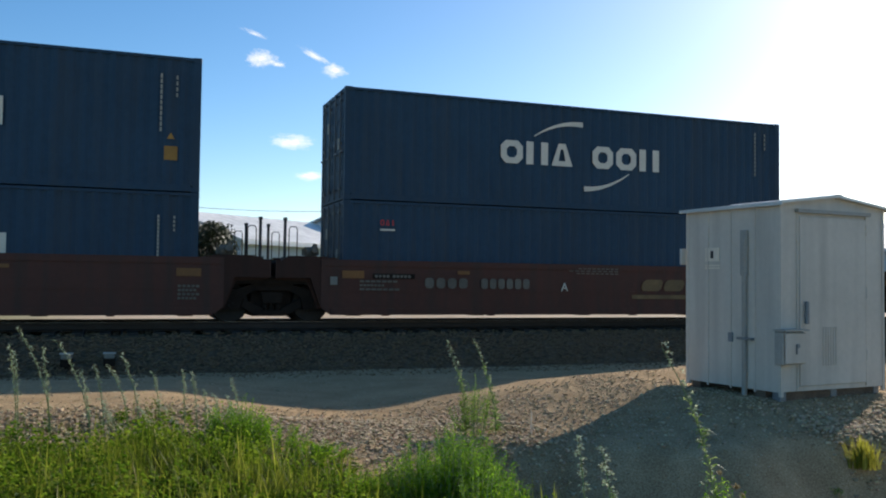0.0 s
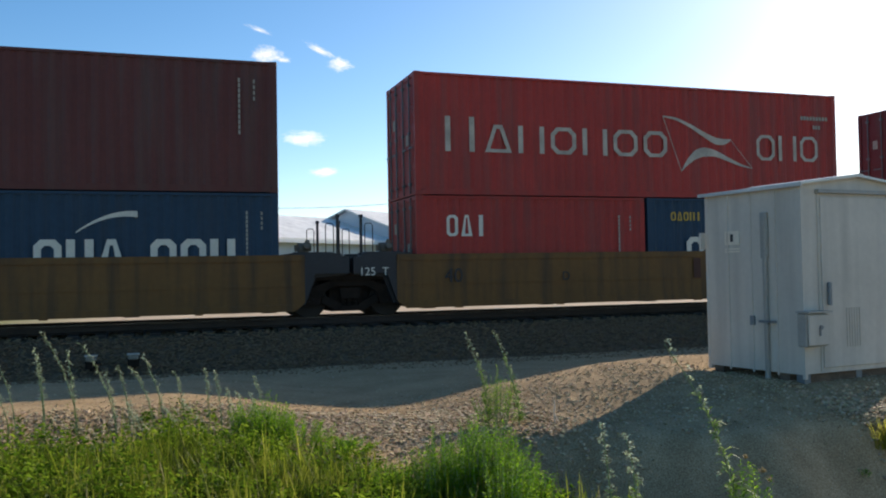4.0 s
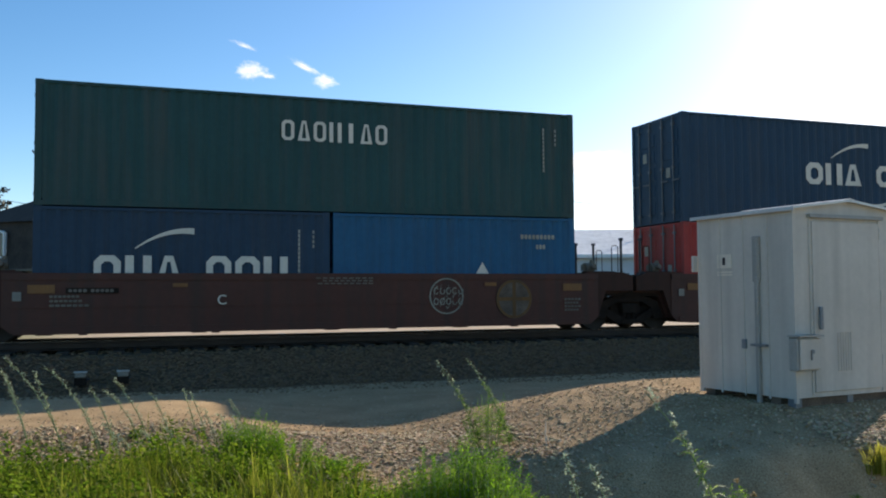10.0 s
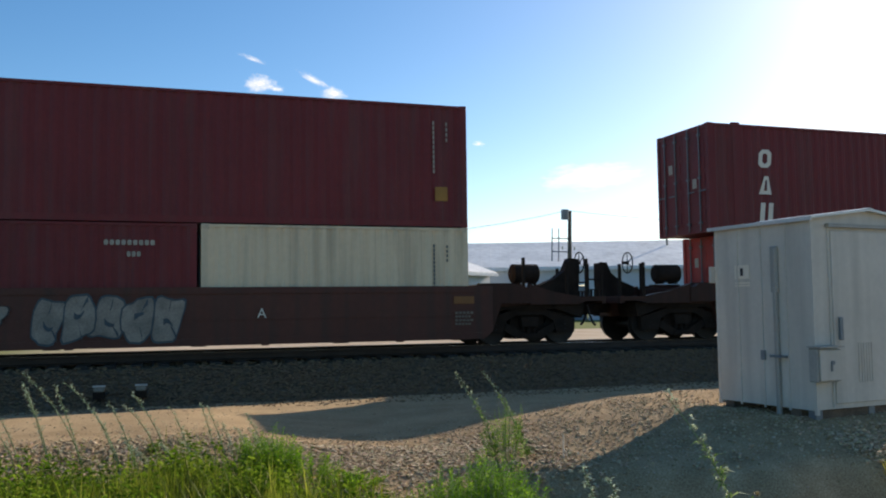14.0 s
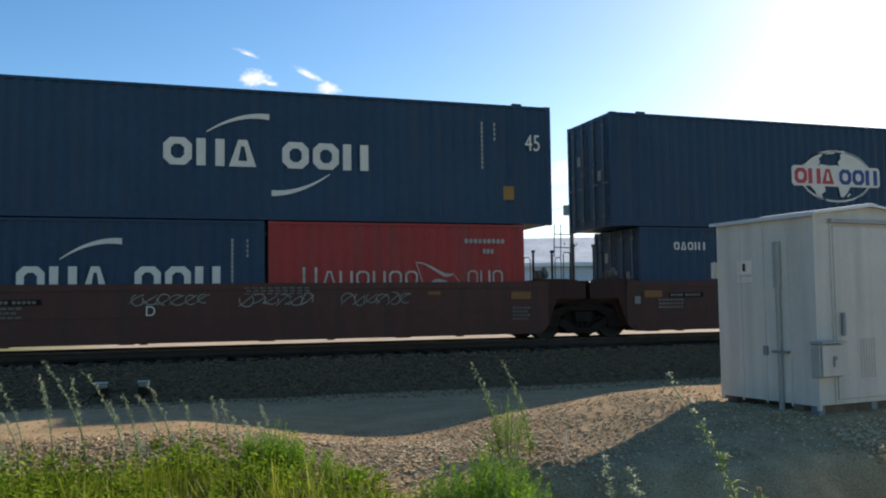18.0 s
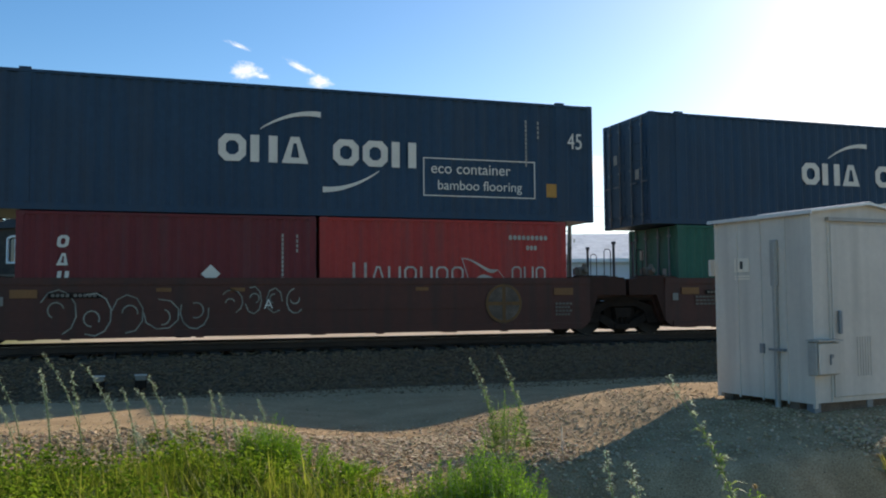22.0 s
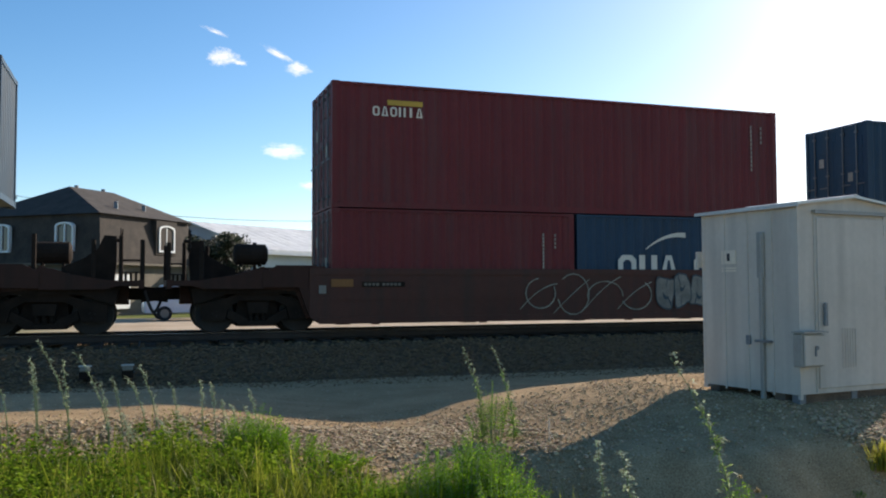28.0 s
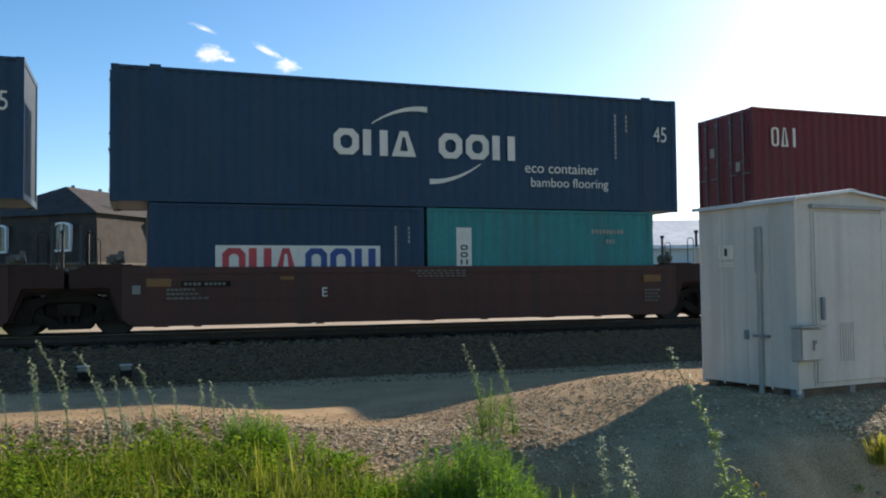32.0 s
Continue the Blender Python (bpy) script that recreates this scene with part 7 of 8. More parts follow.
def make_cloud(az, el, w, h, seed, density, tilt=0.0, drift=-3.4, rise=0.0):
    """A small cloud at that azimuth and elevation (degrees), w by h degrees in size, drifting and rising by that many degrees over the clip."""
    R = 2500
    n = 24
    verts = [(0, 0, 0)] + [(math.cos(2 * math.pi * i / n), 0, math.sin(2 * math.pi * i / n)) for i in range(n)]
    me = bpy.data.meshes.new("cloud")
    me.from_pydata(verts, [], [(0, 1 + i, 1 + (i + 1) % n) for i in range(n)])
    me.materials.append(cloud_material("cloud_white", seed, density))
    ob = tagged(new("cloud", me), "small white fair-weather cloud in a blue sky", "cloud", "clouds", "structure")
    ob.scale = (R * math.tan(radians(w / 2)), 1, R * math.tan(radians(h / 2)))
    rows = []
    for t in (0, 16, 32):
        a = radians(az + drift * t / 32)
        e = radians(el + rise * t / 32)
        p = Vector((R * math.sin(a) * math.cos(e), R * math.cos(a) * math.cos(e), R * math.sin(e)))
        rows.append((t, Matrix.Translation(p) @ Matrix.Rotation(-a, 4, "Z") @ Matrix.Rotation(radians(tilt), 4, "Y")))
    ob.matrix_basis = rows[0][1] @ Matrix.Diagonal((*ob.scale, 1))
    DRIFTING.append((ob, rows))



make_cloud(8.0, 14.0, 4.0, 2.6, 1, 0.56, -4, -3.7, 0.7)
make_cloud(9.0, 13.75, 3.0, 1.0, 12, 0.48, 6, -3.7, 0.7)
make_cloud(7.6, 15.5, 5.2, 1.1, 2, 0.33, 22, -3.7, 0.7)
make_cloud(12.7, 13.5, 3.4, 1.9, 3, 0.58, 8, -3.6, 0.7)
make_cloud(11.45, 14.35, 6.4, 1.2, 4, 0.42, 28, -3.6, 0.7)
make_cloud(10.05, 8.9, 6.2, 2.2, 5, 0.58, 0, -1.6)
make_cloud(11.2, 6.75, 4.4, 1.4, 6, 0.58, 0, -0.7)
make_cloud(29.5, 8.3, 14.0, 3.8, 7, 0.6, -3, -3.4)
make_cloud(44.5, 11.3, 17.0, 7.5, 8, 0.65, -6, -4.0)
make_cloud(22.2, 10.6, 1.8, 0.8, 9, 0.46, 8, -3.4)

# ---- verge: grass, weeds and flowers ----
SWAYING = []


def foliage(name, dark, mid, light, rough=0.5, translucent=0.55):
    """Leaves whose green differs from leaf to leaf and from patch to patch; they let light through."""
    m = bpy.data.materials.new(name)
    m.use_nodes = True
    n, l = m.node_tree.nodes, m.node_tree.links
    b = n["Principled BSDF"]
    b.inputs["Roughness"].default_value, b.inputs["Specular IOR Level"].default_value = rough, 0.2
    g = n.new("ShaderNodeNewGeometry")
    co = n.new("ShaderNodeTexCoord")
    t = n.new("ShaderNodeTexNoise")
    t.inputs["Scale"].default_value, t.inputs["Detail"].default_value = 2.6, 3
    l.new(co.outputs["Object"], t.inputs["Vector"])
    add = n.new("ShaderNodeMath")
    add.operation = "MULTIPLY_ADD"
    l.new(g.outputs["Random Per Island"], add.inputs[0])
    add.inputs[1].default_value = 0.6
    half = n.new("ShaderNodeMapRange")
    half.inputs["From Min"].default_value, half.inputs["From Max"].default_value = 0.3, 0.7
    half.inputs["To Max"].default_value = 0.5
    l.new(t.outputs["Fac"], half.inputs["Value"])
    l.new(half.outputs[0], add.inputs[2])
    r = n.new("ShaderNodeValToRGB")
    e = r.color_ramp.elements
    e[0].position, e[1].position = 0.1, 0.95
    e[0].color, e[1].color = (*dark, 1), (*light, 1)
    k = e.new(0.5)
    k.color = (*mid, 1)
    l.new(add.outputs[0], r.inputs["Fac"])
    l.new(r.outputs[0], b.inputs["Base Color"])
    tr = n.new("ShaderNodeBsdfTranslucent")
    l.new(r.outputs[0], tr.inputs["Color"])
    mx = n.new("ShaderNodeMixShader")
    mx.inputs[0].default_value = translucent
    l.new(b.outputs[0], mx.inputs[1])
    l.new(tr.outputs[0], mx.inputs[2])
    l.new(mx.outputs[0], n["Material Output"].inputs["Surface"])
    return m


M["grass"] = foliage("sunlit_grass", (0.028, 0.053, 0.005), (0.100, 0.141, 0.010), (0.33, 0.34, 0.05), 0.5, 0.62)
M["dry_grass"] = foliage("straw_grass", (0.24, 0.18, 0.07), (0.38, 0.31, 0.13), (0.52, 0.46, 0.24), 0.7, 0.4)
M["weed_leaf"] = foliage("bright_weed_leaves", (0.023, 0.058, 0.004), (0.097, 0.176, 0.012), (0.28, 0.37, 0.036), 0.5, 0.64)
M["lush_leaf"] = foliage("lush_green_leaves", (0.08, 0.20, 0.012), (0.21, 0.41, 0.018), (0.42, 0.58, 0.04), 0.5, 0.75)
M["stalk_leaf"] = foliage("stalk_leaves", (0.08, 0.15, 0.03), (0.19, 0.30, 0.07), (0.40, 0.48, 0.18), 0.5, 0.65)
M["tuft"] = foliage("yellow_green_blades", (0.16, 0.17, 0.02), (0.36, 0.34, 0.045), (0.60, 0.54, 0.12), 0.6, 0.6)
M["weed_stem"] = material("pale_green_stems", (0.28, 0.34, 0.14), 0.6, vary=0.25, scale=8, bump=0, random_amount=0.1, translucent=0.2)
M["seed_head"] = foliage("pale_seed_heads", (0.26, 0.32, 0.17), (0.42, 0.48, 0.30), (0.62, 0.66, 0.48), 0.7, 0.5)
M["withered"] = material("withered_flower", (0.42, 0.33, 0.17), 0.8, vary=0.3, scale=20, bump=0, random_amount=0.1, translucent=0.4)
M["petal"] = material("yellow_petals", (0.75, 0.55, 0.02), 0.6, vary=0.15, bump=0, random_amount=0.05, translucent=0.4)


def grass_edge(x):
    """How far from the camera's side the grass reaches at x."""
    wave = 0.3 * math.sin(x * 1.7 + 0.6) + 0.2 * math.sin(x * 4.3)
    return 8.8 + wave - 2.0 * smooth_step(0.5, 2.3, x) - 3.2 * smooth_step(2.8, 3.6, x)


def blade(verts, faces, x, y, z, h, w, lean, turn, rng):
    """One bent grass blade of three segments."""
    c, s = math.cos(turn), math.sin(turn)
    dx, dy = math.cos(turn + 1.57) * lean, math.sin(turn + 1.57) * lean
    k = len(verts)
    for t in (0, 0.45, 0.8):
        px, py, pz = x + dx * t * t, y + dy * t * t, z + h * (t - 0.12 * t * t * abs(lean) / max(h, 0.05))
        ww = w * (1 - t * 0.6)
        verts += [(px - c * ww, py - s * ww, pz), (px + c * ww, py + s * ww, pz)]
    verts.append((x + dx, y + dy, z + h * (1 - 0.2 * abs(lean) / max(h, 0.05))))
    faces += [(k, k + 1, k + 3, k + 2), (k + 2, k + 3, k + 5, k + 4), (k + 4, k + 5, k + 6)]


def leaf(bm, base, direction, length, width, up=Vector((0, 0, 1)), droop=0.25):
    """One pointed leaf folded along its midrib."""
    d = Vector(direction).normalized()
    side = d.cross(up)
    side = side.normalized() if side.length > 0.01 else Vector((1, 0, 0))
    nrm = side.cross(d).normalized()
    b = Vector(base)
    mid = b + d * length * 0.5 + nrm * length * 0.06
    tip = b + d * length - Vector((0, 0, droop * length))
    vb, vt, vm = bm.verts.new(b), bm.verts.new(tip), bm.verts.new(mid)
    l1 = bm.verts.new(b + d * length * 0.42 + side * width * 0.5 + nrm * length * 0.12)
    r1 = bm.verts.new(b + d * length * 0.42 - side * width * 0.5 + nrm * length * 0.12)
    for f in ((vb, l1, vm), (l1, vt, vm), (vb, vm, r1), (vm, vt, r1)):
        bm.faces.new(f)


def lushness(x):
    """How the growth's height changes along the verge."""
    return 1.04 - 0.29 * smooth_step(-0.2, 0.7, x) - 0.12 * smooth_step(1.2, 1.6, x) + 0.1 * smooth_step(2.0, 2.3, x)


def on_verge(rng):
    """A random foot on the verge, thinning out towards its edge, and how deep inside it is."""
    while True:
        x, y = rng.uniform(-2.8, 2.9), rng.uniform(4.4, 11.4)
        depth = (grass_edge(x) - y) / 1.5
        if depth > -0.9 and rng.random() < (0.05 + max(depth, 0.0) * 0.95 if depth > -0.35 else 0.022):
            return x, y, min(max(depth, 0.0), 1.0)


def make_grass(name, label, mat, count, seed, h0, h1, keep):
    rng = random.Random(seed)
    verts, faces = [], []
    made = 0
    while made < count:
        x, y, deep = on_verge(rng)
        patch = noise.noise(Vector((x * 1.6, y * 1.6, seed))) * 0.5 + 0.5
        if rng.random() > keep(patch):
            continue
        tall = lushness(x) * (0.68 + 0.42 * patch) + (0.5 if rng.random() < 0.08 else 0)
        lean = rng.gauss(0.0, 0.21)
        blade(verts, faces, x, y, ground_height(x, y) - 0.01, rng.uniform(h0, h1) * tall * (0.45 + 0.55 * deep), rng.uniform(0.002, 0.0065), lean, rng.uniform(0, 6.28), rng)
        made += 1
    me = bpy.data.meshes.new(name)
    me.from_pydata(verts, [], faces)
    me.materials.append(mat)
    tagged(new(name, me), label, "grass", kind="stuff")


make_grass("grass", "uneven green roadside grass lit from behind", M["grass"], 38000, 11, 0.14, 0.50, lambda p: max(0.05, 1.3 * p - 0.15))
make_grass("dry_grass", "straw-coloured dry grass among the green", M["dry_grass"], 3600, 12, 0.14, 0.42, lambda p: max(0.08, 1 - p * 1.3))


def raw_leaf(verts, faces, p, a, rise, length, width, droop):
    """One pointed leaf of four corners, folded along its midrib."""
    c, s = math.cos(a), math.sin(a)
    k = len(verts)
    verts += [p, (p[0] + c * length * 0.45 - s * width, p[1] + s * length * 0.45 + c * width, p[2] + rise * length * 0.5 + width * 0.5),
              (p[0] + c * length * 0.45 + s * width, p[1] + s * length * 0.45 - c * width, p[2] + rise * length * 0.5 + width * 0.5),
              (p[0] + c * length, p[1] + s * length, p[2] + rise * length * 0.7 - droop * length)]
    faces += [(k, k + 2, k + 3), (k, k + 3, k + 1)]


def make_undergrowth(count, seed):
    """Knee-high leafy weeds between the grasses, in drifts of unequal height."""
    rng = random.Random(seed)
    verts, faces = [], []
    made = 0
    while made < count:
        x, y, deep = on_verge(rng)
        patch = min(max(noise.noise(Vector((x * 1.9, y * 1.9, 40))) * 1.1 + 0.5, 0), 1.1)
        if rng.random() > 0.1 + 1.2 * patch:
            continue
        made += 1
        h = lushness(x) * rng.uniform(0.12, 0.40) * (0.35 + 1.15 * patch) * (0.6 + 0.4 * deep)
        lx, ly = rng.gauss(0, 0.25) * h, rng.gauss(0, 0.25) * h
        z = ground_height(x, y)
        size = rng.choice((0.026, 0.038, 0.05, 0.07)) * rng.uniform(0.8, 1.2)
        slim = rng.choice((0.07, 0.11, 0.17))
        for i in range(11):
            t = 0.15 + 0.85 * i / 10
            a = i * 2.4 + rng.uniform(-0.5, 0.5)
            raw_leaf(verts, faces, (x + lx * t, y + ly * t, z + h * t), a, rng.uniform(0.2, 1.2), size * (1.35 - 0.75 * t), size * slim, rng.uniform(0.1, 0.5))
    me = bpy.data.meshes.new("undergrowth")
    me.from_pydata(verts, [], faces)
    me.materials.append(M["weed_leaf"])
    tagged(new("undergrowth", me), "leafy green weeds crowding the roadside verge", "weeds", kind="stuff")


make_undergrowth(10500, 14)


def sway_rows(at, amount, seed, rest=0.0):
    """A stalk rocking in the gusts, about its foot."""
    rng = random.Random(seed)
    rows = []
    gust = (0.2, 0.2, 0, 0.4, 0.6, 0.5, 0.5, 0.8, 1.5, 3, 6, 8.4, 8, 7.1, 6, 3, 2, 2, 2, 2.2, 3, 2.6, 1.4, 0.5, 1.6, 2.2, 2.4, 1.4, 0.1, -0.9, -0.6, -0.4, -0.3)
    for t in range(33):
        k = (gust[t] + rng.uniform(-0.35, 0.35)) * amount + rest
        rows.append((t, Matrix.Translation(at) @ Matrix.Rotation(radians(-k), 4, "Y") @ Matrix.Rotation(radians(rng.uniform(-0.8, 0.8)), 4, "X")))
    return rows


def make_weed(base, tip, seed, bushy=0.5, sway=2.5, nods=None):
    """A tall stalk from base to tip (both in metres) with narrow leaves and an arching head of small pale seeds."""
    rng = random.Random(seed)
    root = tagged(new("tall_weed"), "tall pale green weed with seed heads, leaning in the wind", "weed", "tall weeds")
    base = (base[0], base[1], ground_height(base[0], base[1]) - 0.02)
    root.location = base
    top = Vector(tip) - Vector(base)

    def at(t):
        bend = t ** 2.2
        return Vector((top.x * bend, top.y * bend + 0.015 * math.sin(t * 7 + seed), top.z * (t - 0.06 * abs(top.x) * t ** 5)))

    bm = bmesh.new()
    cane(bm, [at(i / 9) for i in range(10)], 0.0075, 0.002)
    part("stem", bm, M["weed_stem"], root)
    bm = bmesh.new()
    for i in range(int(8 + 200 * bushy)):
        t = 0.05 + (0.4 + 0.45 * bushy) * rng.random() ** (1 + 0.5 * bushy)
        a = rng.uniform(0, 6.28)
        size = (0.07 * (1 - t) + 0.04) * (0.5 + 0.9 * bushy) * rng.uniform(0.6, 1.25)
        leaf(bm, at(t), (math.cos(a), math.sin(a), rng.uniform(0.2, 1.2) - 0.3 * bushy), size * (1 + 0.9 * bushy * (0.75 - t)), size * 0.15)
    tagged(part("foliage", bm, M["lush_leaf" if bushy > 0.8 else "stalk_leaf"], root), "narrow green leaves", kind="stuff")
    bm = bmesh.new()
    t = 0.42 if bushy < 0.8 else 0.25
    while t < 1.0:                            # small clusters set apart along the upper stalk
        a = rng.uniform(0, 6.28)
        out = rng.uniform(0.008, 0.034) * (1.5 - t) * (1 + 0.8 * bushy)
        q = at(t) + Vector((math.cos(a) * out, math.sin(a) * out, 0.012))
        for k in range(7):
            s = rng.uniform(0.014, 0.034)
            leaf(bm, q + Vector((rng.gauss(0, 0.006), rng.gauss(0, 0.006), rng.gauss(0, 0.008))), (rng.gauss(0, 1), rng.gauss(0, 1), rng.uniform(-0.2, 1)), s, s * 0.55)
        t += rng.uniform(0.012, 0.04)
    tagged(part("seed_head", bm, M["seed_head"], root), "pale arching seed head", kind="stuff")
    if nods:                                  # (seconds, degrees along the track, degrees across it)
        rows = [(t, Matrix.Translation(base) @ Matrix.Rotation(radians(-a), 4, "Y") @ Matrix.Rotation(radians(b), 4, "X")) for t, a, b in nods]
    else:
        rows = sway_rows(Vector(base), sway, seed)
    SWAYING.append((root, rows))


WEEDS = [
    ((-0.66, 9.6, 0.05), (-0.99, 9.6, 1.25), 1), ((-0.28, 9.4, 0.05), (-0.60, 9.4, 1.15), 2), ((-0.16, 9.6, 0.05), (-0.27, 9.6, 0.86), 3),
    ((0.18, 9.4, 0.05), (-0.01, 9.4, 0.99), 4), ((0.39, 9.6, 0.05), (0.30, 9.6, 0.79), 5), ((-0.99, 9.8, 0.05), (-1.06, 9.8, 1.08), 6),
    ((-0.68, 9.7, 0.05), (-0.76, 9.7, 1.03), 7), ((-0.94, 9.5, 0.05), (-1.0, 9.5, 1.02), 8), ((0.82, 9.1, 0.05), (0.78, 9.1, 0.62), 9),
    ((-1.2, 9.5, 0.05), (-1.42, 9.5, 1.1), 10), ((-1.5, 9.3, 0.05), (-1.75, 9.4, 0.95), 11), ((0.56, 8.9, 0.05), (0.36, 8.9, 0.52), 12),
    ((-0.08, 9.0, 0.05), (-0.16, 9.0, 0.55), 13), ((1.0, 8.6, 0.05), (0.97, 8.6, 0.5), 14), ((-1.9, 9.5, 0.05), (-2.2, 9.5, 1.15), 15),
]
for base, tip, seed in WEEDS:
    make_weed(base, tip, seed, 0.06, 2.2)
wrng = random.Random(31)
for seed in range(60, 78):                    # shorter ones along the edge of the grass
    wx, wy = wrng.uniform(-1.9, 1.15), wrng.uniform(8.5, 9.9)
    make_weed((wx, wy, 0), (wx - wrng.uniform(0.02, 0.22), wy, wrng.uniform(0.42, 0.85)), seed, 0.05, 2.2)
make_weed((3.56, 9.0, 0.0), (3.37, 9.1, 1.10), 21, 0.65, 2.4)
make_weed((3.84, 8.8, 0.0), (3.62, 8.9, 1.15), 22, 0.65, 2.4)
make_weed((2.40, 4.2, 0), (2.31, 4.2, 0.93), 23, 0.35, 1.8)
make_weed((2.52, 4.15, 0), (2.42, 4.13, 0.87), 24, 0.35, 1.8)
make_weed((3.12, 4.0, 0), (2.74, 4.03, 1.45), 25, 0.78, nods=(
    (0, 0.4, 0), (1, 2, 1), (2, 5.5, 2.5), (3, 6.5, 2), (4.5, 7, 3), (6, 8.5, 4), (7.5, 11, 8), (9, 16.5, 12), (10, 14.5, 10), (11, 16.5, 12), (12, 15.5, 11.5), (13, 14, 10), (14, 12, 7),
    (15, 9, 4), (17, 7, 1.5), (18, 8.5, 1.5), (19, 9.7, 2), (21, 10.5, 4), (22, 10, 5), (23, 11, 6), (24.5, 7, 3), (26, 3, 0), (27.5, 4, 1.5), (29, 4, 3), (30.5, 4.5, 1.5), (32, 4, 1.5)))


def make_bush(at, width, height, seed, leaf_size, label, mat="lush_leaf", stems=26, heads=()):
    """A low leafy clump of many stems."""
    rng = random.Random(seed)
    root = tagged(new("leafy_weed"), label, "weed", "leafy weeds")
    root.location = (at[0], at[1], ground_height(at[0], at[1]) - 0.01)
    st, lv = bmesh.new(), bmesh.new()
    for _ in range(stems):
        a, r = rng.uniform(0, 6.28), width * rng.random() ** 0.6
        top = Vector((r * math.cos(a), r * math.sin(a) * 0.8, height * rng.uniform(0.6, 1.0) * (1 - 0.4 * (r / width) ** 2)))
        foot = Vector((top.x * 0.55, top.y * 0.55, 0))
        cane(st, [foot, foot.lerp(top, 0.5) + Vector((0, 0, 0.01)), top], 0.004, 0.0015, 4)
        many = int(12 + 20 * height)
        for k in range(many):
            t = 0.3 + 0.7 * (k / (many - 1)) ** 0.8
            p = foot.lerp(top, t)
            b = k * 2.4 + rng.uniform(-0.4, 0.4)
            s = leaf_size * 1.2 * rng.uniform(0.6, 1.25) * (1.2 - 0.6 * t)
            leaf(lv, p, (math.cos(b), math.sin(b), rng.uniform(0.1, 1.0)), s, s * 0.3)
    tagged(part("stalk", st, M["weed_stem"], root), kind="stuff")
    tagged(part("foliage", lv, M[mat], root), "bright green leaves lit from behind", kind="stuff")
    for hx, hy, hz in heads:                  # withered flower heads
        fl = bmesh.new()
        for k in range(26):
            a, e = k * 2.4, 0.2 + 1.2 * rng.random()
            leaf(fl, (hx, hy, hz), (math.cos(a) * math.cos(e), math.sin(a) * math.cos(e), math.sin(e)), rng.uniform(0.022, 0.04), 0.012, droop=0)
        part("flower_head", fl, M["withered"], root, "withered brown flower head")


make_bush((1.04, 8.4), 0.38, 0.60, 31, 0.065, "bright leafy weed clump in the grass", stems=110)
make_bush((1.70, 8.0), 0.38, 0.2, 32, 0.06, "low leafy weed clump in the grass", stems=55)
make_bush((1.36, 8.2), 0.35, 0.40, 33, 0.06, "leafy weed clump in the grass", stems=36)
make_bush((0.2, 8.5), 0.4, 0.26, 41, 0.055, "leafy weed clump in the grass", stems=27)
make_bush((-0.6, 8.6), 0.45, 0.3, 42, 0.055, "leafy weed clump in the grass", stems=27)
for bx, by, bw, bh, seed, stems in ((1.78, 5.6, 0.34, 0.78, 34, 50), (2.08, 5.5, 0.36, 0.96, 35, 60), (2.40, 5.6, 0.34, 0.90, 36, 55), (2.2, 5.95, 0.38, 0.92, 40, 60), (2.58, 5.95, 0.32, 0.80, 44, 45),
                                (1.9, 6.05, 0.36, 0.76, 45, 50), (2.5, 5.3, 0.28, 0.76, 46, 40), (2.1, 5.1, 0.34, 0.78, 47, 45)):
    make_bush((2.18 + (bx - 2.18) * 0.62, by), bw * 0.8, bh * 0.83, seed, 0.058, "bright leafy weed clump at the gravel's edge", stems=int(stems * 1.25))
make_bush((3.62, 8.9), 0.3, 0.72, 49, 0.05, "feathery green weed at the gravel's edge", stems=30)
make_bush((3.0, 7.4), 0.34, 0.5, 50, 0.055, "low leafy weed clump at the gravel's edge", stems=30)
make_bush((1.62, 6.2), 0.32, 0.36, 48, 0.055, "low leafy weed clump in the grass", stems=44)
make_bush((3.10, 4.0), 0.17, 0.92, 37, 0.06, "leafy weed with brown flower heads", stems=30, heads=((-0.06, -0.05, 0.80), (0.04, -0.06, 0.72), (0.1, -0.04, 0.66), (0.07, -0.08, 0.55), (0.16, -0.03, 0.52)))
make_bush((2.44, 4.15), 0.14, 0.72, 38, 0.045, "low leafy weed at the gravel's edge", stems=18)
make_bush((3.45, 4.1), 0.13, 0.70, 43, 0.05, "low leafy weed at the gravel's edge", stems=18)
make_bush((7.0, 7.2), 0.08, 0.12, 39, 0.03, "small weed in the gravel", stems=8)


def make_tuft(at, seed):
    rng = random.Random(seed)
    verts, faces = [], []
    for _ in range(260):
        a = rng.uniform(0, 6.28)
        r = 0.2 * rng.random()
        blade(verts, faces, r * math.cos(a), r * math.sin(a), 0, rng.uniform(0.14, 0.34), 0.007, rng.gauss(0, 0.09), a + 1.57, rng)
    me = bpy.data.meshes.new("grass_tuft")
    me.from_pydata(verts, [], faces)
    me.materials.append(M["tuft"])
    ob = tagged(new("grass_tuft", me), "yellow-green grass tuft in the gravel", "grass")
    ob.location = at


make_tuft((7.52, 7.36, ground_height(7.52, 7.36)), 51)


def make_flower(at, h, seed):
    rng = random.Random(seed)
    root = tagged(new("yellow_flower"), "small yellow flower in the grass", "flower", "yellow flowers")
    root.location = at
    bm = bmesh.new()
    tube(bm, (0, 0, 0), (0, 0, h), 0.003, sides=5)
    part("stem", bm, M["weed_stem"], root)
    bm = bmesh.new()
    for i in range(9):
        a = 6.28 * i / 9
        leaf(bm, (0, 0, h), (math.cos(a), math.sin(a), 0.35), 0.028, 0.014, droop=0)
    part("blossom", bm, M["petal"], root, "yellow petals round a button")


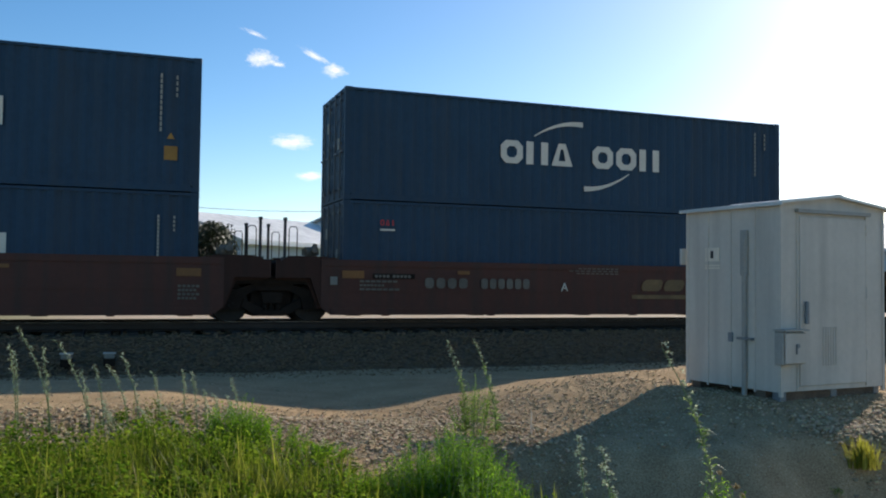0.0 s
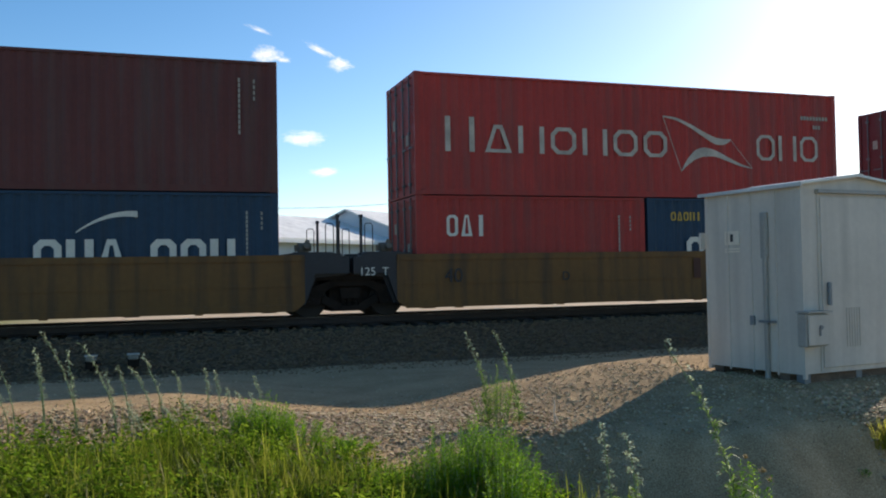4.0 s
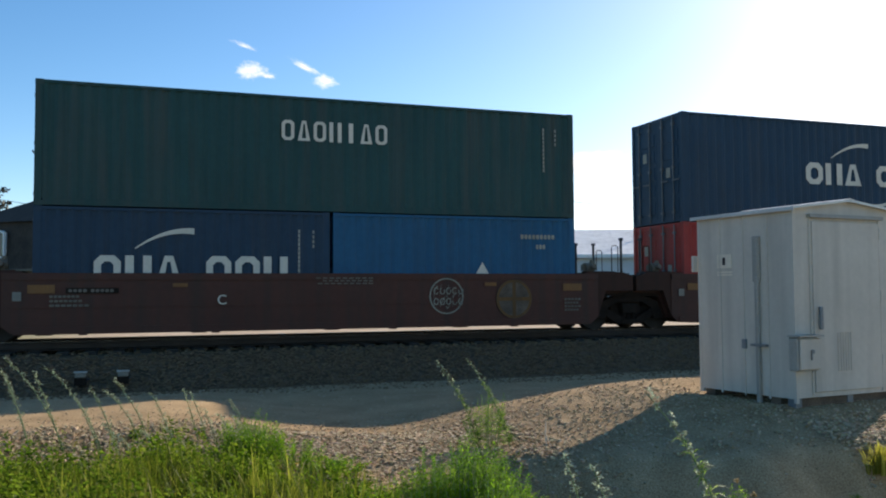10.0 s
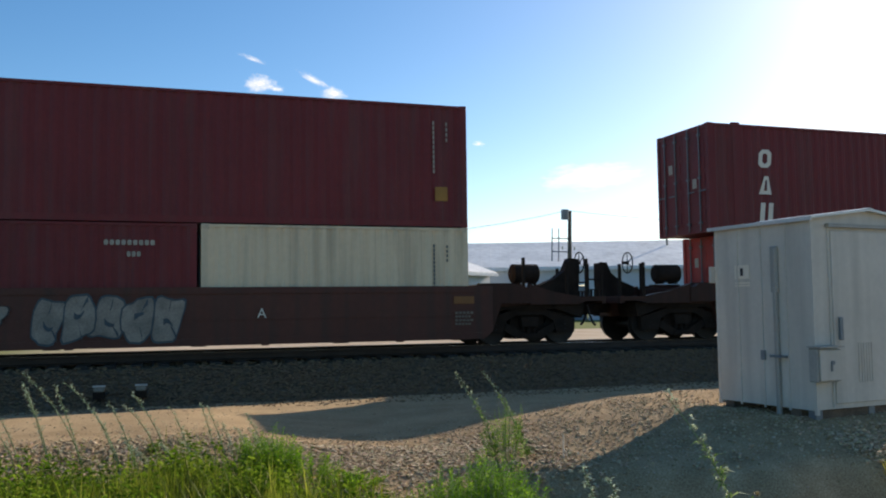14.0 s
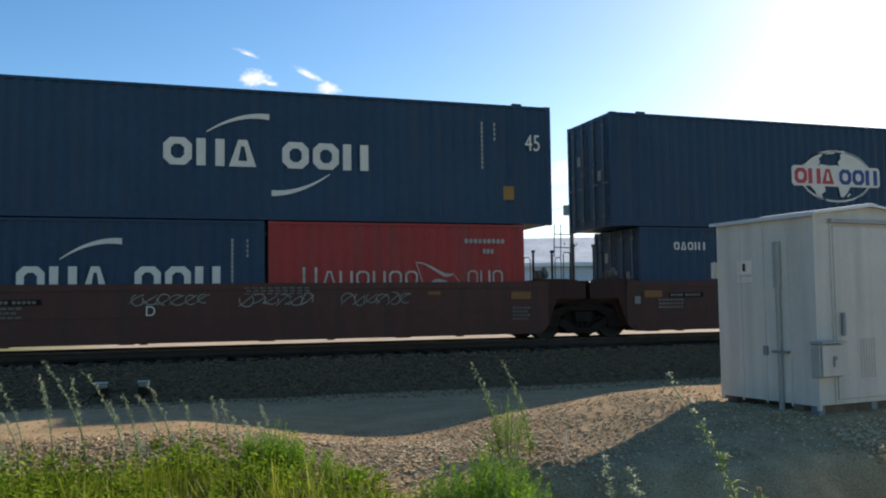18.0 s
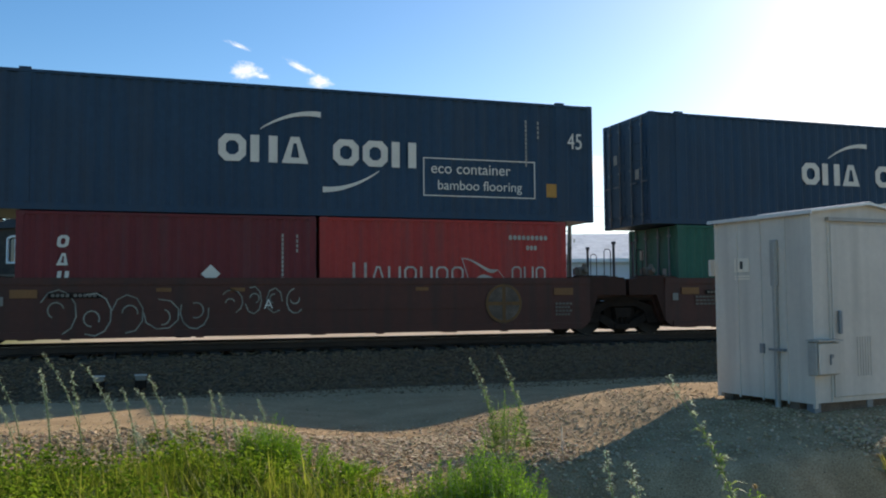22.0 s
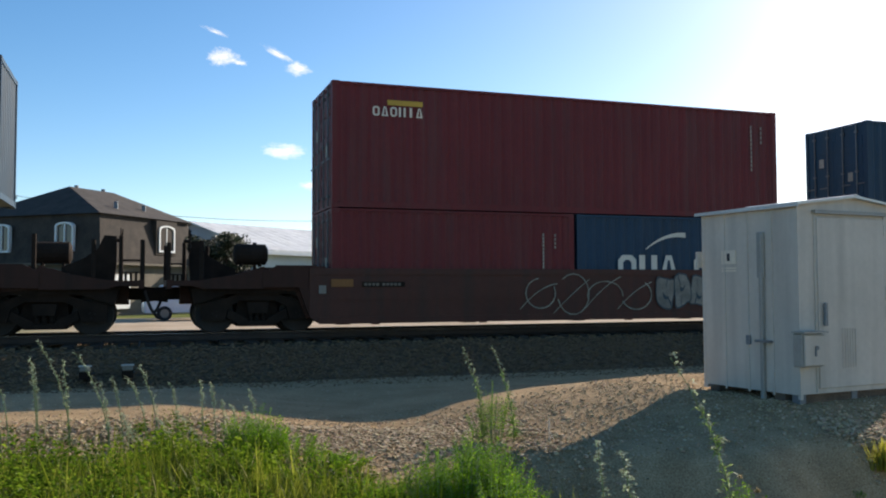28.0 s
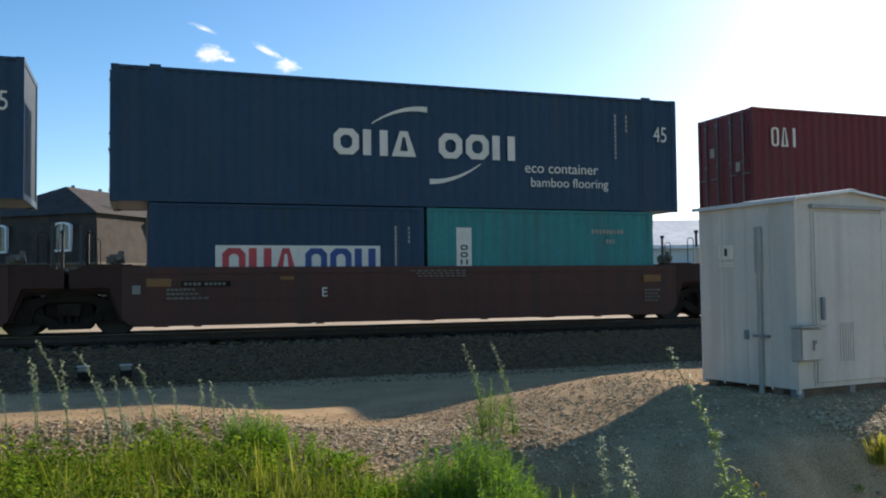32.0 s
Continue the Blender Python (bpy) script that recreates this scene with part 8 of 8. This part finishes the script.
frng = random.Random(77)
for _ in range(16):
    fx, fy = frng.uniform(-1.5, 2.9), frng.uniform(5.6, 7.4)
    make_flower((fx, fy, ground_height(fx, fy)), frng.uniform(0.12, 0.26), frng.randint(0, 999))

# a bare twig standing in the gravel
bm = bmesh.new()
tube(bm, (0, 0, -0.03), (-0.012, 0, 0.13), 0.011, 0.009, 6)
tube(bm, (-0.012, 0, 0.13), (0.0, 0.01, 0.25), 0.011, 0.006, 6)
tube(bm, (0.0, 0, 0.1), (0.055, 0.0, -0.01), 0.007, 0.004, 5)
M["bleached"] = material("bleached_dry_wood", (0.72, 0.63, 0.50), 0.8, vary=0.15, scale=20, random_amount=0, translucent=0.25)
twig = part("twig", bm, M["bleached"])
twig.location = (4.2, 8.65, ground_height(4.2, 8.65))
tagged(twig, "bare straw-coloured twig standing in the gravel", "twig")

# ---- the train and the loose stones, last ----
load_stacks()
for number, x, upper, lower in STACKS:
    well_car(number, x * PITCH + 6.096)
make_stones()

# ---- what moves ----
ROLLED = [(0, 0.0), (1, 12.28), (2, 24.62), (4.5, 55.37), (5, 61.52), (6, 73.81), (7, 86.14), (8, 98.47), (9, 110.75), (10, 123.11), (11, 135.4), (12, 147.79), (13, 160.1), (14, 172.54), (14.5, 178.68),
          (16.5, 203.29), (17, 209.43), (18, 221.70), (19, 233.99), (20, 246.29), (21, 258.65), (22, 271.08), (23, 283.53), (24, 295.88), (25, 308.27), (26, 320.75), (28.5, 351.85), (29, 357.98), (30, 370.87), (31, 383.29), (32, 395.73)]


def rolled(t):
    """How far the train has rolled to the left after t seconds."""
    for (a, p), (b, q) in zip(ROLLED, ROLLED[1:]):
        if t <= b:
            return PITCH * (p + (q - p) * (t - a) / (b - a))
    return PITCH * ROLLED[-1][1]


def motions():
    for thing, start in CARRIED:
        walk(thing, [(t, Matrix.Translation((start.x - rolled(t), start.y, start.z))) for t, _ in ROLLED])
    for wheel, x, along in WHEELSETS:
        # the wheels turn while their truck passes the camera
        near = min(max((along - 21) / 12.38, 0), 32)
        far = min(max((along + 9) / 12.38, 0), 32)
        times = [0.0]
        k = math.ceil(near * 30)
        while k <= far * 30:
            if k / 30 > times[-1] + 0.01:
                times.append(k / 30)
            k += 1
        if times[-1] < 31.99:
            times.append(32.0)
        rows = []
        angle, last = 0.0, None
        for t in times:
            if last is not None and t - last < 0.05:
                angle -= math.degrees((rolled(t) - rolled(last)) / WHEEL)
            last = t
            rows.append((t, Matrix.Translation((x, 0, WHEEL)) @ Matrix.Rotation(radians(angle), 4, "Y")))
        walk(wheel, rows)
    for plant, rows in SWAYING:
        walk(plant, rows)
    for cloud, rows in DRIFTING:
        walk(cloud, rows)


motions()
